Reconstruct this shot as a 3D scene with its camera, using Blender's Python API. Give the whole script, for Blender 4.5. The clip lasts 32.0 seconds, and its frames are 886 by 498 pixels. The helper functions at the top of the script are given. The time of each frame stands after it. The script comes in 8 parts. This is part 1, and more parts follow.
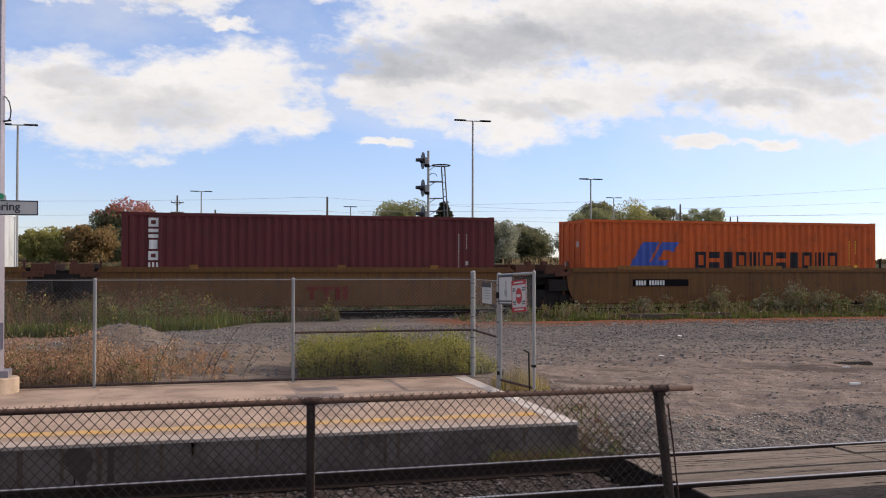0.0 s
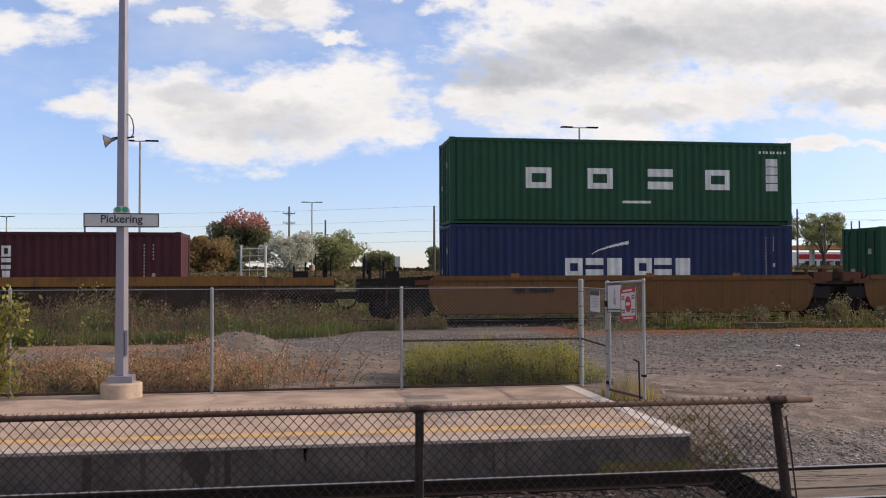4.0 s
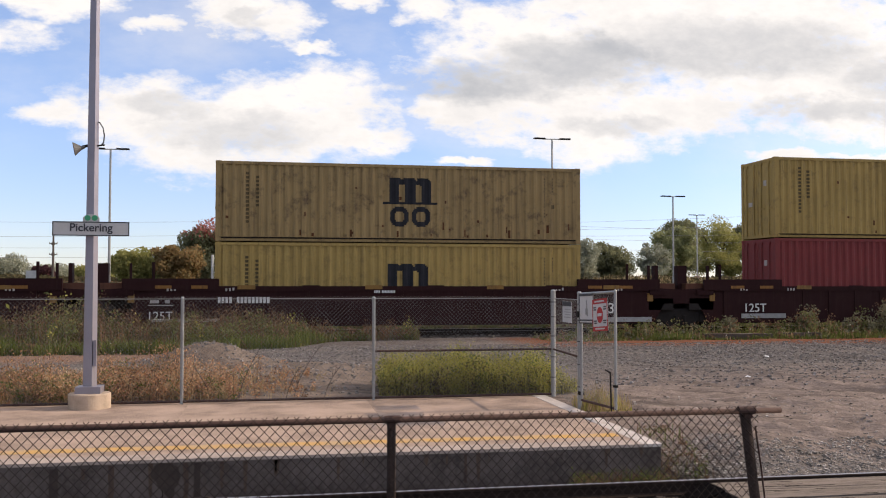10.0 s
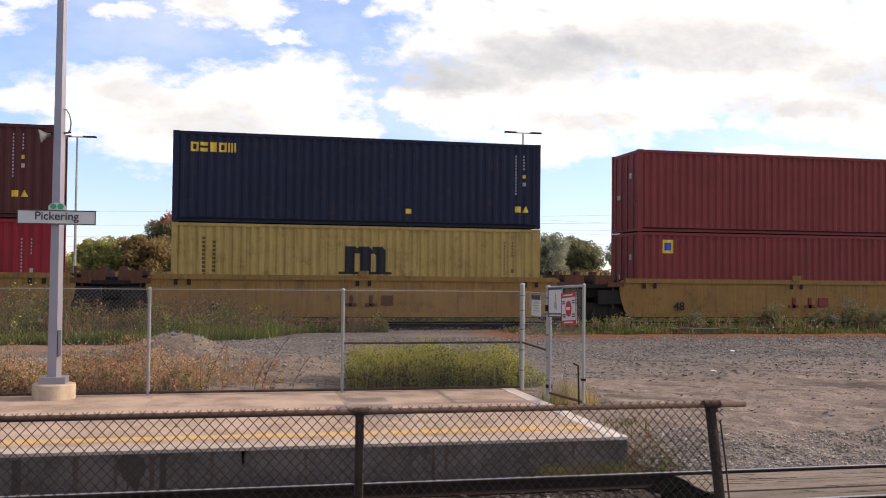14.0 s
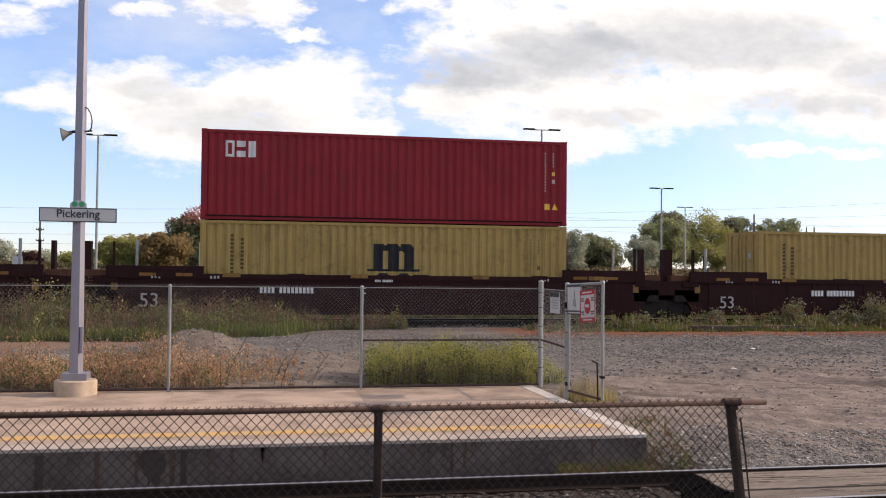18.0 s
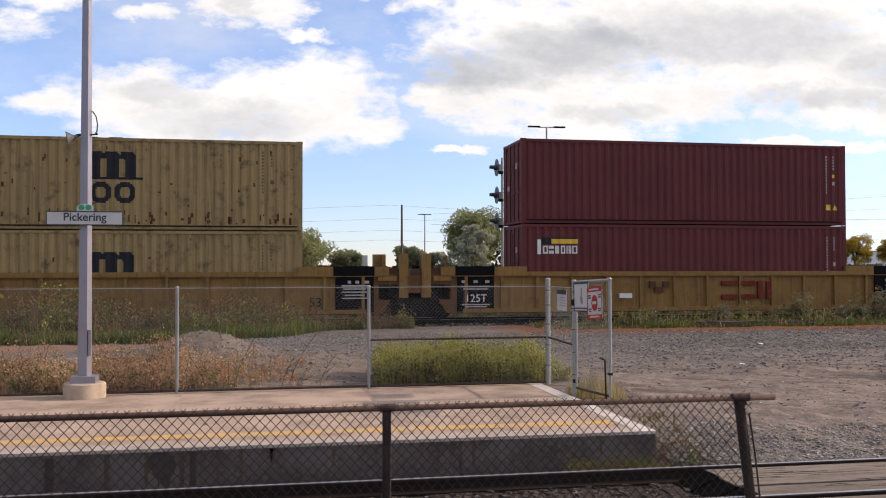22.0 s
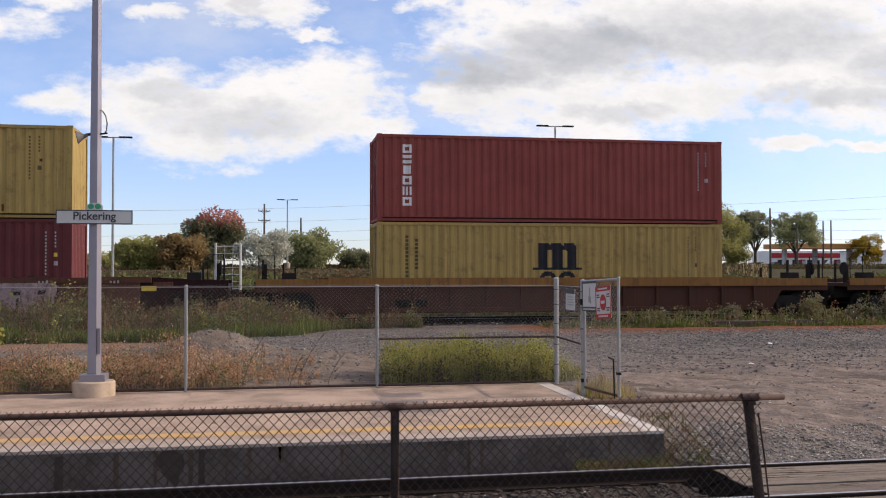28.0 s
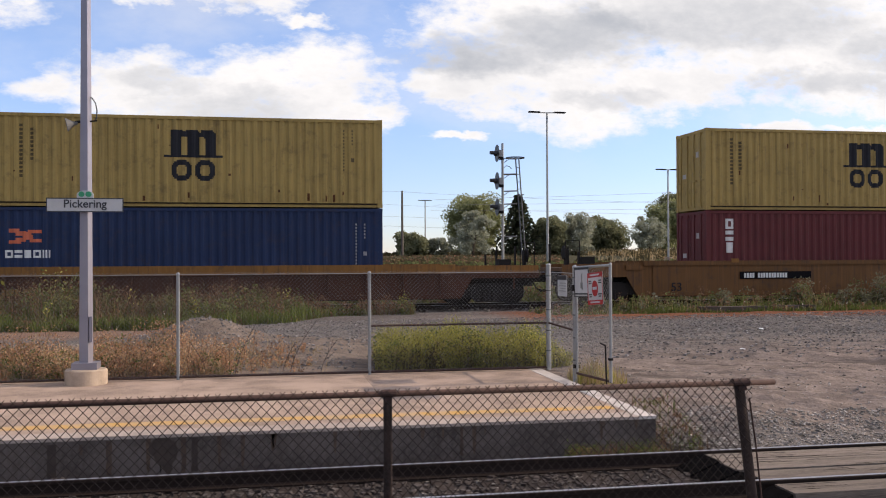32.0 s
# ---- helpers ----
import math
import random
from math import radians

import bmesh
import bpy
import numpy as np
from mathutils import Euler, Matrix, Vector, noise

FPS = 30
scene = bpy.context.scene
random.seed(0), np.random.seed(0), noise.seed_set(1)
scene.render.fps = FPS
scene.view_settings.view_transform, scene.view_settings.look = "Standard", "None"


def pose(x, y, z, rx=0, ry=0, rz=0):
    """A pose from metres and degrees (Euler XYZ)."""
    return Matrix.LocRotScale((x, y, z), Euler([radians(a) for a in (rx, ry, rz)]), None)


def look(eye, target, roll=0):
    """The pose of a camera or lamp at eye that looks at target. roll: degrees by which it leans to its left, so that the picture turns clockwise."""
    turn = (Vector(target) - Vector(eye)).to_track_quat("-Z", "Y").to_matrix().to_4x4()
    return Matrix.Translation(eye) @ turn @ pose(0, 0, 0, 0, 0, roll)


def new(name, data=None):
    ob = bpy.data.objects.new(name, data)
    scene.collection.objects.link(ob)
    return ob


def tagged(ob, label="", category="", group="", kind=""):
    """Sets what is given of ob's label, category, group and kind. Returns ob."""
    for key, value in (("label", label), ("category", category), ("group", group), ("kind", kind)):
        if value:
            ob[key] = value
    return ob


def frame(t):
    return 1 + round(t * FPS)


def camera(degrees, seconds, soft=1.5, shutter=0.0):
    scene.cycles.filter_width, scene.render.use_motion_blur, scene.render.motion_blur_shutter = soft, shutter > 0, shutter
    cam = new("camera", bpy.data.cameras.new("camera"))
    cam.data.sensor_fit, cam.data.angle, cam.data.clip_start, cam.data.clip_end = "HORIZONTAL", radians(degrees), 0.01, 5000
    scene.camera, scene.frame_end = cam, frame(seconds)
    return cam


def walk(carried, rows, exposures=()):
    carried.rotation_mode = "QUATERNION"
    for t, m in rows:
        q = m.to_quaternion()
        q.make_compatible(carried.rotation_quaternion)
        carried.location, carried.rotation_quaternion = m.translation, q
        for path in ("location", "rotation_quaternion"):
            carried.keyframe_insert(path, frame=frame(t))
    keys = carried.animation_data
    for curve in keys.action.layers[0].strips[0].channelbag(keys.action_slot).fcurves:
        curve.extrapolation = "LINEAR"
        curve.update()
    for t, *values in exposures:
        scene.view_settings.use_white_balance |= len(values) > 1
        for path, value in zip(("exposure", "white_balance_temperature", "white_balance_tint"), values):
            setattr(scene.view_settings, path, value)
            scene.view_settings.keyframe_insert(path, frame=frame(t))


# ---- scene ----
cam = camera(50.55, 32.0, soft=1.05)
EYE = 2.08
# seconds, yaw, pitch, roll of the hand-held camera, which stands in one place and turns
walk(cam, [(t, pose(0, 0, EYE, 90 + up, 0, turn) @ pose(0, 0, 0, 0, 0, lean)) for t, turn, up, lean in (
    (0, -15.21, 0.89, 0.14), (0.5, -15.1, 0.96, 0.07), (1, -14.25, 1.04, 0.02), (1.5, -12.11, 1.15, -0.3),
    (2, -9.1, 1.24, -1.24), (2.5, -7.91, 1.41, -1.18), (3, -8.25, 1.43, -1.08), (3.5, -8.26, 1.4, -0.77),
    (4, -8.7, 1.4, -0.14), (4.5, -10.1, 1.47, 0.31), (6.5, -11.51, 1.83, 0.23), (7, -11.41, 1.77, 0.34),
    (7.5, -11.43, 1.79, 0.36), (8, -11.26, 1.89, 0.45), (8.5, -11.11, 2.01, 0.38), (9, -11.15, 2.04, 0.47),
    (9.5, -10.99, 2.01, 0.33), (10, -10.36, 2.03, 0.06), (10.5, -9.48, 2.02, -0.24), (11, -8.61, 1.95, 0.04),
    (11.5, -8.33, 1.81, 0.45), (12, -10.34, 1.72, 0.69), (12.5, -11.53, 1.57, 0.76), (13, -12.16, 1.52, 0.79),
    (13.5, -12.37, 1.5, 0.55), (14, -12.19, 1.59, 0.59), (14.5, -11.86, 1.74, 0.57), (16.5, -11.23, 1.27, 0.52),
    (17, -11.06, 1.3, 0.56), (17.5, -11.04, 1.33, 0.49), (18, -11.06, 1.41, 0.59), (18.5, -10.98, 1.47, 0.46),
    (19, -10.98, 1.52, 0.51), (19.5, -10.96, 1.61, 0.52), (20, -10.92, 1.63, 0.48), (20.5, -10.97, 1.54, 0.35),
    (21, -11.01, 1.4, 0.15), (21.5, -10.91, 1.28, 0.09), (22, -10.68, 1.33, -0.11), (22.5, -10.39, 1.59, -0.01),
    (23, -10.4, 1.63, 0.12), (23.5, -10.31, 1.64, 0.01), (24, -10.26, 1.63, 0.07), (24.5, -10.17, 1.73, 0.03),
    (25, -10.09, 1.74, 0.07), (25.5, -10.08, 1.6, 0.07), (27.5, -10.14, 1.35, 0.05), (28, -10.17, 1.28, -0.04),
    (28.5, -10.17, 1.18, -0.04), (29, -10.13, 0.98, -0.1), (29.5, -10.22, 0.95, -0.24), (30, -10.4, 0.87, -0.33),
    (30.5, -10.72, 0.74, -0.17), (31, -10.88, 0.56, -0.18), (31.5, -10.75, 0.43, -0.19), (32, -10.65, 0.47, -0.25),)],
    exposures=[(0, -0.08, 7000, 12), (4, -0.06, 7000, 12), (7, -0.03, 7000, 12), (8, -0.09, 7000, 12), (9, 0.11, 7150, 12), (10, 0.08, 7170, 12), (11, 0.14, 7200, 12), (13, 0.31, 7300, 12), (17, 0.19, 7100, 12), (18, 0.20, 7100, 12), (19, -0.06, 6980, 12), (20, -0.05, 6980, 12), (21, 0.05, 7000, 12), (23, 0.13, 7050, 12), (25, 0.02, 6950, 12), (28, 0.0, 6900, 12), (30, 0.08, 6900, 12), (32, 0.06, 6900, 12)])

# ---- sky and sun ----
SUN = Vector((0.880, 0.012, 0.470)).normalized()


class Graph:
    """Short hand for node trees."""

    def __init__(self, tree):
        self.t = tree
        self.t.nodes.clear()

    def n(self, kind, **values):
        node = self.t.nodes.new("ShaderNode" + kind)
        for k, v in values.items():
            if k == "operation":
                node.operation = v
            elif k == "use_clamp":
                node.use_clamp = v
            elif k == "interpolation_type":
                node.interpolation_type = v
            else:
                self.put(node.inputs[int(k[1:]) if k[0] == "i" and k[1:].isdigit() else k.replace("_", " ")], v)
        return node

    def put(self, socket, v):
        if isinstance(v, bpy.types.NodeSocket):
            self.t.links.new(v, socket)
        elif isinstance(v, bpy.types.Node):
            self.t.links.new(v.outputs[0], socket)
        else:
            socket.default_value = v

    def m(self, op, a, b=0.0, c=0.0, clamp=False):
        return self.n("Math", operation=op, use_clamp=clamp, i0=a, i1=b, i2=c).outputs[0]

    def ramp(self, v, lo, hi, a=0.0, b=1.0, smooth=True):
        node = self.n("MapRange", interpolation_type="SMOOTHSTEP" if smooth else "LINEAR", i0=v, i1=lo, i2=hi, i3=a, i4=b)
        return node.outputs[0]

    def mix(self, f, a, b, kind="MIX"):
        node = self.t.nodes.new("ShaderNodeMix")
        node.data_type, node.blend_type = "RGBA", kind
        self.put(node.inputs[0], f), self.put(node.inputs[6], a), self.put(node.inputs[7], b)
        return node.outputs[2]

    def noise(self, vec, scale, detail=4, rough=0.55, lac=2.0):
        return self.n("TexNoise", Vector=vec, Scale=scale, Detail=detail, Roughness=rough, Lacunarity=lac).outputs[0]


def make_world():
    world = bpy.data.worlds.new("sky")
    scene.world = world
    world.use_nodes = True
    g = Graph(world.node_tree)
    sky = g.n("TexSky")
    sky.sky_type, sky.sun_disc = "NISHITA", False
    sky.sun_elevation, sky.sun_rotation = math.asin(SUN.z), math.atan2(SUN.x, SUN.y)
    sky.air_density, sky.dust_density, sky.ozone_density = 1.0, 0.1, 2.0
    d = g.n("TexCoord").outputs["Generated"]
    sep = g.n("SeparateXYZ", i0=d)
    x, y, z = sep.outputs
    ay = g.m("ADD", g.m("ABSOLUTE", y), 0.06)
    u, w = g.m("DIVIDE", x, ay), g.m("DIVIDE", z, ay)
    vec = g.n("CombineXYZ", i0=g.m("MULTIPLY", u, 1.0), i1=g.m("MULTIPLY", w, 1.9), i2=g.m("MULTIPLY", y, 0.4)).outputs[0]
    big = g.noise(vec, 13.0, 8, 0.6)
    fine = g.noise(vec, 46.0, 5, 0.62)
    swirl = g.n("TexNoise", Vector=vec, Scale=17.0, Detail=4, Roughness=0.6).outputs["Color"]
    flat = g.n("CombineXYZ", i0=u, i1=w).outputs[0]
    bent = g.n("VectorMath", operation="MULTIPLY_ADD", i0=g.n("VectorMath", operation="SUBTRACT", i0=swirl, i1=(0.5, 0.5, 0.5)).outputs[0], i1=(0.075, 0.040, 0.0), i2=flat).outputs[0]

    def lobes(at, rows):
        """How deep a direction lies inside the nearest of some rounded lobes: heading and height as slopes from the eye, and half sizes."""
        least = None
        for u0, w0, a, b in rows:
            q = g.n("VectorMath", operation="MULTIPLY_ADD", i0=at, i1=(1 / a, 1 / b, 0), i2=(-u0 / a, -w0 / b, 0)).outputs[0]
            d2 = g.n("VectorMath", operation="DOT_PRODUCT", i0=q, i1=q).outputs["Value"]
            least = d2 if least is None else g.m("MINIMUM", least, d2)
        return g.m("SUBTRACT", 1.0, least)

    west = lobes(bent, ((-0.01, 0.160, 0.135, 0.048), (-0.10, 0.160, 0.095, 0.040), (0.065, 0.180, 0.075, 0.046), (-0.19, 0.160, 0.055, 0.015), (-0.06, 0.118, 0.085, 0.022), (0.10, 0.148, 0.055, 0.018)))
    east = lobes(bent, ((0.31, 0.235, 0.150, 0.058), (0.50, 0.265, 0.240, 0.070), (0.25, 0.195, 0.095, 0.045), (0.33, 0.158, 0.080, 0.036), (0.41, 0.180, 0.090, 0.032), (0.195, 0.180, 0.050, 0.024),
                        (0.63, 0.205, 0.130, 0.046), (0.73, 0.172, 0.110, 0.028), (0.82, 0.270, 0.180, 0.090), (0.36, 0.290, 0.090, 0.022)))
    high = lobes(bent, ((-0.20, 0.278, 0.075, 0.026), (-0.125, 0.250, 0.035, 0.012), (-0.29, 0.232, 0.085, 0.022), (-0.035, 0.270, 0.050, 0.028), (0.015, 0.258, 0.035, 0.020), (0.085, 0.288, 0.028, 0.014), (0.153, 0.282, 0.032, 0.020),
                        (0.559, 0.136, 0.055, 0.009), (0.640, 0.136, 0.060, 0.007), (0.190, 0.123, 0.030, 0.005), (0.035, 0.235, 0.035, 0.007), (-0.40, 0.300, 0.080, 0.030)))
    dens = g.m("MAXIMUM", g.m("MAXIMUM", west, g.m("ADD", east, 0.30)), high)
    # above and beside the view the broken cloud goes on
    far = g.m("MAXIMUM", g.ramp(w, 0.36, 0.6), g.ramp(g.m("ABSOLUTE", u), 0.95, 1.3))
    wide = g.noise(vec, 2.6, 5, 0.55)
    dens = g.m("MAXIMUM", g.m("MAXIMUM", dens, -1.6), g.m("SUBTRACT", g.m("MULTIPLY", far, g.m("MULTIPLY", wide, 4.6)), 2.05))
    rough = g.m("ADD", g.m("MULTIPLY", g.m("SUBTRACT", big, 0.5), 3.0), g.m("MULTIPLY", g.m("SUBTRACT", fine, 0.5), 1.7))
    dens = g.m("ADD", dens, rough)
    alpha = g.m("MULTIPLY", g.ramp(dens, -0.45, 0.95), g.ramp(w, 0.02, 0.10))
    # thin high veil between the banks, thicker towards the sun
    veil = g.m("ADD", g.noise(vec, 3.4, 6, 0.62), g.m("MULTIPLY", u, 0.16))
    alpha = g.m("MAXIMUM", alpha, g.m("MULTIPLY", g.ramp(veil, 0.40, 0.78, 0.0, 0.42), g.ramp(w, 0.05, 0.16)))
    # grey bellies where the cloud is thick
    soft = g.n("VectorMath", operation="MULTIPLY_ADD", i0=g.n("VectorMath", operation="SUBTRACT", i0=swirl, i1=(0.5, 0.5, 0.5)).outputs[0], i1=(0.10, 0.05, 0.0), i2=flat).outputs[0]
    core = g.ramp(lobes(soft, ((0.205, 0.206, 0.095, 0.030), (0.310, 0.230, 0.115, 0.036))), -0.15, 0.95)
    broad = g.ramp(lobes(soft, ((0.50, 0.255, 0.200, 0.040), (0.72, 0.225, 0.130, 0.035), (0.60, 0.19, 0.10, 0.02))), 0.0, 0.9)
    pale = g.ramp(lobes(soft, ((-0.03, 0.148, 0.110, 0.026), (-0.10, 0.170, 0.060, 0.016), (0.36, 0.165, 0.080, 0.018), (-0.03, 0.262, 0.035, 0.012))), 0.0, 0.9)
    grain = g.m("ADD", g.m("MULTIPLY", g.m("SUBTRACT", g.noise(vec, 7.0, 5, 0.55), 0.5), 0.9), g.m("MULTIPLY", g.m("SUBTRACT", fine, 0.5), 0.35))
    mass = g.m("ADD", g.m("MULTIPLY", core, 0.66), g.m("ADD", g.m("MULTIPLY", broad, 0.40), g.m("MULTIPLY", pale, 0.34)))
    shade = g.ramp(g.m("ADD", mass, g.m("ADD", g.m("MULTIPLY", grain, 0.75), g.m("MULTIPLY", g.ramp(dens, 0.2, 1.6), 0.12))), 0.0, 1.0, smooth=False)
    tone = g.mix(shade, (0.955, 0.965, 1.0, 1), (0.41, 0.455, 0.535, 1))
    hue = g.mix(g.ramp(w, 0.0, 0.30), (0.80, 0.885, 1.29, 1), (1.18, 1.15, 1.36, 1))
    clear = g.n("Background", i0=g.mix(1.0, sky.outputs[0], hue, "MULTIPLY"), i1=SKY_STRENGTH)
    cloud = g.n("Background", i0=tone, i1=CLOUD_STRENGTH)
    # the sky brightens round the sun
    near = g.n("VectorMath", operation="DOT_PRODUCT", i0=d, i1=tuple(SUN)).outputs["Value"]
    glow = g.ramp(near, 0.60, 1.0, 1.0, 2.3)
    g.put(clear.inputs[1], g.m("MULTIPLY", g.ramp(near, 0.60, 1.0, 1.0, 2.0), SKY_STRENGTH))
    g.put(cloud.inputs[1], g.m("MULTIPLY", glow, CLOUD_STRENGTH))
    both = g.n("MixShader", i0=alpha, i1=clear.outputs[0], i2=cloud.outputs[0])
    out = g.t.nodes.new("ShaderNodeOutputWorld")
    g.put(out.inputs[0], both)


SKY_STRENGTH, CLOUD_STRENGTH = 0.147, 1.0
make_world()
sun = new("sun", bpy.data.lights.new("sun", "SUN"))
sun.data.energy, sun.data.angle, sun.data.color = 4.1, radians(0.6), (1.0, 0.87, 0.71)
sun.matrix_world = look(SUN * 50, (0, 0, 0))


# ---- materials ----
def material(name, col, rough=0.7, metal=0.0, var=0.25, scale=3.0, fine=40.0, bump=0.15, dark=None, dirt=0.0, spec=0.5,
             stretch=(1, 1, 1), rand=0.0, size=0.01, space="Object", streaks=0.0, isle=0.0):
    """A surface of one base colour with two scales of variation, dirt and relief."""
    mat = bpy.data.materials.new(name)
    mat.use_nodes = True
    g = Graph(mat.node_tree)
    at = g.n("TexCoord").outputs["Object"] if space == "Object" else g.n("NewGeometry").outputs["Position"]
    at = g.n("Mapping", i0=at, i3=stretch).outputs[0]
    rnd = g.n("ObjectInfo").outputs["Random"]
    shift = g.n("VectorMath", operation="ADD", i0=at, i1=g.n("CombineXYZ", i0=g.m("MULTIPLY", rnd, 37.0), i1=g.m("MULTIPLY", rnd, 11.0))).outputs[0]
    a, b = g.noise(shift, scale, 5, 0.6), g.noise(shift, fine, 3, 0.6)
    dark = dark or tuple(c * 0.45 for c in col)
    c = g.mix(g.ramp(a, 0.32, 0.72, 0.0, 2 * var), (*col, 1), (*dark, 1))
    c = g.mix(g.ramp(b, 0.3, 0.8, 0.0, 1.2 * var), c, (*[min(1, k * 1.25 + 0.01) for k in col], 1))
    if dirt:
        c = g.mix(g.ramp(g.noise(shift, scale * 2.7, 6, 0.7), 0.50, 0.72, 0, dirt), c, (0.06, 0.038, 0.026, 1))
    if streaks:
        run = g.n("Mapping", i0=shift, i3=(5.0, 5.0, 0.25)).outputs[0]
        c = g.mix(g.ramp(g.noise(run, 2.2, 5, 0.65), 0.47, 0.78, 0, streaks), c, (0.045, 0.028, 0.022, 1))
        c = g.mix(g.ramp(g.noise(g.n("Mapping", i0=shift, i1=(7, 3, 0), i3=(7.0, 7.0, 0.12)).outputs[0], 1.7, 4, 0.6), 0.5, 0.75, 0, streaks * 0.7), c, (*[min(1, k * 1.45 + 0.006) for k in col], 1))
    if isle:
        c = g.mix(g.m("MULTIPLY", g.n("NewGeometry").outputs["Random Per Island"], isle), c, (*dark, 1))
    if rand:
        c = g.mix(g.m("MULTIPLY", rnd, rand), c, (*dark, 1))
    shader = g.n("BsdfPrincipled", Base_Color=c, Metallic=metal, Roughness=g.ramp(b, 0.2, 0.8, max(0.05, rough - 0.12), min(1, rough + 0.1)))
    shader.inputs["Specular IOR Level"].default_value = spec
    if bump:
        bn = g.n("Bump", Strength=bump, Distance=size, Height=g.m("ADD", g.m("MULTIPLY", a, 0.6), b))
        g.put(shader.inputs["Normal"], bn)
    out = g.t.nodes.new("ShaderNodeOutputMaterial")
    g.put(out.inputs[0], shader)
    return mat


def paint(name, col, **kw):
    """Container and wagon paint: chalky, streaked, a little rusty."""
    return material(name, col, **{**dict(rough=0.65, spec=0.18, var=0.16, scale=0.9, fine=14.0, bump=0.05, dirt=0.25, streaks=0.30, size=0.004), **kw})


MAROON = paint("maroon_paint", (0.112, 0.025, 0.026))
DULLMAROON = paint("dull_maroon_paint", (0.062, 0.016, 0.020))
BROWNMAROON = paint("brownish_maroon_paint", (0.078, 0.021, 0.020))
DARKRED = paint("dark_red_paint", (0.18, 0.033, 0.032))
BRICKRED = paint("brick_red_paint", (0.235, 0.052, 0.042))
RED = paint("red_paint", (0.24, 0.017, 0.024))
ORANGE = paint("orange_paint", (0.50, 0.092, 0.020), dirt=0.4)
GREEN = paint("green_paint", (0.013, 0.064, 0.032))
TEAL = paint("faded_green_paint", (0.10, 0.27, 0.21))
BLUE = paint("blue_paint", (0.014, 0.0255, 0.074))
FADEDBLUE = paint("faded_blue_paint", (0.016, 0.029, 0.074))
NAVY = paint("navy_paint", (0.011, 0.0145, 0.034))
CREAM = paint("mustard_paint", (0.34, 0.232, 0.075), streaks=0.42, dirt=0.4)
OLDCREAM = paint("stained_mustard_paint", (0.285, 0.195, 0.085), streaks=0.5, dirt=0.8)
RUSTMARK = material("rust_scab", (0.10, 0.040, 0.018), rough=0.95, spec=0.05, var=0.5, scale=6, fine=40)
WHITEBOX = paint("light_grey_paint", (0.50, 0.52, 0.53))
WELLYELLOW = paint("wagon_yellow_paint", (0.225, 0.122, 0.036), streaks=0.55, dirt=0.55)
WELLAMBER = paint("wagon_amber_paint", (0.215, 0.098, 0.026), streaks=0.6, dirt=0.6)
WELLORANGE = paint("wagon_old_yellow_paint", (0.130, 0.059, 0.019), streaks=0.7, dirt=0.7)
WELLGRIME = paint("wagon_grimy_paint", (0.044, 0.021, 0.011), streaks=0.7, dirt=0.7, spec=0.08)
# brown wagon paint, darkened to hold the shade under the top chord
CHORDDARK = paint("wagon_shaded_brown_paint", (0.029, 0.015, 0.0105), streaks=0.6, dirt=0.5, spec=0.08)
CHORDBODY = paint("wagon_dull_brown_paint", (0.072, 0.031, 0.020), streaks=0.6, dirt=0.5, spec=0.08)
PANELBLACK = material("black_panel_paint", (0.008, 0.007, 0.008), rough=0.8, spec=0.04, var=0.2, scale=4)
TTXRED = material("faded_red_lettering", (0.16, 0.030, 0.022), rough=0.8, spec=0.06, var=0.4, scale=5)
WELLBROWN = paint("wagon_brown_paint", (0.027, 0.0095, 0.0095), streaks=0.25, dirt=0.12, spec=0.06)
WELLRUST = paint("wagon_rust_paint", (0.105, 0.044, 0.028), streaks=0.6, dirt=0.6, spec=0.08)
STEELDARK = material("dark_steel", (0.022, 0.018, 0.016), rough=0.85, spec=0.12, var=0.3, fine=25)
MARKWHITE = material("white_marking", (0.62, 0.61, 0.58), rough=0.6, var=0.15, scale=4)
MARKBLACK = material("dark_marking", (0.022, 0.022, 0.026), rough=0.75, spec=0.12, var=0.2, scale=4)
MARKYELLOW = material("yellow_marking", (0.66, 0.42, 0.03), rough=0.6, var=0.12, scale=4)
MARKBLUE = material("blue_marking", (0.02, 0.06, 0.30), rough=0.6, var=0.12)
MARKORANGE = material("orange_marking", (0.55, 0.12, 0.05), rough=0.6, var=0.12)
MARKRED = material("red_marking", (0.55, 0.02, 0.02), rough=0.6, var=0.12)
MARKGREEN = material("green_marking", (0.03, 0.28, 0.13), rough=0.5, var=0.1)
GRAFFDIM = material("faded_graffiti_paint", (0.11, 0.085, 0.075), rough=0.7, var=0.6, scale=3.0, dark=(0.05, 0.03, 0.025))
RODGREY = material("dull_rod_steel", (0.13, 0.13, 0.135), rough=0.7, spec=0.2, var=0.3)
PRINTDARK = material("faded_dark_print", (0.10, 0.072, 0.035), rough=0.75, spec=0.12, var=0.3, scale=4)
PRINTPALE = material("faded_pale_print", (0.38, 0.35, 0.33), rough=0.7, spec=0.2, var=0.3, scale=4)
HORNGREY = material("horn_grey", (0.115, 0.11, 0.108), rough=0.6, spec=0.2, var=0.2)
GRAFFITI = material("graffiti_paint", (0.33, 0.235, 0.235), rough=0.7, spec=0.1, var=0.6, scale=3.5, fine=18, dark=(0.15, 0.09, 0.09), streaks=0.3)
CONCRETE = material("concrete", (0.375, 0.272, 0.212), rough=0.9, spec=0.08, var=0.55, scale=1.3, fine=55, bump=0.6, space="World")
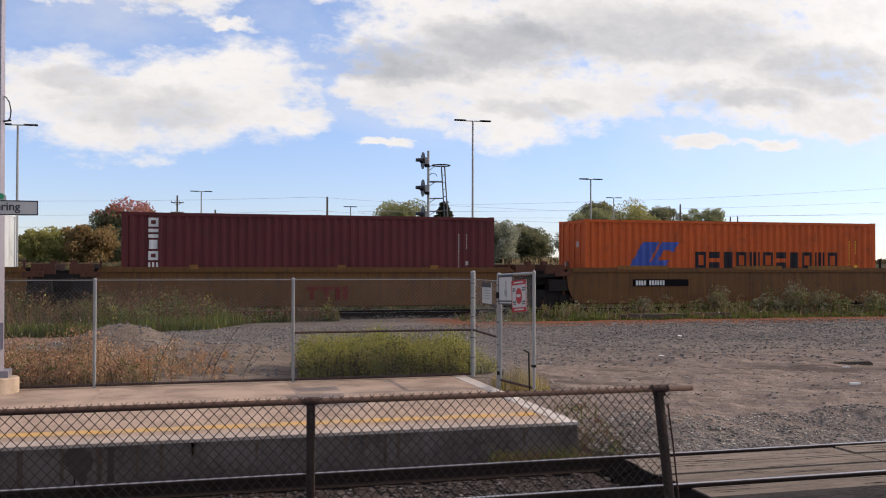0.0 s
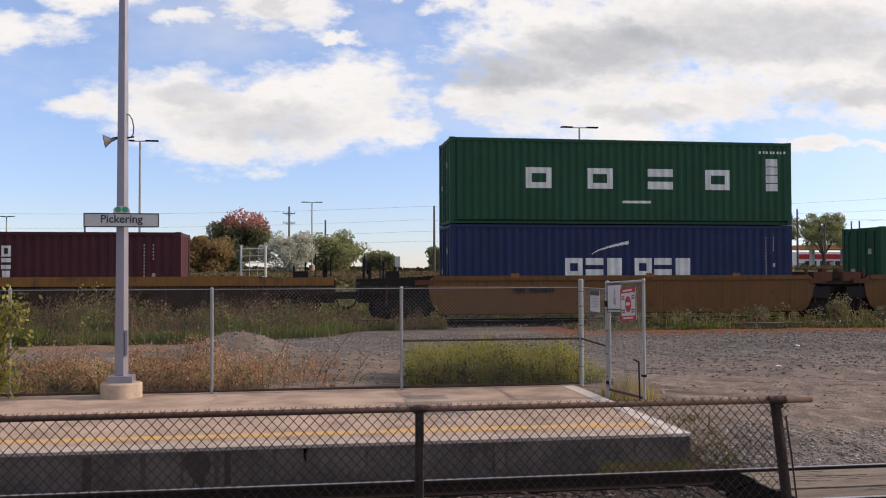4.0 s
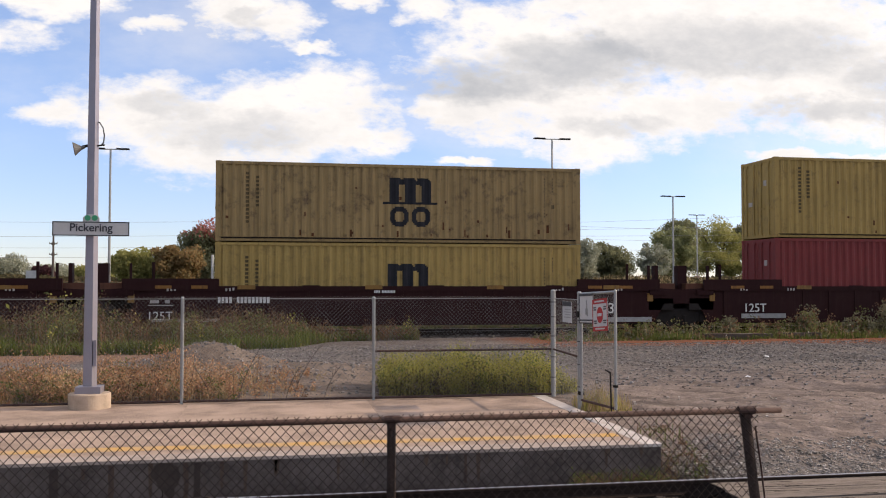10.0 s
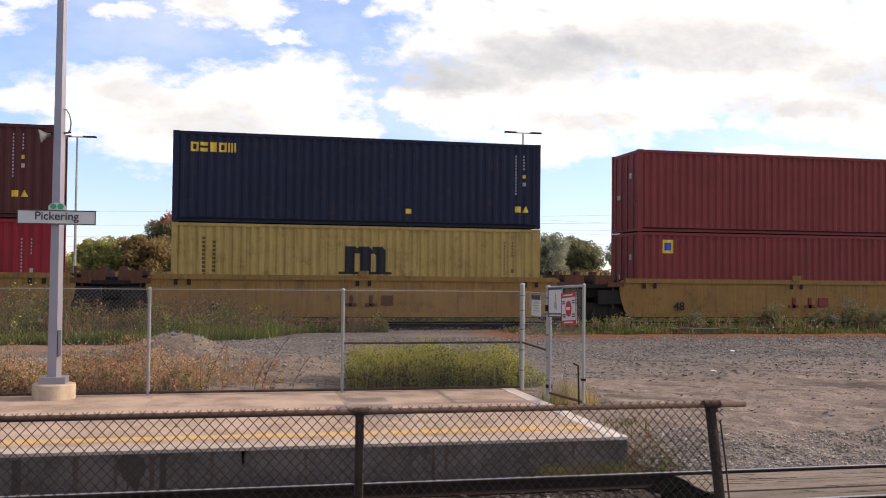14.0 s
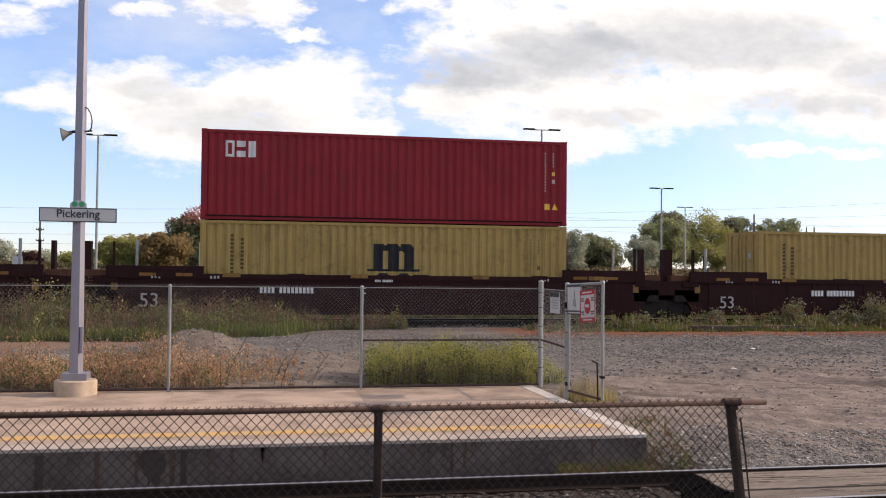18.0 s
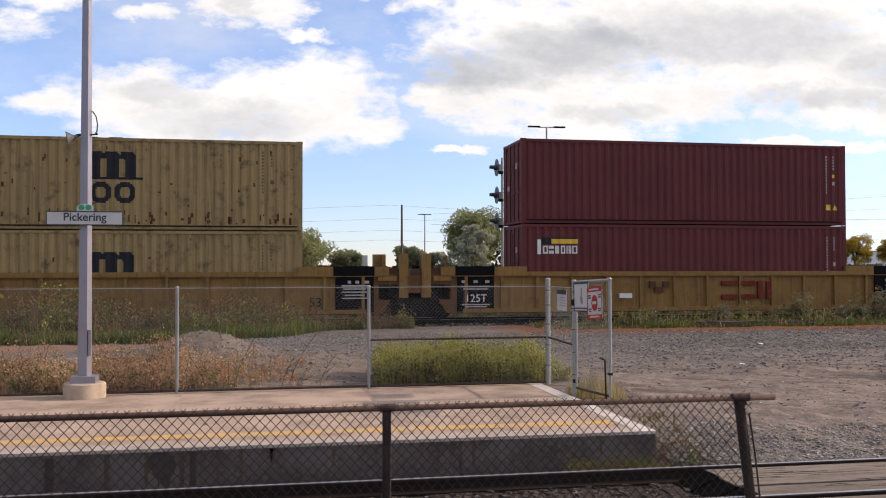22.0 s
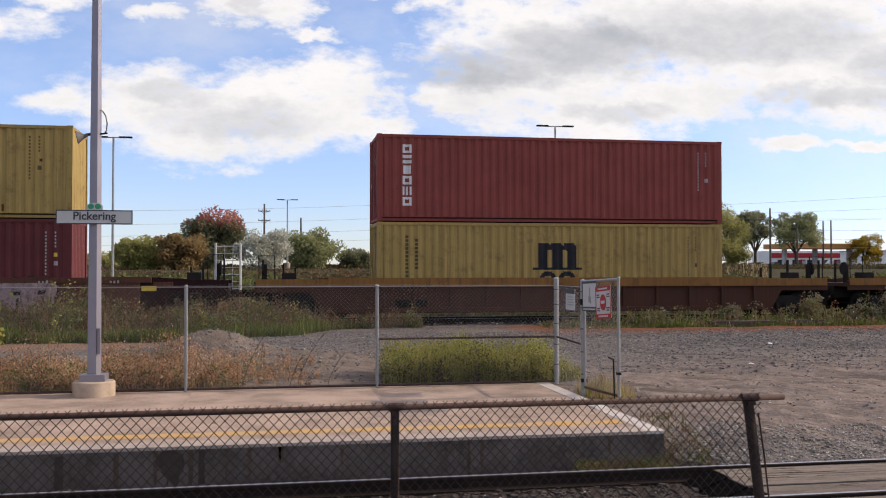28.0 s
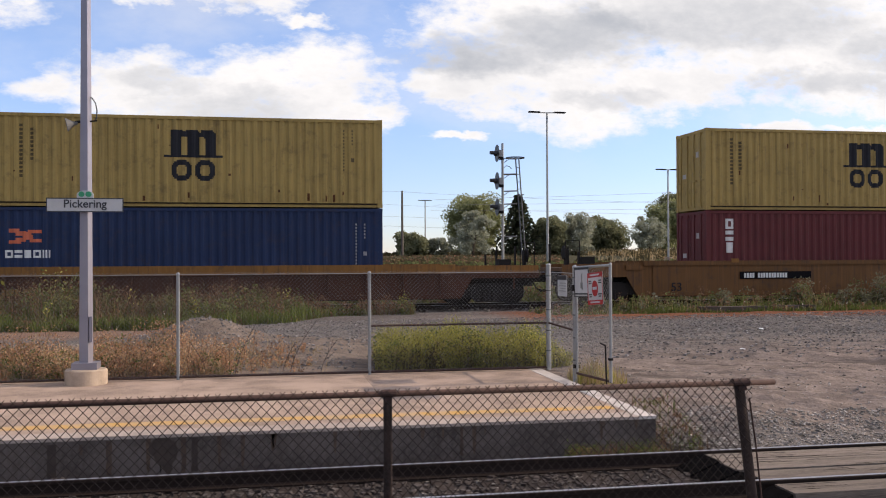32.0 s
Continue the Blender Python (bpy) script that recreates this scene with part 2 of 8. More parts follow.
# stained wall concrete, its unlit side also put into the dark base colour
WALLCON = material("shaded_wall_concrete", (0.118, 0.095, 0.084), rough=0.9, spec=0.08, var=0.5, scale=1.6, fine=22, bump=0.35, dirt=0.35, streaks=0.22, space="World", size=0.012)
EDGECON = material("edge_concrete", (0.37, 0.295, 0.25), rough=0.85, spec=0.1, var=0.3, scale=2, fine=50, space="World")
BASECON = material("base_concrete", (0.42, 0.32, 0.24), rough=0.9, spec=0.1, var=0.35, scale=4, fine=60)
ENDPAINT = material("worn_white_paint", (0.50, 0.44, 0.40), rough=0.85, spec=0.1, var=0.35, scale=3, fine=40, dark=(0.3, 0.24, 0.2), space="World")
YELLOWLINE = material("yellow_line", (0.50, 0.28, 0.075), rough=0.85, spec=0.1, var=0.45, scale=3, fine=24, dark=(0.33, 0.27, 0.22), space="World")
GALV = material("galvanised_steel", (0.30, 0.295, 0.285), rough=0.5, metal=0.35, var=0.2, scale=6, fine=80, bump=0.05)
WIRE = material("fence_wire", (0.17, 0.165, 0.16), rough=0.5, metal=0.5, var=0.1, bump=0)
RUSTPIPE = material("rusty_pipe", (0.075, 0.042, 0.034), rough=0.85, spec=0.2, var=0.4, scale=7, fine=60, bump=0.2, size=0.003)
# darker copy of the rusty pipe: the posts' shaded face is in the colour
RUSTPOST = material("shaded_rusty_post", (0.040, 0.027, 0.023), rough=0.95, spec=0.08, var=0.5, scale=6, fine=50, bump=0.3, size=0.004)
RUSTWIRE = material("rusty_wire", (0.042, 0.030, 0.025), rough=0.9, spec=0.1, var=0.2, bump=0)
POLEGREY = material("grey_pole_paint", (0.27, 0.245, 0.275), rough=0.48, metal=0.5, var=0.1, scale=2, bump=0.03)
SIGNWHITE = material("sign_white", (0.47, 0.46, 0.45), rough=0.6, spec=0.25, var=0.12, bump=0.0)
SIGNRED = material("sign_red", (0.36, 0.026, 0.026), rough=0.6, spec=0.25, var=0.12, bump=0.0)
SIGNBLACK = material("sign_black", (0.03, 0.03, 0.035), rough=0.5, var=0.1, bump=0.0)
RAILTOP = material("polished_rail", (0.37, 0.35, 0.36), rough=0.42, metal=0.65, var=0.2, bump=0.02, fine=20)
RAILSIDE = material("rail_rust", (0.022, 0.014, 0.011), rough=0.85, spec=0.1, var=0.3, fine=30)
TIE = material("sleeper_wood", (0.042, 0.030, 0.025), rough=0.9, spec=0.08, var=0.5, scale=2, fine=18, stretch=(6, 0.6, 6), rand=0.4)
PLANK = material("crossing_plank", (0.205, 0.163, 0.134), rough=0.9, spec=0.06, var=0.8, dirt=0.7, scale=2.4, fine=22, stretch=(0.5, 6, 6), bump=0.4, rand=0.5)
BARK = material("bark", (0.07, 0.05, 0.038), rough=0.95, var=0.4, scale=2, fine=14, bump=0.4)
WOODPOLE = material("pole_wood", (0.09, 0.07, 0.058), rough=0.9, var=0.3, scale=2, stretch=(4, 4, 0.5))
WIRECABLE = material("overhead_cable", (0.24, 0.24, 0.25), rough=0.6, var=0.1, bump=0)
CABLE = material("cable", (0.05, 0.05, 0.055), rough=0.6, var=0.1, bump=0)


def leaf_material(name, col, col2, trans=0.35):
    """Leaves and blades: each piece takes its own shade between two colours."""
    mat = bpy.data.materials.new(name)
    mat.use_nodes = True
    g = Graph(mat.node_tree)
    r = g.n("NewGeometry").outputs["Random Per Island"]
    c = g.mix(r, (*col, 1), (*col2, 1))
    n = g.noise(g.n("TexCoord").outputs["Object"], 0.7, 3)
    c = g.mix(g.ramp(n, 0.35, 0.7, 0, 0.5), c, (*[k * 0.6 for k in col], 1))
    a = g.n("BsdfDiffuse", Color=c)
    b = g.n("BsdfTranslucent", Color=c)
    s = g.n("MixShader", i0=trans, i1=a.outputs[0], i2=b.outputs[0])
    out = g.t.nodes.new("ShaderNodeOutputMaterial")
    g.put(out.inputs[0], s)
    return mat


LEAFGREEN = leaf_material("green_leaves", (0.22, 0.24, 0.11), (0.40, 0.385, 0.20), 0.45)
LEAFDARK = leaf_material("dark_green_leaves", (0.165, 0.172, 0.10), (0.30, 0.29, 0.165), 0.45)
LEAFSILVER = leaf_material("silvery_leaves", (0.28, 0.29, 0.20), (0.46, 0.45, 0.35))
LEAFPALE = leaf_material("pale_silver_leaves", (0.37, 0.37, 0.29), (0.58, 0.56, 0.47))
LEAFORANGE = leaf_material("orange_leaves", (0.30, 0.180, 0.085), (0.24, 0.195, 0.09), 0.45)
LEAFYELLOW = leaf_material("yellow_leaves", (0.40, 0.24, 0.03), (0.28, 0.22, 0.04))
LEAFRED = leaf_material("red_leaves", (0.48, 0.15, 0.14), (0.34, 0.18, 0.12))
LEAFBURGUNDY = leaf_material("burgundy_leaves", (0.075, 0.032, 0.038), (0.12, 0.055, 0.05))
LEAFOLIVE = leaf_material("olive_leaves", (0.27, 0.265, 0.09), (0.43, 0.385, 0.15), 0.45)
NEEDLES = leaf_material("spruce_needles", (0.035, 0.048, 0.028), (0.075, 0.068, 0.042), 0.15)
RUSTLITTER = leaf_material("rusty_litter", (0.22, 0.105, 0.062), (0.34, 0.19, 0.12), 0.3)
GRASSGREEN = leaf_material("green_grass", (0.085, 0.115, 0.030), (0.18, 0.19, 0.060))
GRASSDRY = leaf_material("dry_grass", (0.33, 0.235, 0.125), (0.48, 0.37, 0.22), 0.45)
WEEDRED = leaf_material("rusty_weeds", (0.41, 0.195, 0.105), (0.62, 0.42, 0.25), 0.45)
WEEDBROWN = leaf_material("withered_brown_weeds", (0.145, 0.083, 0.053), (0.25, 0.155, 0.098))
WEEDDARK = leaf_material("dark_brown_weeds", (0.07, 0.058, 0.032), (0.14, 0.115, 0.06))
WEEDDEEP = leaf_material("deep_green_weeds", (0.10, 0.115, 0.045), (0.20, 0.20, 0.085))
WEEDGREY = leaf_material("grey_green_weeds", (0.13, 0.125, 0.08), (0.23, 0.215, 0.15))
WEEDBUSH = leaf_material("lime_weeds", (0.26, 0.25, 0.06), (0.48, 0.42, 0.13), 0.45)
SEEDHEAD = leaf_material("pale_seed_heads", (0.45, 0.40, 0.32), (0.60, 0.56, 0.48))


def ground_material():
    """Grey gravel with packed dirt, wheel ruts and rust-brown litter along the freight track."""
    mat = bpy.data.materials.new("ground")
    mat.use_nodes = True
    g = Graph(mat.node_tree)
    p = g.n("NewGeometry").outputs["Position"]
    sep = g.n("SeparateXYZ", i0=p)
    x, y, z = sep.outputs
    n1, n2, n3 = g.noise(p, 0.35, 5, 0.6), g.noise(p, 3.0, 5, 0.65), g.noise(p, 24.0, 4, 0.7)
    stones = g.n("TexVoronoi", Vector=p, Scale=16.0)
    small = g.n("TexVoronoi", Vector=p, Scale=38.0)
    gravel = g.mix(g.ramp(stones.outputs["Color"], 0.2, 0.9), (0.095, 0.083, 0.077, 1), (0.215, 0.19, 0.178, 1))
    gravel = g.mix(g.ramp(n3, 0.35, 0.75, 0, 0.5), gravel, (0.050, 0.043, 0.040, 1))
    gravel = g.mix(g.m("MULTIPLY", g.ramp(y, 13.0, 11.6), 0.5), gravel, (0.225, 0.19, 0.163, 1))
    dirt = g.mix(g.ramp(n2, 0.3, 0.7), (0.268, 0.209, 0.180, 1), (0.160, 0.125, 0.107, 1))
    dirt = g.mix(g.ramp(n3, 0.42, 0.72, 0, 0.55), dirt, (0.11, 0.085, 0.072, 1))
    dirt = g.mix(g.ramp(small.outputs["Distance"], 0.25, 0.05, 0, 0.35), dirt, (0.36, 0.30, 0.26, 1))
    along = g.m("SUBTRACT", g.m("MULTIPLY", x, 0.88), g.m("MULTIPLY", y, 0.48))
    across = g.m("ADD", g.m("MULTIPLY", x, 0.48), g.m("MULTIPLY", y, 0.88))
    rut = g.n("CombineXYZ", i0=g.m("MULTIPLY", along, 0.20), i1=g.m("MULTIPLY", across, 1.3)).outputs[0]
    track = g.noise(rut, 1.6, 4, 0.6)
    # grey stone lies in drifts, with dust between them
    drift = g.noise(g.n("CombineXYZ", i0=g.m("MULTIPLY", x, 0.35), i1=y).outputs[0], 0.42, 4, 0.6)
    gravel = g.mix(g.ramp(drift, 0.47, 0.66, 0, 0.65), gravel, (0.205, 0.170, 0.150, 1))
    gravel = g.mix(g.ramp(drift, 0.47, 0.30, 0, 0.45), gravel, (0.075, 0.068, 0.068, 1))
    f = g.m("MULTIPLY", g.ramp(g.m("ADD", track, g.m("MULTIPLY", n1, 0.5)), 0.30, 0.70, 0.25, 1.0), g.m("MULTIPLY", g.ramp(g.m("ADD", y, g.m("MULTIPLY", g.m("SUBTRACT", n1, 0.5), 6.0)), 22.0, 17.0), g.ramp(g.m("ADD", y, g.m("MULTIPLY", g.m("SUBTRACT", n2, 0.5), 1.2)), 11.2, 12.3)))
    col = g.mix(f, gravel, dirt)
    edge = g.m("ADD", y, g.m("MULTIPLY", g.m("SUBTRACT", n2, 0.5), 1.6))
    verge = g.m("ADD", edge, g.ramp(x, 0.5, -3.5, 0.0, 2.6))
    rust = g.m("MULTIPLY", g.ramp(verge, 25.6, 26.6), g.ramp(verge, 31.0, 29.5))
    col = g.mix(g.m("MULTIPLY", rust, g.m("MAXIMUM", g.ramp(x, 6.4, 8.4, 0.05, 0.9), g.ramp(x, 0.0, -3.0, 0.0, 0.75))), col, g.mix(g.ramp(x, 4.0, 0.0), (0.185, 0.076, 0.043, 1), (0.235, 0.140, 0.098, 1)))
    col = g.mix(g.m("MULTIPLY", g.ramp(y, 34.0, 38.0), 0.85), col, (0.060, 0.056, 0.032, 1))
    # behind the platform the litter of dry weeds
    left = g.m("MULTIPLY", g.ramp(x, 1.5, -1.5), g.m("MULTIPLY", g.ramp(edge, 16.0, 17.0), g.ramp(edge, 22.5, 20.0)))
    col = g.mix(g.m("MULTIPLY", left, 0.6), col, (0.27, 0.185, 0.13, 1))
    # trodden soil in front of the gravel heap
    soil_at = g.m("MULTIPLY", g.m("MULTIPLY", g.ramp(x, -3.5, -2.0), g.ramp(x, 3.6, 2.2)), g.ramp(g.m("ADD", edge, g.m("MULTIPLY", g.m("SUBTRACT", n1, 0.5), 4.0)), 23.6, 21.4))
    col = g.mix(g.m("MULTIPLY", soil_at, 0.75), col, g.mix(g.ramp(n2, 0.35, 0.65), (0.125, 0.094, 0.074, 1), (0.225, 0.172, 0.138, 1)))
    # ruts along the yard road, the shade inside them painted as darker ground
    groove = g.n("CombineXYZ", i0=g.m("MULTIPLY", along, 0.14), i1=g.m("MULTIPLY", across, 2.2), i2=3.0).outputs[0]
    dark = g.ramp(g.noise(groove, 1.1, 5, 0.65), 0.51, 0.64)
    col = g.mix(g.m("MULTIPLY", g.m("MULTIPLY", dark, g.ramp(y, 24.0, 20.0)), 0.70), col, (0.085, 0.068, 0.058, 1))
    # oily ballast along the station track
    oily = g.m("MULTIPLY", g.ramp(edge, 12.3, 11.3), g.ramp(x, 6.9, 5.3))
    col = g.mix(g.m("MULTIPLY", oily, 0.9), col, (0.022, 0.018, 0.016, 1))
    shader = g.n("BsdfPrincipled", Base_Color=col, Roughness=0.95)
    shader.inputs["Specular IOR Level"].default_value = 0.0
    hgt = g.m("ADD", g.m("MULTIPLY", stones.outputs["Distance"], -0.8), g.m("ADD", g.m("MULTIPLY", small.outputs["Distance"], -0.4), g.m("MULTIPLY", n2, 0.22)))
    soil = g.m("ADD", g.m("MULTIPLY", track, 4.0), g.m("MULTIPLY", n3, 0.40))
    hgt = g.m("ADD", g.m("MULTIPLY", hgt, g.m("SUBTRACT", 1.0, g.m("MULTIPLY", f, 0.8))), g.m("MULTIPLY", soil, f))
    bn = g.n("Bump", Strength=0.75, Distance=0.035, Height=hgt)
    g.put(shader.inputs["Normal"], bn)
    out = g.t.nodes.new("ShaderNodeOutputMaterial")
    g.put(out.inputs[0], shader)
    return mat


GROUND = ground_material()
STONE = material("ballast_stone", (0.24, 0.21, 0.19), rough=0.9, spec=0.05, var=0.5, scale=5, fine=30, space="World", isle=0.9, dark=(0.053, 0.046, 0.042))
BALLAST = material("dark_ballast", (0.060, 0.048, 0.042), rough=0.95, spec=0.05, var=0.5, scale=4, fine=26, bump=0.6, size=0.03, space="World")


# ---- building helpers ----
class Solid:
    """Collects boxes, tubes and prisms into one mesh."""

    def __init__(self):
        self.v, self.f = [], []

    def add(self, verts, faces):
        k = len(self.v)
        self.v += [tuple(p) for p in verts]
        self.f += [tuple(i + k for i in f) for f in faces]
        return self

    def box(self, x0, x1, y0, y1, z0, z1, m=None):
        p = [Vector((x, y, z)) for z in (z0, z1) for y in (y0, y1) for x in (x0, x1)]
        if m is not None:
            p = [m @ q for q in p]
        return self.add(p, [(0, 2, 3, 1), (4, 5, 7, 6), (0, 1, 5, 4), (2, 6, 7, 3), (0, 4, 6, 2), (1, 3, 7, 5)])

    def tube(self, a, b, r, n=8, r2=None, caps=True):
        a, b = Vector(a), Vector(b)
        w = (b - a).normalized()
        s = w.cross(Vector((0, 0, 1)) if abs(w.z) < 0.9 else Vector((1, 0, 0))).normalized()
        t = w.cross(s)
        r2 = r if r2 is None else r2
        ring = [(math.cos(2 * math.pi * i / n), math.sin(2 * math.pi * i / n)) for i in range(n)]
        p = [a + (s * c + t * d) * r for c, d in ring] + [b + (s * c + t * d) * r2 for c, d in ring]
        f = [(i, n + i, n + (i + 1) % n, (i + 1) % n) for i in range(n)]
        if caps:
            f += [tuple(range(n)), tuple(reversed(range(n, 2 * n)))]
        return self.add(p, f)

    def path(self, pts, r, n=6):
        """One bent tube through all the points."""
        pts = [Vector(p) for p in pts]
        rings = []
        for i, p in enumerate(pts):
            w = (pts[min(i + 1, len(pts) - 1)] - pts[max(i - 1, 0)]).normalized()
            s = w.cross(Vector((0, 0, 1)) if abs(w.z) < 0.95 else Vector((0, 1, 0))).normalized()
            if rings and s.dot(side) < 0:
                s = -s
            side = s
            t = w.cross(s)
            rings.append([p + (s * math.cos(6.2832 * k / n) + t * math.sin(6.2832 * k / n)) * r for k in range(n)])
        m = len(rings)
        f = [(j * n + k, j * n + (k + 1) % n, (j + 1) * n + (k + 1) % n, (j + 1) * n + k) for j in range(m - 1) for k in range(n)]
        return self.add([q for ring in rings for q in ring], f + [tuple(range(n)), tuple(range(n * (m - 1), n * m))])

    def prism(self, poly, y0, y1):
        """An outline in x and z, counter-clockwise, pulled from y0 to y1."""
        n = len(poly)
        p = [(x, y0, z) for x, z in poly] + [(x, y1, z) for x, z in poly]
        f = [tuple(range(n)), tuple(reversed(range(n, 2 * n)))] + [(i, n + i, n + (i + 1) % n, (i + 1) % n) for i in range(n)]
        return self.add(p, f)

    def mesh(self, name, mat=None, smooth=False):
        me = bpy.data.meshes.new(name)
        me.from_pydata(self.v, [], self.f)
        me.materials.append(mat)
        if smooth:
            me.polygons.foreach_set("use_smooth", [True] * len(me.polygons))
        me.update()
        return me


def part(name, what, mat=None, parent=None, label="", at=None, smooth=False):
    """One mesh object: a part of its parent, or a thing of its own."""
    me = what if isinstance(what, bpy.types.Mesh) else what.mesh(name, mat, smooth)
    ob = new(name, me)
    if isinstance(what, bpy.types.Mesh) and mat is not None and me.materials[0] is not mat:
        ob.material_slots[0].link = "OBJECT"
        ob.material_slots[0].material = mat
    if parent is not None:
        ob.parent = parent
    if at is not None:
        ob.matrix_basis = at if isinstance(at, Matrix) else Matrix.Translation(at)
    if label:
        tagged(ob, label)
    return ob


def thing(name, label, category, at=(0, 0, 0), group="", kind=""):
    ob = new(name)
    ob.empty_display_size = 0.3
    ob.matrix_basis = at if isinstance(at, Matrix) else Matrix.Translation(at)
    return tagged(ob, label, category, group, kind)


def text_mesh(words, size, mat, depth=0.004, align="CENTER", bold=0.0):
    """Upright writing that faces -y, centred on its origin."""
    cu = bpy.data.curves.new("writing", "FONT")
    cu.body, cu.size, cu.extrude, cu.align_x, cu.align_y, cu.offset = words, size, depth, align, "CENTER", bold
    ob = bpy.data.objects.new("writing", cu)
    scene.collection.objects.link(ob)
    me = bpy.data.meshes.new_from_object(ob.evaluated_get(bpy.context.evaluated_depsgraph_get()))
    bpy.data.objects.remove(ob)
    me.transform(pose(0, 0, 0, 90))
    me.materials.clear()
    me.materials.append(mat)
    return me


MOVERS = []
# seconds and metres that the train has run to the left
RUN = [(0, 0.0), (2, 37.09), (4, 74.10), (6, 111.06), (8, 147.87), (10, 184.55), (12, 221.06), (14, 257.43), (16, 293.79),
       (18, 330.17), (19, 348.29), (20, 366.30), (21, 383.76), (22, 401.85), (24, 437.80), (26, 474.10), (28, 510.51), (30, 546.86), (32, 583.07)]


def rides(ob, x, y, z):
    MOVERS.append((ob, x, y, z))
    return ob


def motions():
    for ob, x, y, z in MOVERS:
        walk(ob, [(t, pose(x - d, y, z)) for t, d in RUN])


# ---- ground, tracks, platform ----
def bump_at(x, y, x0, y0, r, h):
    return h * math.exp(-((x - x0) ** 2 + (y - y0) ** 2) / (r * r))


def smooth(a, b, v):
    k = min(1, max(0, (v - a) / (b - a)))
    return k * k * (3 - 2 * k)


def ground_z(x, y):
    """Height of the ground: the sunken track bed, the yard that rises to the freight line, the land behind."""
    right = smooth(4.7, 6.0, x)
    bed = -0.50
    shoulder = smooth(11.55 - 0.75 * right, 12.2 + 0.6 * right, y)
    yard = -0.03 + 0.28 * smooth(15, 28, y)
    z = bed + (yard - bed) * shoulder
    z += bump_at(x, y, -1.4, 22.0, 1.2, 0.60) + bump_at(x, y, 1.1, 20.4, 1.5, 0.26) * smooth(17, 18.5, y)
    z += 1.9 * smooth(42, 95, y)
    if x > 4.8 and 11.5 < y < 22:
        # wheel ruts that swing across the yard
        mask = smooth(5.0, 6.2, x) * smooth(11.0, 12.2, y) * smooth(22, 17, y)
        along, across = 0.88 * x - 0.48 * y, 0.48 * x + 0.88 * y
        z += mask * (0.135 * noise.noise((along * 0.22, across * 1.5, 7)) + 0.105 * noise.noise((along * 0.5, across * 3.2, 11)) + 0.026 * noise.noise((x * 4.0, y * 3.5, 5)))
    if 11.8 < y < 60:
        z += 0.03 * noise.noise((x * 0.6, y * 0.6, 0)) + 0.02 * noise.noise((x * 1.9, y * 1.9, 3))
    return z


def make_ground():
    xs = [-2600, -900, -400, -200, -100, -60, -40, -28, -20, -15] + [-12 + 0.4 * i for i in range(42)] + [4.8 + 0.1 * i for i in range(96)] + [14.4 + 0.4 * i for i in range(40)] + [31, 34, 38, 44, 52, 62, 75, 95, 130, 200, 400, 900, 2600]
    ys = [-2600, -600, -150, -40, -12, -4, 0, 3, 5, 7, 8, 9, 10] + [10.4 + 0.15 * i for i in range(78)] + [22.1 + 0.3 * i for i in range(26)] + [30.5, 32, 34, 37, 41, 45, 50, 56, 63, 70, 78, 86, 95, 110, 130, 170, 240, 400, 800, 2600]
    v = [(x, y, ground_z(x, y)) for y in ys for x in xs]
    n = len(xs)
    f = [(j * n + i, j * n + i + 1, (j + 1) * n + i + 1, (j + 1) * n + i) for j in range(len(ys) - 1) for i in range(n - 1)]
    s = Solid()
    s.v, s.f = v, f
    return tagged(part("ground", s, GROUND, smooth=True), "grey gravel and packed dirt yard with wheel ruts", "ground", kind="structure")


make_ground()

TRACK_Y, RAIL_Z = 31.97, 0.43
NEAR_Y, NEAR_RAIL = 9.84, -0.28


def rail_profile(y, z):
    """Head, web and foot of a rail whose top is at z."""
    return [(y - 0.07, z - 0.17), (y + 0.07, z - 0.17), (y + 0.07, z - 0.155), (y + 0.012, z - 0.13), (y + 0.012, z - 0.045), (y + 0.036, z - 0.035),
            (y + 0.036, z - 0.008), (y + 0.028, z), (y - 0.028, z), (y - 0.036, z - 0.008), (y - 0.036, z - 0.035), (y - 0.012, z - 0.045), (y - 0.012, z - 0.13), (y - 0.07, z - 0.155)]


def extrude_x(profile, x0, x1):
    """A y-z outline pulled along x."""
    n = len(profile)
    s = Solid()
    s.add([(x0, y, z) for y, z in profile] + [(x1, y, z) for y, z in profile],
          [tuple(reversed(range(n))), tuple(range(n, 2 * n))] + [(i, (i + 1) % n, n + (i + 1) % n, n + i) for i in range(n)])
    return s


def make_track(y, top, x0, x1, label, ties, ballast_mat, width=1.7):
    track = thing("railway_track", label, "railway track", (0, 0, 0), kind="structure")
    for side in (-0.7525, 0.7525):
        rail = part("rail", extrude_x(rail_profile(y + side, top), x0, x1), RAILSIDE, track)
        part("rail_head", extrude_x([(y + side - 0.026, top - 0.003), (y + side + 0.026, top - 0.003), (y + side + 0.026, top + 0.003), (y + side - 0.026, top + 0.003)], x0, x1), RAILTOP, rail, "polished running surface")
    bed = [(y - width - 0.9, top - 0.55), (y + width + 0.9, top - 0.55), (y + width, top - 0.19), (y - width, top - 0.19)]
    part("ballast_bed", extrude_x(bed, x0, x1), ballast_mat, track)
    if ties:
        tie = Solid().box(-0.11, 0.11, -1.3, 1.3, -0.36, -0.175).mesh("sleeper", TIE)
        for i in range(ties[2]):
            part("sleeper", tie, TIE, track, at=pose(ties[0] + ties[1] * i + random.uniform(-0.03, 0.03), y + random.uniform(-0.04, 0.04), top, 0, 0, random.uniform(-1, 1)))
    return track


make_track(TRACK_Y, RAIL_Z, -420, 420, "freight railway track on grey ballast behind weeds", (-24, 0.55, 130), STONE)
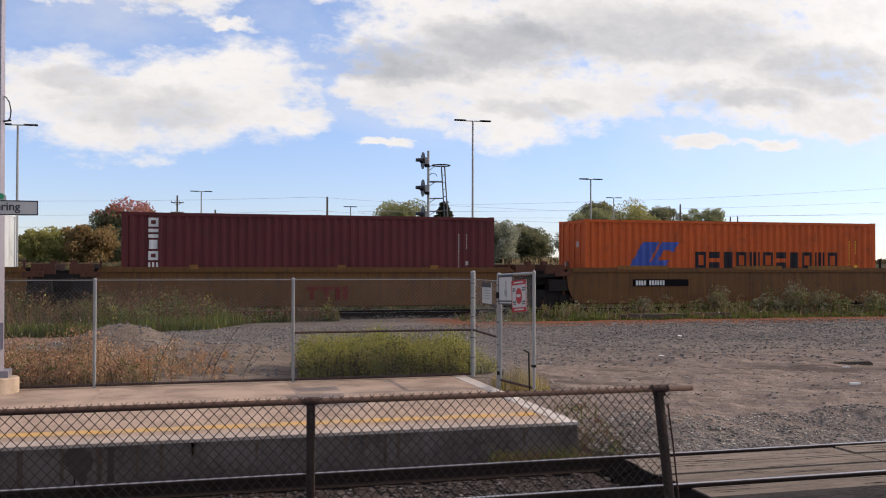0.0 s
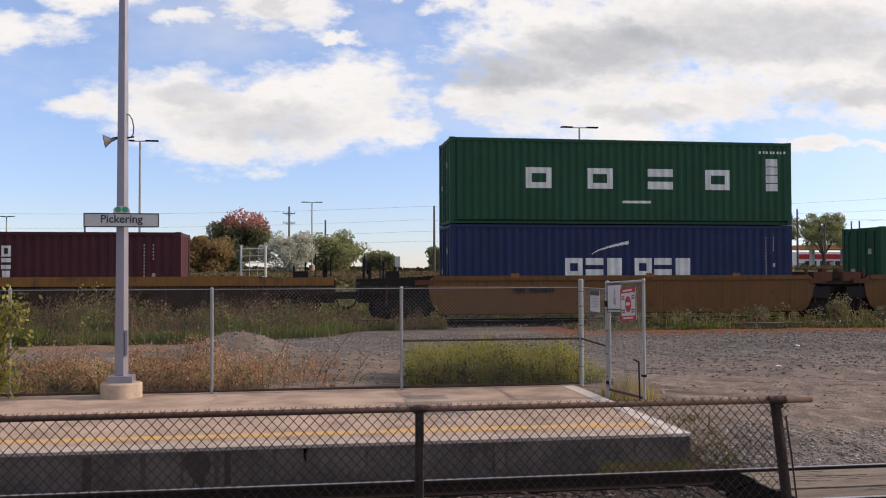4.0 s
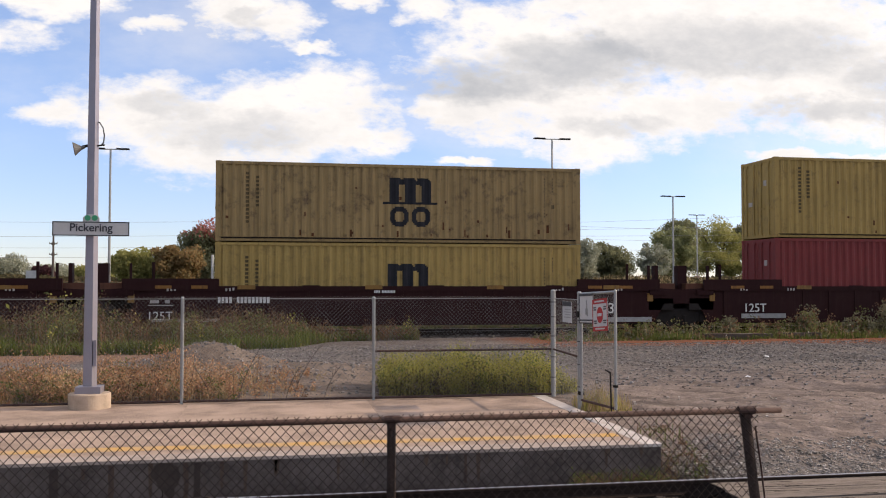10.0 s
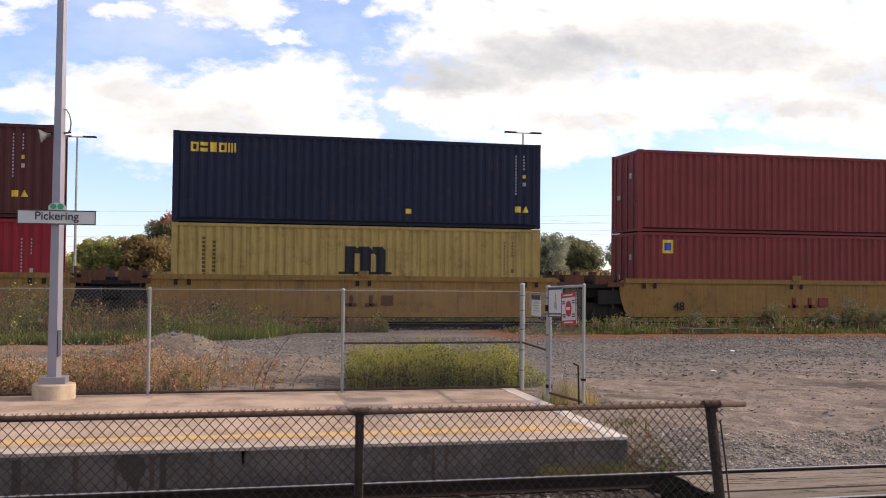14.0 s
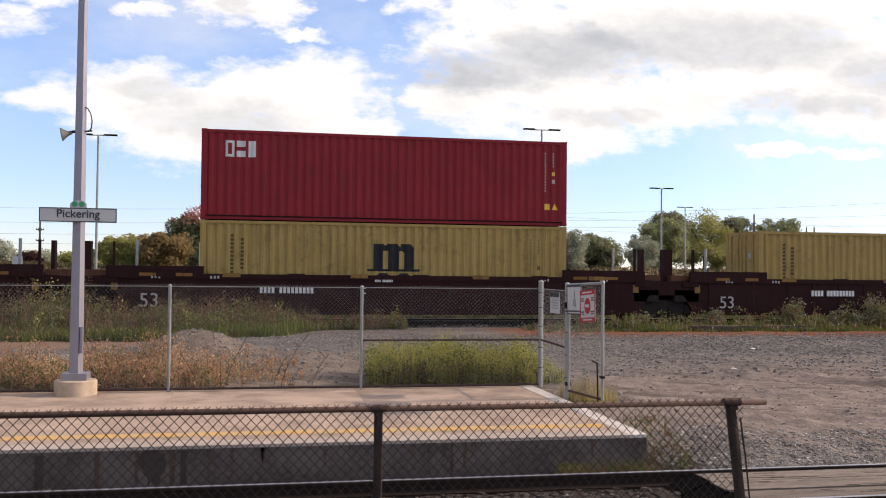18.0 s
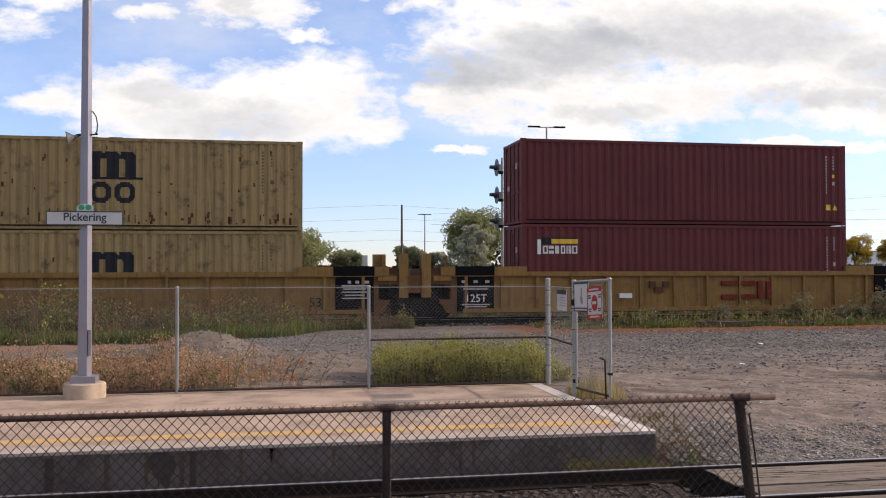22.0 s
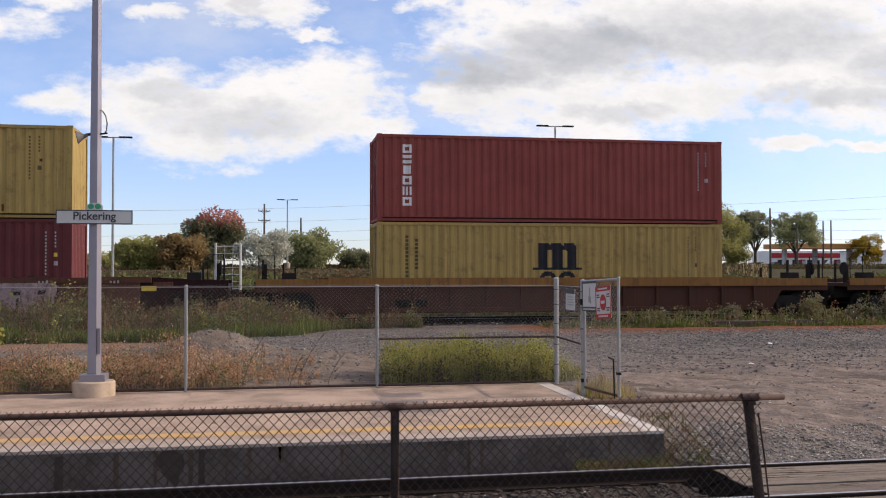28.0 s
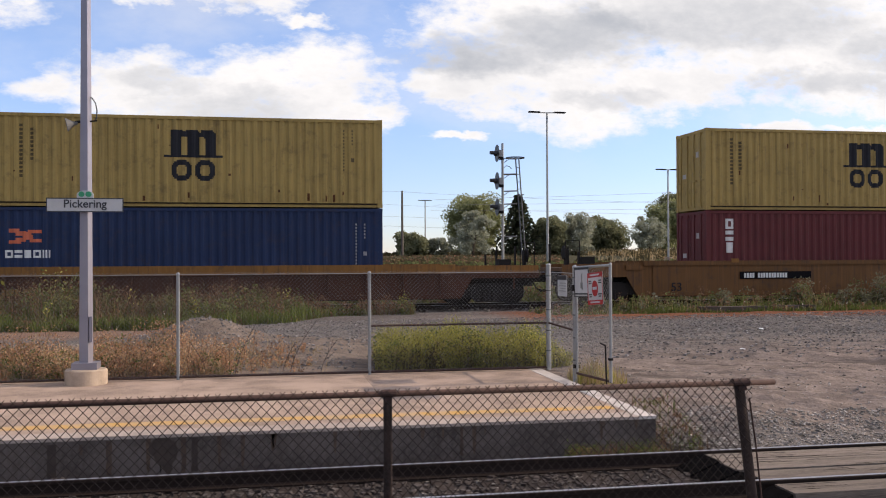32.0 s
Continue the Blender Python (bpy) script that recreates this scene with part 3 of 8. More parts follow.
make_track(NEAR_Y, NEAR_RAIL, -60, 60, "station track with polished rails on dark oily ballast", (-8.0, 0.55, 34), BALLAST)


def scatter_stones(name, label, mat, n, place, lo, hi, seed):
    """Loose stones, each a small uneven block, in one mesh."""
    rng = np.random.default_rng(seed)
    base = np.array([(x, y, z) for z in (-1, 1) for y in (-1, 1) for x in (-1, 1)], float)
    faces = np.array([(0, 2, 3, 1), (4, 5, 7, 6), (0, 1, 5, 4), (2, 6, 7, 3), (0, 4, 6, 2), (1, 3, 7, 5)])
    v, f = [], []
    for i in range(n):
        x, y, z = place(rng)
        size = lo + (hi - lo) * rng.random() ** 3
        p = base * rng.uniform(0.45, 1.0, (8, 3)) * size * np.array([1, 0.85, 0.6])
        a = rng.uniform(0, 6.28)
        c, s = math.cos(a), math.sin(a)
        p = np.stack([p[:, 0] * c - p[:, 1] * s, p[:, 0] * s + p[:, 1] * c, p[:, 2]], 1)
        v.append(p + np.array([x, y, z + size * 0.15]))
        f.append(faces + 8 * i)
    so = Solid()
    so.v, so.f = np.concatenate(v).tolist(), np.concatenate(f).tolist()
    return tagged(part(name, so, mat), label, "gravel", kind="stuff")


def on_near_bed(rng):
    y = NEAR_Y + rng.uniform(-2.3, 1.55)
    return rng.uniform(-5.5, 6.2), y, (NEAR_RAIL - 0.185 if abs(y - NEAR_Y) < 1.7 else NEAR_RAIL - 0.185 - (abs(y - NEAR_Y) - 1.7) * 0.36)


def on_yard(rng):
    x = rng.uniform(5.2, 13)
    y = 10.75 + (1.5 * rng.random() ** 1.2 if rng.random() < 0.86 else 5.5 * rng.random())
    return x, y, ground_z(x, y)


def beside_deck(rng):
    x, y = rng.uniform(5.6, 10), rng.uniform(7.4, 8.46)
    return x, y, NEAR_RAIL - 0.185


def on_far_yard(rng):
    x, y = rng.uniform(-3, 23), 27 - 9.5 * rng.random() ** 1.3
    return x, y, ground_z(x, y)


def on_dirt(rng):
    while True:
        x, y = rng.uniform(5.0, 19), 12.2 + 14.0 * rng.random() ** 0.5
        if noise.noise((x * 0.5, y * 0.9, 31)) + 0.6 * noise.noise((x * 2.2, y * 2.2, 5)) > rng.uniform(-0.35, 0.45):
            return x, y, ground_z(x, y)


def on_freight_bed(rng):
    y = rng.uniform(29.3, 30.6)
    return rng.uniform(-12, 26), y, RAIL_Z - 0.55 + (y - 29.37) * 0.36


YARDPALE = material("pale_yard_stone", (0.50, 0.44, 0.39), rough=0.9, spec=0.05, var=0.7, scale=5, fine=30, space="World", isle=0.9, dark=(0.11, 0.099, 0.09))
YARDSTONE = material("yard_stone", (0.30, 0.27, 0.255), rough=0.9, spec=0.05, var=0.8, scale=5, fine=30, space="World", isle=0.9, dark=(0.125, 0.112, 0.106))
CLOD = material("dark_clod", (0.21, 0.175, 0.155), rough=0.95, spec=0.03, var=0.7, scale=4, fine=30, space="World", isle=0.9, dark=(0.046, 0.038, 0.034))
BALLASTSTONE = material("oily_stone", (0.105, 0.086, 0.077), rough=0.85, spec=0.1, var=0.5, scale=5, fine=30, space="World", isle=0.9, dark=(0.038, 0.029, 0.026))
scatter_stones("track_ballast", "dark oily ballast stones between the station rails", BALLASTSTONE, 9500, on_near_bed, 0.018, 0.050, 1)
scatter_stones("clean_ballast", "few clean grey stones among the oily ballast", YARDPALE, 420, on_near_bed, 0.014, 0.040, 9)
scatter_stones("yard_gravel", "loose pale gravel beside the crossing", YARDPALE, 18000, on_yard, 0.006, 0.026, 2)
scatter_stones("pale_ballast", "pale clean ballast heaped beside the crossing planks", YARDPALE, 1300, beside_deck, 0.018, 0.045, 10)
scatter_stones("far_yard_gravel", "loose grey gravel over the yard", YARDSTONE, 19000, on_far_yard, 0.010, 0.044, 3)
scatter_stones("dirt_clods", "dark stones and clods scattered over the dirt yard", CLOD, 4200, on_dirt, 0.005, 0.030, 6)
scatter_stones("freight_ballast", "grey ballast stones beside the freight track", STONE, 2600, on_freight_bed, 0.02, 0.06, 4)


# near-black wood: shade at the deck ends is put into this colour
RAMPWOOD = material("shade_black_wood", (0.008, 0.0065, 0.006), rough=0.95, spec=0.0, var=0.5, scale=2, fine=18, stretch=(0.6, 6, 6))


def make_crossing():
    """Timber deck where the yard road crosses the station track."""
    deck = thing("crossing_deck", "weathered grey timber planks between the rails of a track crossing", "crossing deck", kind="structure")
    x0 = 5.15
    for y, w in ((8.74, 0.42), (9.37, 0.44), (9.84, 0.44), (10.31, 0.44)):
        for k in range(3):
            a, b = x0 + 3.0 * k + random.uniform(-0.04, 0.04), x0 + 3.0 * k + 2.97
            top = NEAR_RAIL - 0.010 - random.uniform(0, 0.024)
            s = Solid().box(a, b, y - w / 2 + 0.016, y + w / 2 - 0.016, NEAR_RAIL - 0.2, top)
            plank = part("plank", s, PLANK, deck)
            for q in range(6):
                u, v = random.uniform(a + 0.05, b - 0.8), random.uniform(y - w * 0.40, y + w * 0.36)
                n, t = random.uniform(0.15, 0.7), random.uniform(0.006, 0.020)
                part("split", Solid().prism([(u, top - 0.03), (u + n, top - 0.03), (u + n, top + 0.001), (u + n * 0.5, top + 0.002), (u, top + 0.001)], v, v + t), RAMPWOOD, plank)
    # sloped ends that stop hanging parts from catching; their black paints in the shade
    for y, w in ((8.74, 0.42), (9.37, 0.44), (9.84, 0.44), (10.31, 0.44)):
        s = Solid().prism([(x0 - 0.45, NEAR_RAIL - 0.20), (x0 - 0.01, NEAR_RAIL - 0.20), (x0 - 0.01, NEAR_RAIL - 0.02)], y - w / 2 + 0.012, y + w / 2 - 0.012)
        part("end_ramp", s, RAMPWOOD, deck)


make_crossing()

PLAT_X, PLAT_Y0, PLAT_Y1 = 4.96, 11.48, 16.72


WALLDRIP = material("wall_drip", (0.10, 0.068, 0.050), rough=0.95, spec=0.05, var=0.5, scale=9, fine=40, space="World")


def make_platform():
    plat = thing("platform", "low concrete station platform with a worn yellow safety line", "platform", kind="structure")
    for k in range(9):
        b = PLAT_X - 0.24 - 3.05 * k
        a = b - 3.047
        part("slab", Solid().box(a, b, PLAT_Y0 + 0.34, PLAT_Y1, -0.30, 0.0), CONCRETE, plat)
        part("edge_slab", Solid().box(a, b, PLAT_Y0 - 0.012, PLAT_Y0 + 0.335, -0.035, 0.004), EDGECON, plat, "pale worn edge strip")
    part("end_strip", Solid().box(PLAT_X - 0.235, PLAT_X + 0.01, PLAT_Y0 - 0.012, PLAT_Y1, -0.035, 0.006), ENDPAINT, plat, "pale painted end strip")
    part("safety_line", Solid().box(-22, PLAT_X - 0.30, 12.13, 12.39, -0.01, 0.004), YELLOWLINE, plat, "worn yellow line")
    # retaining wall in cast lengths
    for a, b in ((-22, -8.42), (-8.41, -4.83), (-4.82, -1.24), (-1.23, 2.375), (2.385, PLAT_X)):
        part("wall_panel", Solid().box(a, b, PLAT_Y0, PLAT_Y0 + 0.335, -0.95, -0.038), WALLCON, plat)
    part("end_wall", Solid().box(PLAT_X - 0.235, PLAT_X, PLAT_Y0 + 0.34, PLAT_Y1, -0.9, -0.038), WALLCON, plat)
    stain = material("rust_stain", (0.048, 0.032, 0.024), rough=0.95, var=0.4, scale=9, fine=40, space="World")
    rust = material("brown_stain", (0.075, 0.045, 0.030), rough=0.95, var=0.5, scale=9, fine=40, space="World")
    for x, w, z0, z1, m in ((-2.44, 0.10, -0.46, -0.07, stain), (-1.81, 0.06, -0.45, -0.05, rust), (-0.97, 0.055, -0.46, -0.04, rust), (-0.84, 0.075, -0.45, -0.05, stain), (2.385, 0.04, -0.40, -0.05, rust), (-2.12, 0.04, -0.2, -0.08, rust)):
        n = 9
        lft = [(x - w / 2 - random.uniform(-0.008, 0.008), z0 + (z1 - z0) * i / n) for i in range(n + 1)]
        rgt = [(x + w / 2 + random.uniform(-0.008, 0.008), z0 + (z1 - z0) * i / n) for i in range(n, -1, -1)]
        part("stain", Solid().prism(rgt[::-1] + lft[::-1], PLAT_Y0 - 0.004, PLAT_Y0 + 0.004), m, plat)
    # a broad blot that runs down to a point
    blot = []
    for i in range(40):
        q = 6.2832 * i / 40
        c, d = math.cos(q), math.sin(q)
        wide = 0.165 * (1.0 if d > -0.1 else 1.0 - 0.75 * (-d - 0.1))
        blot.append((-1.21 + wide * c + (0.07 * -d if d < 0 else 0) + random.uniform(-0.012, 0.012), -0.17 + (0.15 if d > 0 else 0.29) * d + random.uniform(-0.01, 0.01)))
    part("stain", Solid().prism(blot, PLAT_Y0 - 0.003, PLAT_Y0 + 0.004), stain, plat)
    for k in range(16):
        x = random.uniform(-6, 4.8)
        top, low, w = -0.04, -0.10 - 0.35 * random.random(), random.uniform(0.01, 0.035)
        part("stain", Solid().prism([(x - w, top), (x - w * 0.7, low + 0.05), (x, low), (x + w * 0.6, low + 0.06), (x + w, top)], PLAT_Y0 - 0.002, PLAT_Y0 + 0.004), WALLDRIP, plat)


make_platform()


# ---- chain-link fences ----
def link_wires(length, z0, z1, step, r, slope=1.0):
    """Woven diamonds over a panel that runs along x from 0."""
    s = Solid()
    h = z1 - z0
    n = int((length + h) / step) + 1
    for sign in (1, -1):
        for i in range(n + 1):
            c = i * step
            # line x = c - h*..., from the lower edge upwards
            a = (c - h * slope, z0) if sign > 0 else (c, z0)
            b = (c, z1) if sign > 0 else (c - h * slope, z1)
            x0, y0, x1, y1 = a[0], a[1], b[0], b[1]
            lo, hi = 0.0, 1.0
            d = x1 - x0
            for lim, up in ((0.0, True), (length, False)):
                tt = (lim - x0) / d
                if (d > 0) == up:
                    lo = max(lo, tt)
                else:
                    hi = min(hi, tt)
            if hi - lo < 0.004:
                continue
            dy = 0.004 * sign
            s.tube((x0 + d * lo, dy, y0 + h * lo), (x0 + d * hi, dy, y0 + h * hi), r, 4, caps=False)
    return s


def make_front_fence():
    """Low rusty fence between the tracks."""
    y, top, base = 6.5, 1.13, -0.46
    fence = thing("chain_link_fence", "low rusty chain-link fence with a pipe rail between the tracks", "fence", (0, y, 0))
    x0, x1 = -7.6, 3.46
    part("top_rail", Solid().tube((x0, 0, top), (3.76, 0, top - 0.005), 0.021, 10), RUSTPIPE, fence, smooth=True)
    for x in (-7.55, -4.76, -1.97, 0.83):
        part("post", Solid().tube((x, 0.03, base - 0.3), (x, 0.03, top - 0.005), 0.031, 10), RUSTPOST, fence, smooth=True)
        part("rail_clamp", Solid().tube((x - 0.05, 0, top), (x + 0.05, 0, top), 0.027, 10).box(x - 0.022, x + 0.022, -0.005, 0.06, top - 0.07, top + 0.012), RUSTPIPE, fence)
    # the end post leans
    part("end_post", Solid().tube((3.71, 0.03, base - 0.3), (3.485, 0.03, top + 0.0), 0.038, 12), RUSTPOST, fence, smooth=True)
    part("rail_clamp", Solid().tube((3.42, 0, top), (3.55, 0, top), 0.030, 10).box(3.465, 3.53, -0.01, 0.07, top - 0.06, top + 0.012), RUSTPIPE, fence)
    part("tension_bar", Solid().path([(3.56, 0.01, top - 0.12), (3.60, 0.0, 0.7), (3.65, 0.0, 0.25), (3.67, 0.01, base)], 0.007, 5), RUSTPIPE, fence)
    me = link_wires(x1 - x0 + 0.1, base + 0.05, top + 0.035, 0.0715, 0.0025, 0.93).mesh("wire_mesh", RUSTWIRE)
    part("wire_mesh", me, None, fence, "rusty woven wire", at=(x0, -0.026, 0))
    return fence


make_front_fence()


def pipe_post(parent, name, x, y, z0, z1, r, cap=True):
    s = Solid().tube((x, y, z0), (x, y, z1), r, 10)
    if cap:
        s.tube((x, y, z1), (x, y, z1 + 0.03), r * 1.25, 10, r * 0.5)
    ob = part(name, s, GALV, parent, smooth=False)
    return ob


def make_back_fence():
    """Galvanised fence along the back of the platform with its return and the open gate."""
    y = 16.60
    fence = thing("chain_link_fence", "tall galvanised chain-link fence along the back of the platform", "fence", (0, y, 0))
    xs = [-14.65, -11.36, -8.07, -4.78, -1.49, 1.79]
    for x in xs:
        pipe_post(fence, "post", x, 0, -0.1, 1.80, 0.030)
    pipe_post(fence, "corner_post", 5.09, 0, -0.1, 1.92, 0.045)
    part("top_wire", Solid().tube((-16, -0.02, 1.79), (5.09, -0.02, 1.79), 0.007, 6), GALV, fence)
    part("bottom_rail", Solid().tube((-16, 0, 0.045), (5.09, 0, 0.045), 0.022, 6), RUSTPIPE, fence)
    part("middle_rail", Solid().tube((1.79, 0, 0.86), (5.09, 0, 0.86), 0.019, 8), RUSTPIPE, fence)
    part("wire_mesh", link_wires(21.05, 0.04, 1.83, 0.0715, 0.0014).mesh("wire_mesh", WIRE), None, fence, at=(-16, -0.03, 0))
    # return along the platform end
    pipe_post(fence, "gate_post", 5.05, -1.62, -0.1, 1.90, 0.038)
    part("middle_rail", Solid().tube((5.09, 0, 0.86), (5.05, -1.62, 0.84), 0.019, 8), RUSTPIPE, fence)
    part("top_wire", Solid().tube((5.09, 0, 1.79), (5.05, -1.62, 1.79), 0.007, 6), GALV, fence)
    m = pose(5.05, -1.60, 0, 0, 0, 88.6)
    part("wire_mesh", link_wires(1.58, 0.04, 1.78, 0.0715, 0.0014).mesh("wire_mesh", WIRE), None, fence, at=m)
    plate = part("sign_plate", Solid().box(-0.008, 0.0, -0.25, 0.25, -0.18, 0.18), SIGNWHITE, fence, "small white notice", at=(5.03, -1.03, 1.57))
    part("sign_header", Solid().box(-0.014, -0.009, -0.25, 0.25, 0.10, 0.18), SIGNBLACK, plate)
    for k in range(4):
        part("text_bar", Solid().box(-0.013, -0.009, -0.20, 0.16 - 0.06 * (k % 2), -0.10 + 0.045 * k, -0.082 + 0.045 * k), GALV, plate)
    part("lock_box", Solid().box(4.98, 5.06, -1.72, -1.66, 1.50, 1.60), STEELDARK, fence)
    for z in (0.25, 1.55):
        part("hinge", Solid().box(5.01, 5.10, -1.71, -1.63, z - 0.03, z + 0.03), STEELDARK, fence)
    # bands that hold the netting to the posts
    for x, y1, r in ((5.09, 0, 0.049), (5.05, -1.62, 0.042)):
        for z in (0.35, 0.72, 1.10, 1.45, 1.72):
            part("post_band", Solid().tube((x, y1, z - 0.010), (x, y1, z + 0.010), r, 10), HORNGREY, fence)
    return fence


make_back_fence()


def make_gate():
    """The gate leaf in line with the return of the fence, at the end of the platform."""
    gate = thing("fence_gate", "galvanised chain-link gate leaf with warning signs", "gate", pose(5.055, 14.93, 0, 0, 0, -89.0))
    w = 1.52
    pipe_post(gate, "stile", 0.03, 0, 0.12, 1.90, 0.024, False)
    pipe_post(gate, "stile", w, 0, 0.17, 1.95, 0.024)
    part("top_rail", Solid().tube((0.03, 0, 1.89), (w, 0, 1.94), 0.021, 8), GALV, gate)
    part("bottom_rail", Solid().tube((0.03, 0, 0.14), (w, 0, 0.19), 0.021, 8), RUSTPIPE, gate)
    part("wire_mesh", link_wires(w - 0.06, 0.16, 1.90, 0.0715, 0.0015).mesh("wire_mesh", WIRE), None, gate, at=(0.04, 0, 0))
    board = part("notice_board", Solid().box(-0.33, 0.33, -0.004, 0.004, -0.235, 0.235), SIGNWHITE, gate, "faded white notice in a dark frame", at=pose(0.37, -0.034, 1.655, 0, -2, 0))
    frame_bars = Solid().box(-0.34, 0.34, -0.010, -0.005, 0.205, 0.240).box(-0.34, 0.34, -0.010, -0.005, -0.24, -0.175).box(-0.34, -0.315, -0.010, -0.005, -0.175, 0.205).box(0.315, 0.34, -0.010, -0.005, -0.175, 0.205)
    part("notice_frame", frame_bars, SIGNBLACK, board)
    part("notice_strip", Solid().box(-0.28, 0.28, -0.014, -0.011, -0.222, -0.200), SIGNWHITE, board)
    part("notice_mark", Solid().box(0.00, 0.035, -0.010, -0.005, -0.02, 0.14).box(-0.05, 0.01, -0.010, -0.005, -0.10, 0.0).box(0.03, 0.07, -0.010, -0.005, -0.12, 0.0), GALV, board)
    # the red sign hangs askew from two wires
    red = part("warning_sign", Solid().box(-0.32, 0.32, -0.003, 0.003, -0.25, 0.25), SIGNWHITE, gate, "white and red no-entry warning sign", at=pose(1.00, -0.042, 1.575, 0, -4, 0))
    part("sign_band", Solid().box(-0.32, 0.32, -0.008, -0.004, 0.175, 0.25).box(-0.32, 0.32, -0.008, -0.004, -0.25, -0.18).box(-0.32, -0.30, -0.008, -0.004, -0.18, 0.175).box(0.30, 0.32, -0.008, -0.004, -0.18, 0.175), SIGNRED, red)
    disc = [(0.125 * math.cos(a), 0.125 * math.sin(a)) for a in [6.2832 * i / 28 for i in range(28)]]
    part("no_entry_disc", Solid().prism(disc, -0.009, -0.004), SIGNRED, red)
    part("no_entry_bar", Solid().box(-0.085, 0.085, -0.013, -0.010, -0.020, 0.026), SIGNWHITE, red)
    for a, b, z in ((-0.27, -0.16, 0.11), (0.16, 0.27, 0.11), (-0.27, -0.15, 0.075), (0.15, 0.27, 0.075), (-0.27, -0.14, -0.10), (0.14, 0.27, -0.10), (-0.25, -0.15, -0.135), (0.15, 0.25, -0.135)):
        part("text_bar", Solid().box(a, b, -0.008, -0.004, z, z + 0.020), SIGNBLACK, red)
    for z in (0.20, -0.225):
        part("text_bar", Solid().box(-0.20, 0.20, -0.012, -0.009, z, z + 0.024), SIGNWHITE, red)
    for x, z in ((0.70, 1.78), (1.30, 1.80), (1.30, 1.40)):
        part("hanging_wire", Solid().tube((x, -0.04, z), (x + 0.06, -0.01, z + 0.09), 0.004, 4), STEELDARK, gate)
    part("drop_rod", Solid().tube((w - 0.10, -0.03, 0.10), (w - 0.14, -0.03, 0.72), 0.013, 6).tube((w - 0.14, -0.03, 0.72), (w - 0.34, -0.03, 0.74), 0.013, 6), STEELDARK, gate)
    part("latch", Solid().box(w - 0.03, w + 0.05, -0.035, 0.02, 0.51, 0.545), STEELDARK, gate)


make_gate()


# ---- platform lamp post with the station sign ----
def taper(a, b, z0, z1):
    """A square shaft that narrows upwards."""
    s = Solid().box(-a, a, -a, a, z0, z1)
    s.v = [(x * (b / a if z == z1 else 1), y * (b / a if z == z1 else 1), z) for x, y, z in s.v]
    return s


def make_lamp_post():
    post = thing("lamp_post", "grey steel lamp post on a round concrete base", "lamp post", (-2.94, 16.38, 0))
    part("concrete_base", Solid().tube((0, 0, -0.02), (0, 0, 0.23), 0.335, 56).tube((0, 0, 0.23), (0, 0, 0.25), 0.335, 56, 0.315), BASECON, post, "round concrete footing")
    part("base_plate", Solid().box(-0.20, 0.20, -0.20, 0.20, 0.25, 0.36), POLEGREY, post)
    part("shaft", taper(0.080, 0.044, 0.36, 9.5), POLEGREY, post, "square painted steel shaft", at=pose(0, 0, 0, 0, 0, -20))
    part("junction_box", Solid().box(0.065, 0.11, -0.11, -0.02, 0.70, 1.12), POLEGREY, post, "pale wiring box")
    horn = Solid()
    ring = [(math.cos(6.2832 * i / 16), math.sin(6.2832 * i / 16)) for i in range(16)]
    secs = ((-0.10, 0.03), (-0.18, 0.05), (-0.26, 0.10), (-0.34, 0.16), (-0.36, 0.17), (-0.34, 0.14), (-0.2, 0.035))
    horn.add([(x, r * c, r * d) for x, r in secs for c, d in ring],
             [(j * 16 + i, j * 16 + (i + 1) % 16, (j + 1) * 16 + (i + 1) % 16, (j + 1) * 16 + i) for j in range(len(secs) - 1) for i in range(16)])
    sp = part("loudspeaker", horn, HORNGREY, post, "grey horn loudspeaker", at=pose(-0.06, -0.02, 4.33, 0, -12, 12) @ Matrix.Scale(0.68, 4))
    part("speaker_arm", Solid().tube((-0.02, 0, 4.36), (-0.17, 0, 4.33), 0.025, 6).tube((0.06, 0, 4.35), (0.18, 0, 4.37), 0.015, 6), STEELDARK, post)
    loop = [(0.08, 0, 4.36), (0.13, 0, 4.36), (0.165, 0, 4.41), (0.175, 0, 4.53), (0.15, 0, 4.66), (0.10, 0, 4.74), (0.07, 0, 4.75)]
    part("cable", Solid().path(loop, 0.011, 6), CABLE, post)


make_lamp_post()


def make_station_sign():
    sign = thing("station_sign", "white station name sign with a green badge on the lamp post", "sign", (-2.93, 16.255, 2.955))
    part("panel", Solid().box(-0.60, 0.60, -0.02, 0.0, -0.115, 0.115), SIGNWHITE, sign)
    part("border", Solid().box(-0.605, 0.605, -0.024, -0.021, 0.100, 0.118).box(-0.605, 0.605, -0.024, -0.021, -0.118, -0.100).box(-0.605, -0.588, -0.024, -0.021, -0.1, 0.1).box(0.588, 0.605, -0.024, -0.021, -0.1, 0.1), SIGNBLACK, sign)
    part("lettering", text_mesh("Pickering", 0.185, SIGNBLACK, 0.002, bold=0.003), None, sign, "black station name", at=(0, -0.024, 0.015))
    tab = [(-0.13, 0.118)] + [(0.13, 0.118)] + [(0.13, 0.18)] + [(0.13 * math.cos(a), 0.17 + 0.07 * math.sin(a)) for a in [0.3 + 0.25 * i for i in range(11)]] + [(-0.13, 0.18)]
    badge = part("badge", Solid().prism(tab, -0.02, 0.0), SIGNWHITE, sign, "pale badge with two green discs")
    for x in (-0.055, 0.055):
        disc = [(x + 0.048 * math.cos(a), 0.178 + 0.046 * math.sin(a)) for a in [6.2832 * i / 18 for i in range(18)]]
        part("badge_disc", Solid().prism(disc, -0.026, -0.021), MARKGREEN, badge)


make_station_sign()

# ---- the train: containers ----
BOX_W, BOX_H, BOX_HI = 2.438, 2.591, 2.896
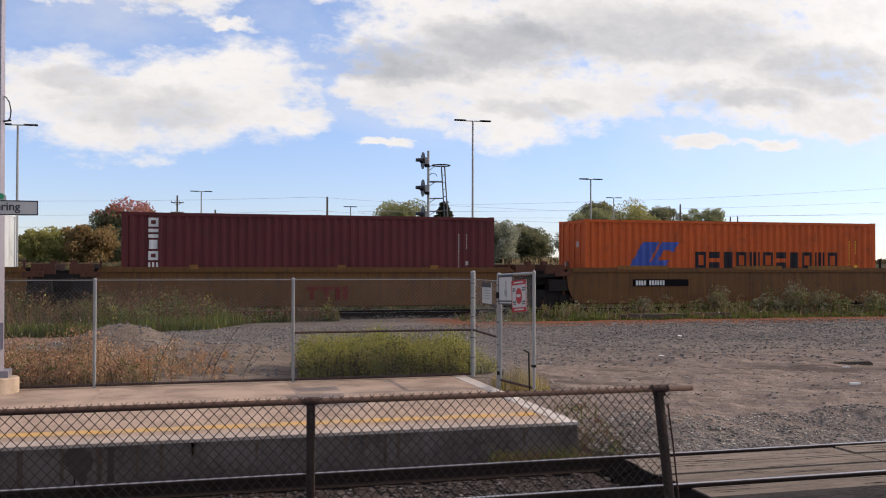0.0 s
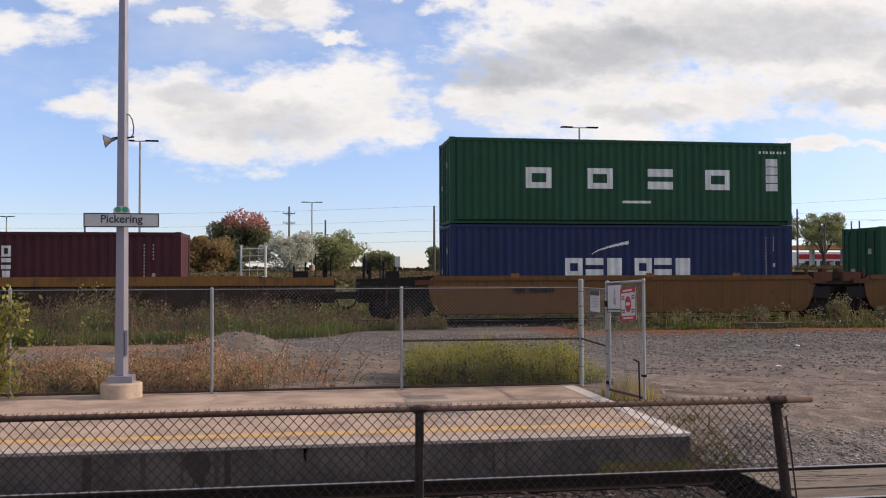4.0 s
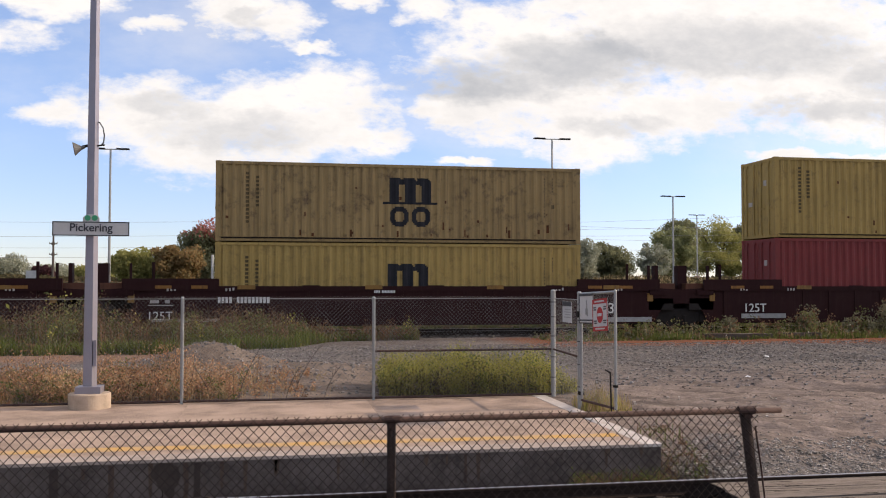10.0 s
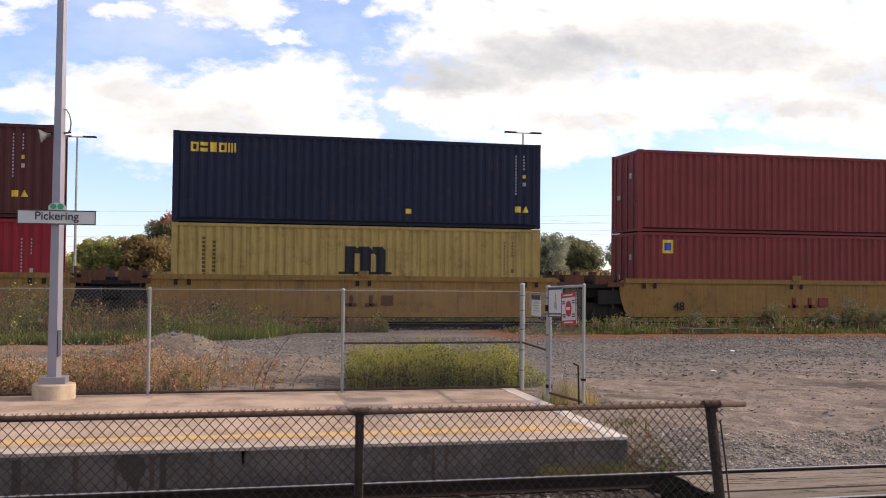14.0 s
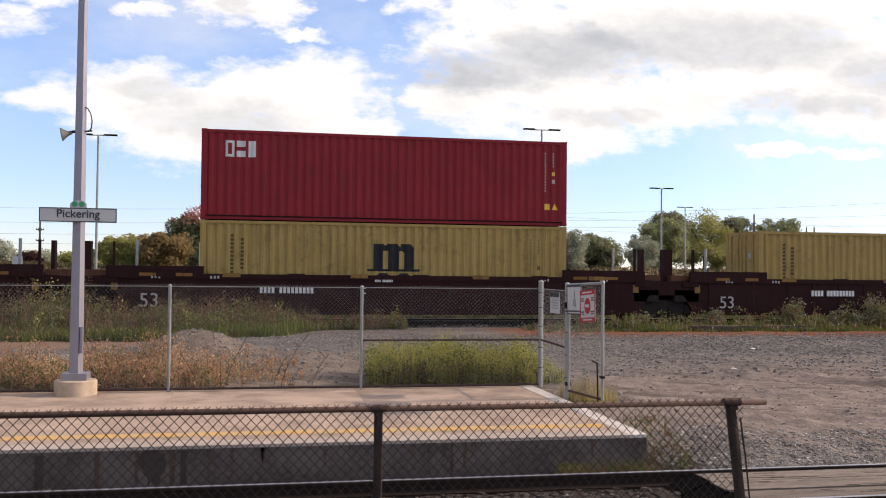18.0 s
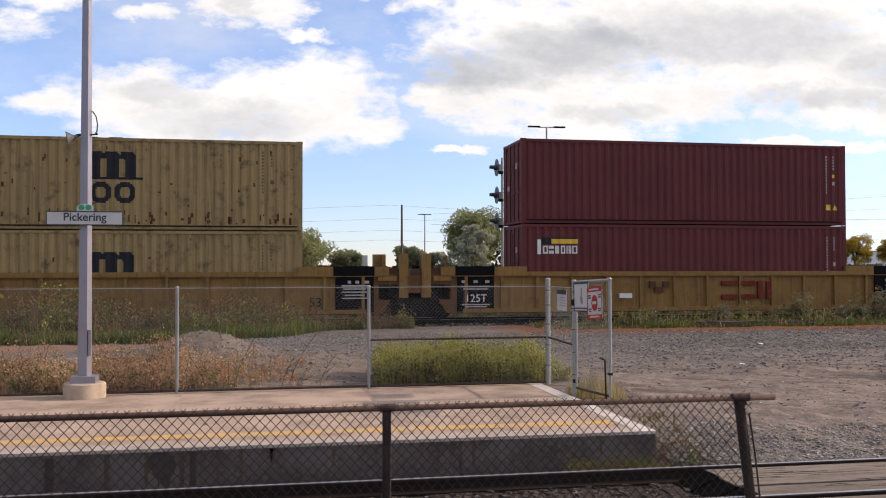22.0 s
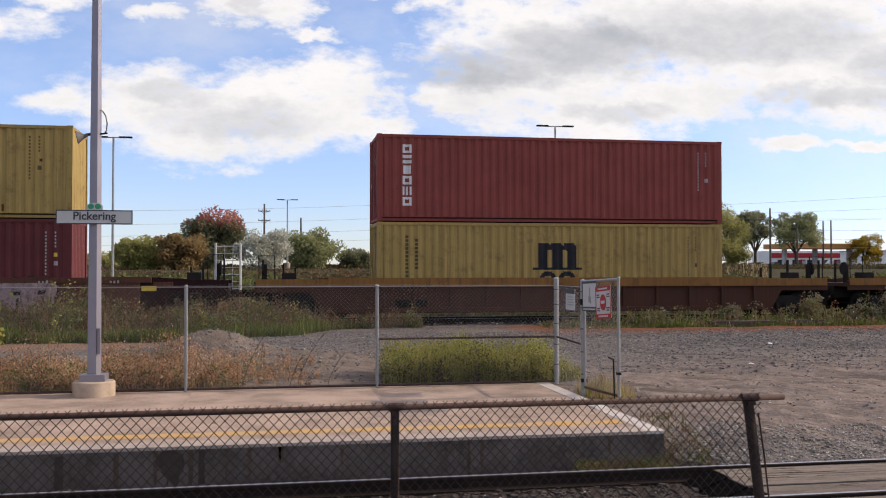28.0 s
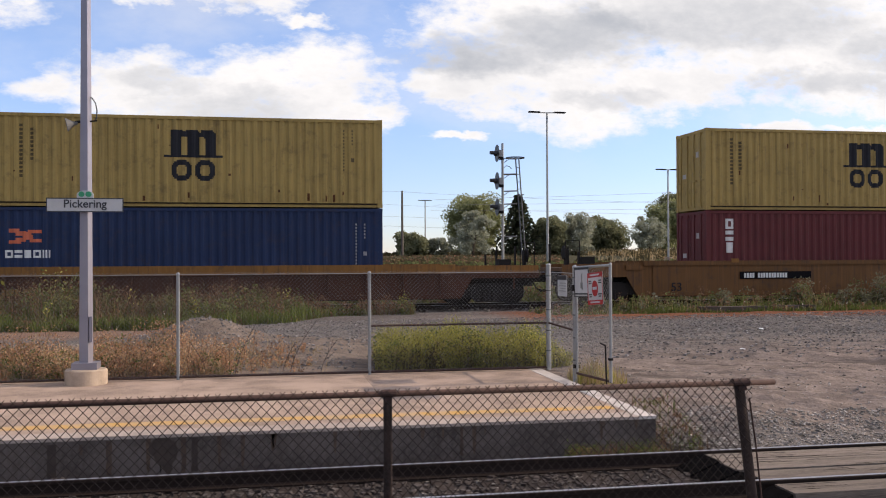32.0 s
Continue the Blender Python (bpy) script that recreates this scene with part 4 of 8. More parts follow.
PITCH, DEEP = 0.278, 0.042
MESHES = {}


def wave(x, length):
    """Depth of a corrugated side at x, counted from its middle."""
    if abs(x) > length / 2 - 0.20:
        return 0.0
    k = ((x + 100 * PITCH) % PITCH) / PITCH
    if k < 0.26:
        return 0.0
    if k < 0.50:
        return DEEP * (k - 0.26) / 0.24
    if k < 0.76:
        return DEEP
    return DEEP * (1 - (k - 0.76) / 0.24)


def breaks(x0, x1, length):
    out = [x0, x1]
    i0 = math.floor(x0 / PITCH) - 1
    for i in range(i0, math.ceil(x1 / PITCH) + 1):
        for k in (0, 0.26, 0.50, 0.76):
            x = (i + k) * PITCH
            if x0 + 1e-4 < x < x1 - 1e-4:
                out.append(x)
    e = length / 2 - 0.20
    for x in (-e, -e + 0.001, e, e - 0.001):
        if x0 < x < x1:
            out.append(x)
    return sorted(set(out))


def container_meshes(length, height):
    """The shared meshes of one size of container, origin at the middle of its floor."""
    key = (length, height)
    if key in MESHES:
        return MESHES[key]
    a, w = length / 2, BOX_W / 2
    made = {}
    xs = breaks(-a + 0.09, a - 0.09, length)
    s = Solid()
    z0, z1 = 0.16, height - 0.10
    s.add([(x, -wave(x, length) * -1 - w + 0.012, z) for z in (z0, z1) for x in xs], [(i, i + 1, len(xs) + i + 1, len(xs) + i) for i in range(len(xs) - 1)])
    made["side"] = s.mesh("side_panel")
    s = Solid()
    rx = [(-a + 0.08) + 0.1045 * i for i in range(int((length - 0.16) / 0.1045) + 1)] + [a - 0.08]
    s.add([(x, y, height - 0.012 - (0.02 if i % 4 in (1, 2) else 0)) for y in (-w + 0.06, w - 0.06) for i, x in enumerate(rx)], [(i, i + 1, len(rx) + i + 1, len(rx) + i) for i in range(len(rx) - 1)])
    made["roof"] = s.mesh("roof_panel")
    s = Solid()
    ys = [-w + 0.10 + i * (BOX_W - 0.2) / 40 for i in range(41)]
    s.add([(a - 0.02 - (0.045 if i % 4 in (2, 3) else 0), y, z) for z in (0.14, height - 0.1) for i, y in enumerate(ys)], [(i, i + 1, 41 + i + 1, 41 + i) for i in range(40)])
    made["front"] = s.mesh("front_wall")
    s = Solid().box(-a + 0.03, -a + 0.07, 0.012, w - 0.09, 0.13, height - 0.12)
    for k in range(5):
        z = 0.2 + k * (height - 0.45) / 5
        s.box(-a + 0.018, -a + 0.03, 0.09, w - 0.15, z + 0.05, z + (height - 0.45) / 5 - 0.05)
    made["door"] = s.mesh("door")
    s = Solid().tube((-a + 0.0, 0, 0.12), (-a + 0.0, 0, height - 0.12), 0.019, 6)
    s.box(-a - 0.015, -a + 0.03, -0.05, 0.05, 0.10, 0.18).box(-a - 0.015, -a + 0.03, -0.05, 0.05, height - 0.2, height - 0.12)
    s.box(-a - 0.02, -a + 0.01, -0.02, 0.22, 1.05, 1.10)
    made["rod"] = s.mesh("locking_rod")
    made["post"] = Solid().box(0, 0.14, 0, 0.13, 0.118, height - 0.118).mesh("corner_post")
    made["top_rail"] = Solid().box(-a + 0.13, a - 0.13, -0.032, 0.032, height - 0.11, height - 0.012).mesh("top_rail")
    made["bottom_rail"] = Solid().box(-a + 0.13, a - 0.13, -0.037, 0.037, 0.145, 0.165).box(-a + 0.13, a - 0.13, 0.024, 0.036, 0.030, 0.145).box(-a + 0.13, a - 0.13, -0.037, 0.037, 0.012, 0.030).mesh("bottom_rail")
    made["header"] = Solid().box(-0.045, 0.045, -w + 0.12, w - 0.12, height - 0.13, height - 0.015).mesh("door_header")
    made["sill"] = Solid().box(-0.045, 0.045, -w + 0.12, w - 0.12, 0.02, 0.15).mesh("end_sill")
    c = Solid().box(-0.089, 0.089, -0.081, 0.081, 0, 0.118)
    made["casting"] = c.mesh("corner_casting")
    made["floor"] = Solid().box(-a + 0.05, a - 0.05, -w + 0.06, w - 0.06, 0.10, 0.15).mesh("floor")
    for me in made.values():
        if not me.materials:
            me.materials.append(None)
    MESHES[key] = made
    return made


def glyph_mesh(rects, length):
    """One painted shape: abutting patches (x from the left end, z, width, height) on the corrugated side."""
    w = BOX_W / 2
    xs, zs = set(), set()
    for x, z, dx, dz in rects:
        x0 = x - length / 2
        xs |= {round(q, 4) for q in breaks(x0, x0 + dx, length)}
        zs |= {round(z, 4), round(z + dz, 4)}
    xs, zs = sorted(xs), sorted(zs)
    s = Solid()
    s.v = [(q, wave(q, length) - w + 0.007, h) for h in zs for q in xs]
    k = len(xs)
    for j in range(len(zs) - 1):
        for i in range(k - 1):
            cx, cz = (xs[i] + xs[i + 1]) / 2 + length / 2, (zs[j] + zs[j + 1]) / 2
            if any(x < cx < x + dx and z < cz < z + dz for x, z, dx, dz in rects):
                s.f.append((j * k + i, j * k + i + 1, (j + 1) * k + i + 1, (j + 1) * k + i))
    return s


def decal(shapes, length, mat, parent):
    """Large shapes become parts of their own; rows of tiny characters stay together."""
    tiny = []
    for sh in shapes:
        if isinstance(sh, list):
            part("marking", glyph_mesh(sh, length), mat, parent)
        elif sh[2] * sh[3] > 0.04:
            part("marking", glyph_mesh([sh], length), mat, parent)
        else:
            tiny.append(sh)
    if tiny:
        s = Solid()
        for sh in tiny:
            q = glyph_mesh([sh], length)
            s.add(q.v, q.f)
        tagged(part("rust" if mat is RUSTMARK else "small_print", s, mat, parent), kind="stuff")


def rust_marks(seed, n, h=BOX_HI):
    """Scabs of rust, thickest along the foot of the side."""
    rng = np.random.default_rng(seed)
    out = []
    for i in range(n):
        low = rng.random() < 0.6
        x = rng.uniform(2.0, 11.8) if low else rng.uniform(0.3, 11.9)
        z = 0.18 + 0.35 * rng.random() ** 2 if low else rng.uniform(0.3, h - 0.3)
        w = rng.uniform(0.03, 0.09)
        out.append((x, z, w, min(rng.uniform(0.03, 0.28) * (1 if low else 0.6), 0.039 / w)))
    return [(out, RUSTMARK)]


def frame_block(x, z, w, h, k=0.28, gapped=0):
    """A plain hollow block."""
    t = min(w, h) * k
    out = [(x, z, w, t), (x, z + h - t, w, t), (x, z, t, h)]
    if not gapped:
        out.append((x + w - t, z, t, h))
    return out


def varied(x, z, w, h, i):
    """Plain blocks: hollow ones, pairs of bars and solid ones in turn."""
    k = (0, 1, 2, 0, 3)[i % 5]
    if k == 0:
        return frame_block(x, z, w, h)
    if k == 1:
        return [(x, z, w, h * 0.38), (x, z + h * 0.62, w, h * 0.38)]
    if k == 2:
        return [(x + w * 0.08, z, w * 0.84, h)]
    return [(x, z, w * 0.22, h), (x + w * 0.39, z, w * 0.22, h), (x + w * 0.78, z, w * 0.22, h)]


def column(x, z, n, w=0.22, h=0.30, gap=0.08):
    """A word that runs down, as plain blocks, from the top z."""
    return [varied(x, z - (i + 1) * h - i * gap, w, h, i) for i in range(n)]


def row(x, z, n, w, h, gap):
    """A word that runs along, as plain blocks."""
    return [varied(x + i * (w + gap), z, w, h, i) for i in range(n)]


def bars(x, z, n, w=0.05, h=0.10, gap=0.035):
    return [(x, z - (i + 1) * h - i * gap, w, h) for i in range(n)]


def rounded(x, z, w, h, inside, nx=30, nz=18):
    """A shape with curved edges, as thin rows of patches: inside(u, v) tells what belongs to it."""
    out = []
    for j in range(nz):
        v, run = (j + 0.5) / nz, None
        for i in range(nx + 1):
            full = i < nx and inside((i + 0.5) / nx, v)
            if full and run is None:
                run = i
            elif not full and run is not None:
                out.append((x + w * run / nx, z + h * j / nz, w * (i - run) / nx, h / nz))
                run = None
    return out


def arch_mark(x, z, w, h):
    """Three dark legs under one double-arched beam, on a thin bar."""
    def inside(u, v):
        if v > 0.80 and (u - 0.84) ** 2 / 0.0256 + (v - 0.80) ** 2 / 0.04 > 1 and u > 0.84:
            return False
        if abs(u - 0.30) < 0.03 * (v - 0.86) / 0.14 or abs(u - 0.64) < 0.035 * (v - 0.86) / 0.14:
            return False
        for c in (0.30, 0.695):
            if abs(u - c) < 0.075 and (v < 0.62 or ((u - c) / 0.075) ** 2 + ((v - 0.62) / 0.10) ** 2 < 1):
                return False
        return True
    return [rounded(x, z + h * 0.04, w, h * 0.98, inside) + [(x - w * 0.15, z - h * 0.05, w * 1.30, h * 0.09)]]


def ring_pair(x, z, w, h):
    """Two dark rounded rings side by side."""
    def ring(u, v):
        a, b = abs(2 * u - 1), abs(2 * v - 1)
        return a ** 2.5 + b ** 2.5 < 1 and (a / 0.50) ** 2.5 + (b / 0.50) ** 2.5 >= 1
    return [rounded(x, z, w * 0.46, h, ring, 16, 12), rounded(x + w * 0.54, z, w * 0.46, h, ring, 16, 12)]


def container(x, z, size, mat, marks=(), label="", frame_mat=None):
    """One ISO container whose left end is at train position x, standing at height z. Doors face the head of the train."""
    length, height = {"40h": (12.192, BOX_HI), "40": (12.192, BOX_H), "20": (6.058, BOX_H), "20h": (6.058, BOX_HI)}[size]
    me = container_meshes(length, height)
    a, w = length / 2, BOX_W / 2
    top = thing("shipping_container", label, "container", group="containers on the train")
    part("side_panel", me["side"], mat, top)
    part("side_panel", me["side"], mat, top, at=pose(0, 0, 0, 0, 0, 180))
    part("roof_panel", me["roof"], mat, top)
    part("front_wall", me["front"], mat, top)
    part("floor", me["floor"], STEELDARK, top)
    for s in (0, 180):
        m = Matrix.Diagonal((1, -1 if s else 1, 1, 1))
        door = part("door", me["door"], mat, top, at=m)
        for y in (0.26, 0.80):
            part("locking_rod", me["rod"], mat, door, at=(0, y, 0))
        if s:
            part("door_label", Solid().box(-a + 0.008, -a + 0.016, 0.42, 0.62, height * 0.66, height * 0.66 + 0.2), PRINTPALE, door)
        else:
            part("door_label", Solid().box(-a + 0.008, -a + 0.016, 0.40, 0.68, height * 0.42, height * 0.42 + 0.16), PRINTPALE, door)
    for sx in (-1, 1):
        part("header_beam", me["header"], mat, top, at=(sx * (a - 0.06), 0, 0))
        part("end_sill", me["sill"], mat, top, at=(sx * (a - 0.06), 0, 0))
        for sy in (-1, 1):
            part("corner_post", me["post"], mat, top, at=Matrix.Translation((sx * (a - 0.004), sy * (w - 0.004), 0)) @ Matrix.Diagonal((-sx, -sy, 1, 1)))
            for z1 in (0, height - 0.118):
                part("corner_casting", me["casting"], mat, top, at=(sx * (a - 0.089), sy * (w - 0.081), z1))
    for sy in (-1, 1):
        part("top_rail", me["top_rail"], mat, top, at=(0, sy * (w - 0.034), 0))
        part("bottom_rail", me["bottom_rail"], mat, top, at=Matrix.Translation((0, sy * (w - 0.037), 0)) @ Matrix.Diagonal((1, -sy, 1, 1)))
    for rects, m in marks:
        decal(rects, length, m, top)
    rides(top, x + a, TRACK_Y, z)
    return top


L40 = 12.192


def wedge(x, z, w, h):
    """A small stepped warning triangle."""
    return [[(x + w * 0.5 * k / 4, z + h * k / 4, w * (1 - k / 4), h / 4) for k in range(4)]]


def codes(col=None, yellow=True, x=10.9, z=2.55):
    """Rows of small unreadable characters near the right end, with a warning label."""
    out = [(bars(x, z, 13, 0.045, 0.062, 0.045) + bars(x + 0.28, z, 5, 0.045, 0.062, 0.045) + [(x + 0.26, z - 1.05, 0.11, 0.13)], col or PRINTPALE)]
    if yellow:
        out.append(([(x + 0.26, z - 0.78, 0.10, 0.12), (x + 0.0, z - 1.95, 0.20, 0.20)] + wedge(x + 0.27, z - 1.95, 0.20, 0.20), MARKYELLOW))
    return out


def side_words(x=0.95, z=2.6):
    return (bars(x, z, 13, 0.10, 0.085, 0.045) + bars(x + 0.32, z - 0.12, 8, 0.10, 0.085, 0.045), PRINTDARK)


def mustard(full=True, x=5.55, h=BOX_HI):
    """Marks of the mustard boxes: the dark arch, the two rings, small words down the side."""
    if full:
        return [(arch_mark(x, h - 1.28, 1.40, 0.82), MARKBLACK), (ring_pair(x + 0.03, h - 2.06, 1.34, 0.66), MARKBLACK), side_words(0.95, h - 0.35)] + codes(PRINTDARK, False, 10.9, h - 0.35)
    return [(arch_mark(x, h - 1.55, 1.35, 0.85), MARKBLACK), (ring_pair(x + 0.05, h - 2.25, 1.25, 0.60), MARKBLACK), side_words(0.95, h - 0.45)] + codes(PRINTDARK, False, 10.9, h - 0.45)


# ---- the train: well wagons ----
def wheelset(mesh_key="wheel"):
    if mesh_key in MESHES:
        return MESHES[mesh_key]
    s = Solid()
    n = 24
    prof = ((-0.065, 0.44), (0.055, 0.425), (0.065, 0.40), (0.03, 0.37), (0.012, 0.16), (0.05, 0.12), (-0.05, 0.12), (-0.02, 0.16), (-0.04, 0.37), (-0.065, 0.40))
    ring = [(math.cos(6.2832 * i / n), math.sin(6.2832 * i / n)) for i in range(n)]
    k = len(prof)
    s.add([(r * c, y, r * d) for y, r in prof for c, d in ring], [(j * n + i, j * n + (i + 1) % n, ((j + 1) % k) * n + (i + 1) % n, ((j + 1) % k) * n + i) for j in range(k) for i in range(n)])
    s.tube((0, -0.16, 0), (0, 0.05, 0), 0.09, 12)
    MESHES[mesh_key] = s.mesh(mesh_key, STEELDARK)
    return MESHES[mesh_key]


def truck_frame():
    if "bogie" in MESHES:
        return MESHES["bogie"]
    poly = [(-1.22, 0.30), (-0.62, 0.30), (-0.42, 0.12), (0.42, 0.12), (0.62, 0.30), (1.22, 0.30), (1.22, 0.52), (1.05, 0.64), (0.42, 0.74), (-0.42, 0.74), (-1.05, 0.64), (-1.22, 0.52)]
    s = Solid().prism(poly, -1.14, -1.02)
    s.prism(poly, 1.02, 1.14)
    s.box(-0.25, 0.25, -1.0, 1.0, 0.42, 0.70)
    for x in (-0.16, 0.16):
        s.tube((x, -1.16, 0.16), (x, -1.16, 0.50), 0.075, 8)
    for x in (-0.89, 0.89):
        s.box(x - 0.14, x + 0.14, -1.2, -1.0, 0.28, 0.56)
    MESHES["bogie"] = s.mesh("bogie_frame", STEELDARK)
    return MESHES["bogie"]


def add_truck(wagon, x):
    frame_ob = part("bogie", truck_frame(), None, wagon, "dark cast-steel bogie", at=(x, 0, 0))
    for wx in (-0.89, 0.89):
        part("axle", Solid().tube((wx, -0.7, 0.44), (wx, 0.7, 0.44), 0.08, 8), STEELDARK, frame_ob)
        for sy in (-1, 1):
            part("wheel", wheelset(), None, frame_ob, at=Matrix.Translation((wx, sy * 0.78, 0.44)) @ Matrix.Diagonal((1, sy * -1, 1, 1)))


STYLE = {
    # body, chord, ribs, chord height above the floor line, label
    "smooth": (WELLORANGE, WELLORANGE, 0, "stained yellow well wagon with smooth sides"),
    "grimy": (WELLGRIME, WELLGRIME, 0, "grimy yellow-brown well wagon with smooth sides"),
    "brown": (WELLBROWN, WELLBROWN, 0, "dark brown well wagon with small white markings"),
    "mustard": (WELLYELLOW, WELLYELLOW, 0, "clean mustard-yellow well wagon"),
    "ribbed": (WELLYELLOW, WELLYELLOW, 1, "mustard-yellow well wagon with ribbed sides"),
    "rust": (WELLRUST, WELLRUST, 0, "rust-brown well wagon with graffiti"),
    "sooty": (CHORDDARK, WELLAMBER, 1, "dark brown well wagon with a yellow top chord"),
    "chord": (CHORDBODY, WELLAMBER, 1, "rusty brown well wagon with a yellow top chord"),
}


def well_wagon(x, style, well, left, right, truck_left, truck_right, marks=(), top=1.97, label=""):
    """One well of an articulated set, its middle at train position x. left and right: lengths from the middle to its ends; trucks at those ends or None."""
    body, chord, ribs, text = STYLE[style]
    wide_pads = any(kind == "pads" for kind, args, m in marks)
    marks = [row_ for row_ in marks if row_[0] != "pads"]
    car = thing("well_wagon", label or text, "railway wagon", group="wagons of the train")
    h = top - RAIL_Z
    end_mat = STEELDARK if well < 13 else body if chord is WELLAMBER else WELLBROWN if style in ("brown", "rust") else WELLORANGE if style == "ribbed" else body
    a = well / 2
    lo = 0.25
    w = 1.36
    for sy in (-1, 1):
        y0, y1 = (-w, -w + 0.10) if sy < 0 else (w - 0.10, w)
        if ribs:
            yy0, yy1 = (-w + 0.09, -w + 0.12) if sy < 0 else (w - 0.12, w - 0.09)
        else:
            yy0, yy1 = (-w + 0.02, -w + 0.06) if sy < 0 else (w - 0.06, w - 0.02)
        side = part("side_sill", Solid().box(-a, a, yy0, yy1, lo + 0.12, h - 0.10), body, car)
        part("top_chord", Solid().box(-a - 0.35, a + 0.35, y0 - (0.02 if sy < 0 else 0), y1 + (0.02 if sy > 0 else 0), h - (0.30 if chord is WELLAMBER else 0.16), h), chord, side)
        part("bottom_chord", Solid().box(-a, a, y0, y1, lo, lo + 0.14), body, side)
        if ribs:
            n = int(well / 1.22)
            rib = Solid().box(-0.05, 0.05, min(y0, yy0), max(y1, yy1), lo + 0.14, h - (0.30 if chord is WELLAMBER else 0.16)).mesh("rib", body)
            for i in range(n + 1):
                part("rib", rib, None, side, at=(-a + 0.1 + i * (well - 0.2) / n, 0, 0))
        else:
            n = 8
            for i in range(n):
                q = -a + (i + 0.5) * well / n
                if sy < 0 and style == "smooth" and i in (1, 4, 6):
                    pad = 1.0 if wide_pads else 0.14
                    part("guide_pad", Solid().box(q - pad, q + pad, y0 - 0.036, y0 - 0.02, h - 0.07, h + 0.075), WELLAMBER, side)
                elif sy < 0 and style not in ("mustard", "smooth"):
                    part("stake_pocket", Solid().box(q - 0.28, q + 0.28, y0 - 0.032, y0 - 0.02, h - 0.10, h + 0.03), WELLYELLOW if style in ("brown",) and i % 2 else chord, side)
    if style == "mustard":
        part("lifting_lug", Solid().box(-0.17, 0.17, -w - 0.05, -w + 0.02, h - 0.04, h + 0.16), chord, car)
        for q in (-a + 0.35, -a + 0.75, -0.2, 0.2, a - 0.75, a - 0.35):
            part("drain_hole", Solid().box(q - 0.06, q + 0.06, -w - 0.026, -w - 0.021, h - 0.34, h - 0.16), STEELDARK, car)
    if style == "brown":
        rib = Solid().box(-0.045, 0.045, -w - 0.008, -w + 0.03, lo + 0.14, h - 0.16).mesh("rib", body)
        for i in range(-5, 6):
            part("rib", rib, None, car, at=(i * 1.02, 0, 0))
    if style in ("brown", "grimy", "ribbed"):
        # the top chord steps up towards both ends
        rise = {"brown": 0.24, "grimy": 0.20, "ribbed": 0.17}[style]
        dark_ends = {math.copysign(1, row_[1][0][0]) for row_ in marks if row_[2] is PANELBLACK and abs(row_[1][0][0]) > 6.5}
        for sx in (-1, 1):
            q0, q1 = sorted((sx * 5.95, sx * (a + 0.75)))
            step = part("raised_chord", Solid().box(q0, q1, -w - 0.024, -w + 0.11, h - 0.13, h + rise), WELLORANGE if style == "grimy" and sx > 0 else chord, car)
            if sx in dark_ends:
                q0, q1 = sorted((sx * 7.08, sx * 8.42))
                part("black_band", Solid().box(q0, q1, -w - 0.034, -w - 0.022, h - 0.13, h + rise + 0.01), PANELBLACK, step)
            if style == "brown":
                for q in (6.30, 7.40):
                    q0, q1 = sorted((sx * q, sx * (q + 0.5)))
                    part("chord_pad", Solid().box(q0, q1, -w - 0.034, -w - 0.022, h - 0.08, h + 0.02), WELLAMBER, step)
    part("well_floor", Solid().box(-a, a, -1.15, 1.15, 0.22, 0.30), STEELDARK, car)
    for sx, end, tr in ((-1, left, truck_left), (1, right, truck_right)):
        # bulkhead, sloping end sill and deck over the bogie
        e0, e1 = a, end
        deck = Solid()
        p = [(e0 - 0.05, lo), (e0 + 0.55, lo), (e0 + 0.95, 0.92), (e1, 0.92), (e1, h - 0.12), (e0 - 0.05, h - 0.02)]
        if sx < 0:
            p = [(-q, z) for q, z in reversed(p)]
        set_in = 0.30 if well < 13 else 0.0
        deck.prism(p, -1.30 + set_in, -1.24 + set_in)
        deck.prism(p, 1.24 - set_in, 1.30 - set_in)
        deck.box(min(sx * e0, sx * e1), max(sx * e0, sx * e1), -1.24, 1.24, h - 0.34, h - 0.22)
        deck.box(min(sx * e0, sx * (e0 + 0.08)), max(sx * e0, sx * (e0 + 0.08)), -1.24, 1.24, lo, h - 0.2)
        if set_in:
            # the side runs on a little and rounds off
            q = [(e0 - 0.02, lo), (e0 + 0.10, lo), (e0 + 0.34, lo + 0.18), (e0 + 0.50, h - 0.75), (e0 + 0.56, h - 0.35), (e0 + 0.50, h - 0.10), (e0 + 0.36, h - 0.02), (e0 - 0.02, h - 0.02)]
            if sx < 0:
                q = [(-u, z) for u, z in reversed(q)]
            part("side_taper", Solid().prism(q, -1.335, -1.28), body, car)
        plat = part("end_deck", deck, end_mat, car)
        part("centre_sill", Solid().box(min(sx * e0, sx * e1), max(sx * e0, sx * e1), -0.45, 0.45, 0.62, h - 0.34), STEELDARK, plat)
        r0, r1 = (e0 + 0.36, e1 - 0.05) if chord is WELLAMBER else (e0 + 0.40, e0 + 1.0)
        part("edge_rail", Solid().box(min(sx * r0, sx * r1), max(sx * r0, sx * r1), -1.36, -1.30, h - 0.30, h - (0.04 if chord is WELLAMBER else 0.14)), WELLRUST if set_in else chord, plat)
        part("step_bracket", Solid().box(min(sx * (e1 - 0.9), sx * (e1 - 0.84)), max(sx * (e1 - 0.9), sx * (e1 - 0.84)), -1.25, -1.21, 0.55, h - 0.3), WELLRUST if set_in else body, plat)
        if tr is not None:
            add_truck(car, sx * tr)
            part("centre_bowl", Solid().tube((sx * tr, 0, 0.70), (sx * tr, 0, h - 0.34), 0.34, 12), STEELDARK, car)
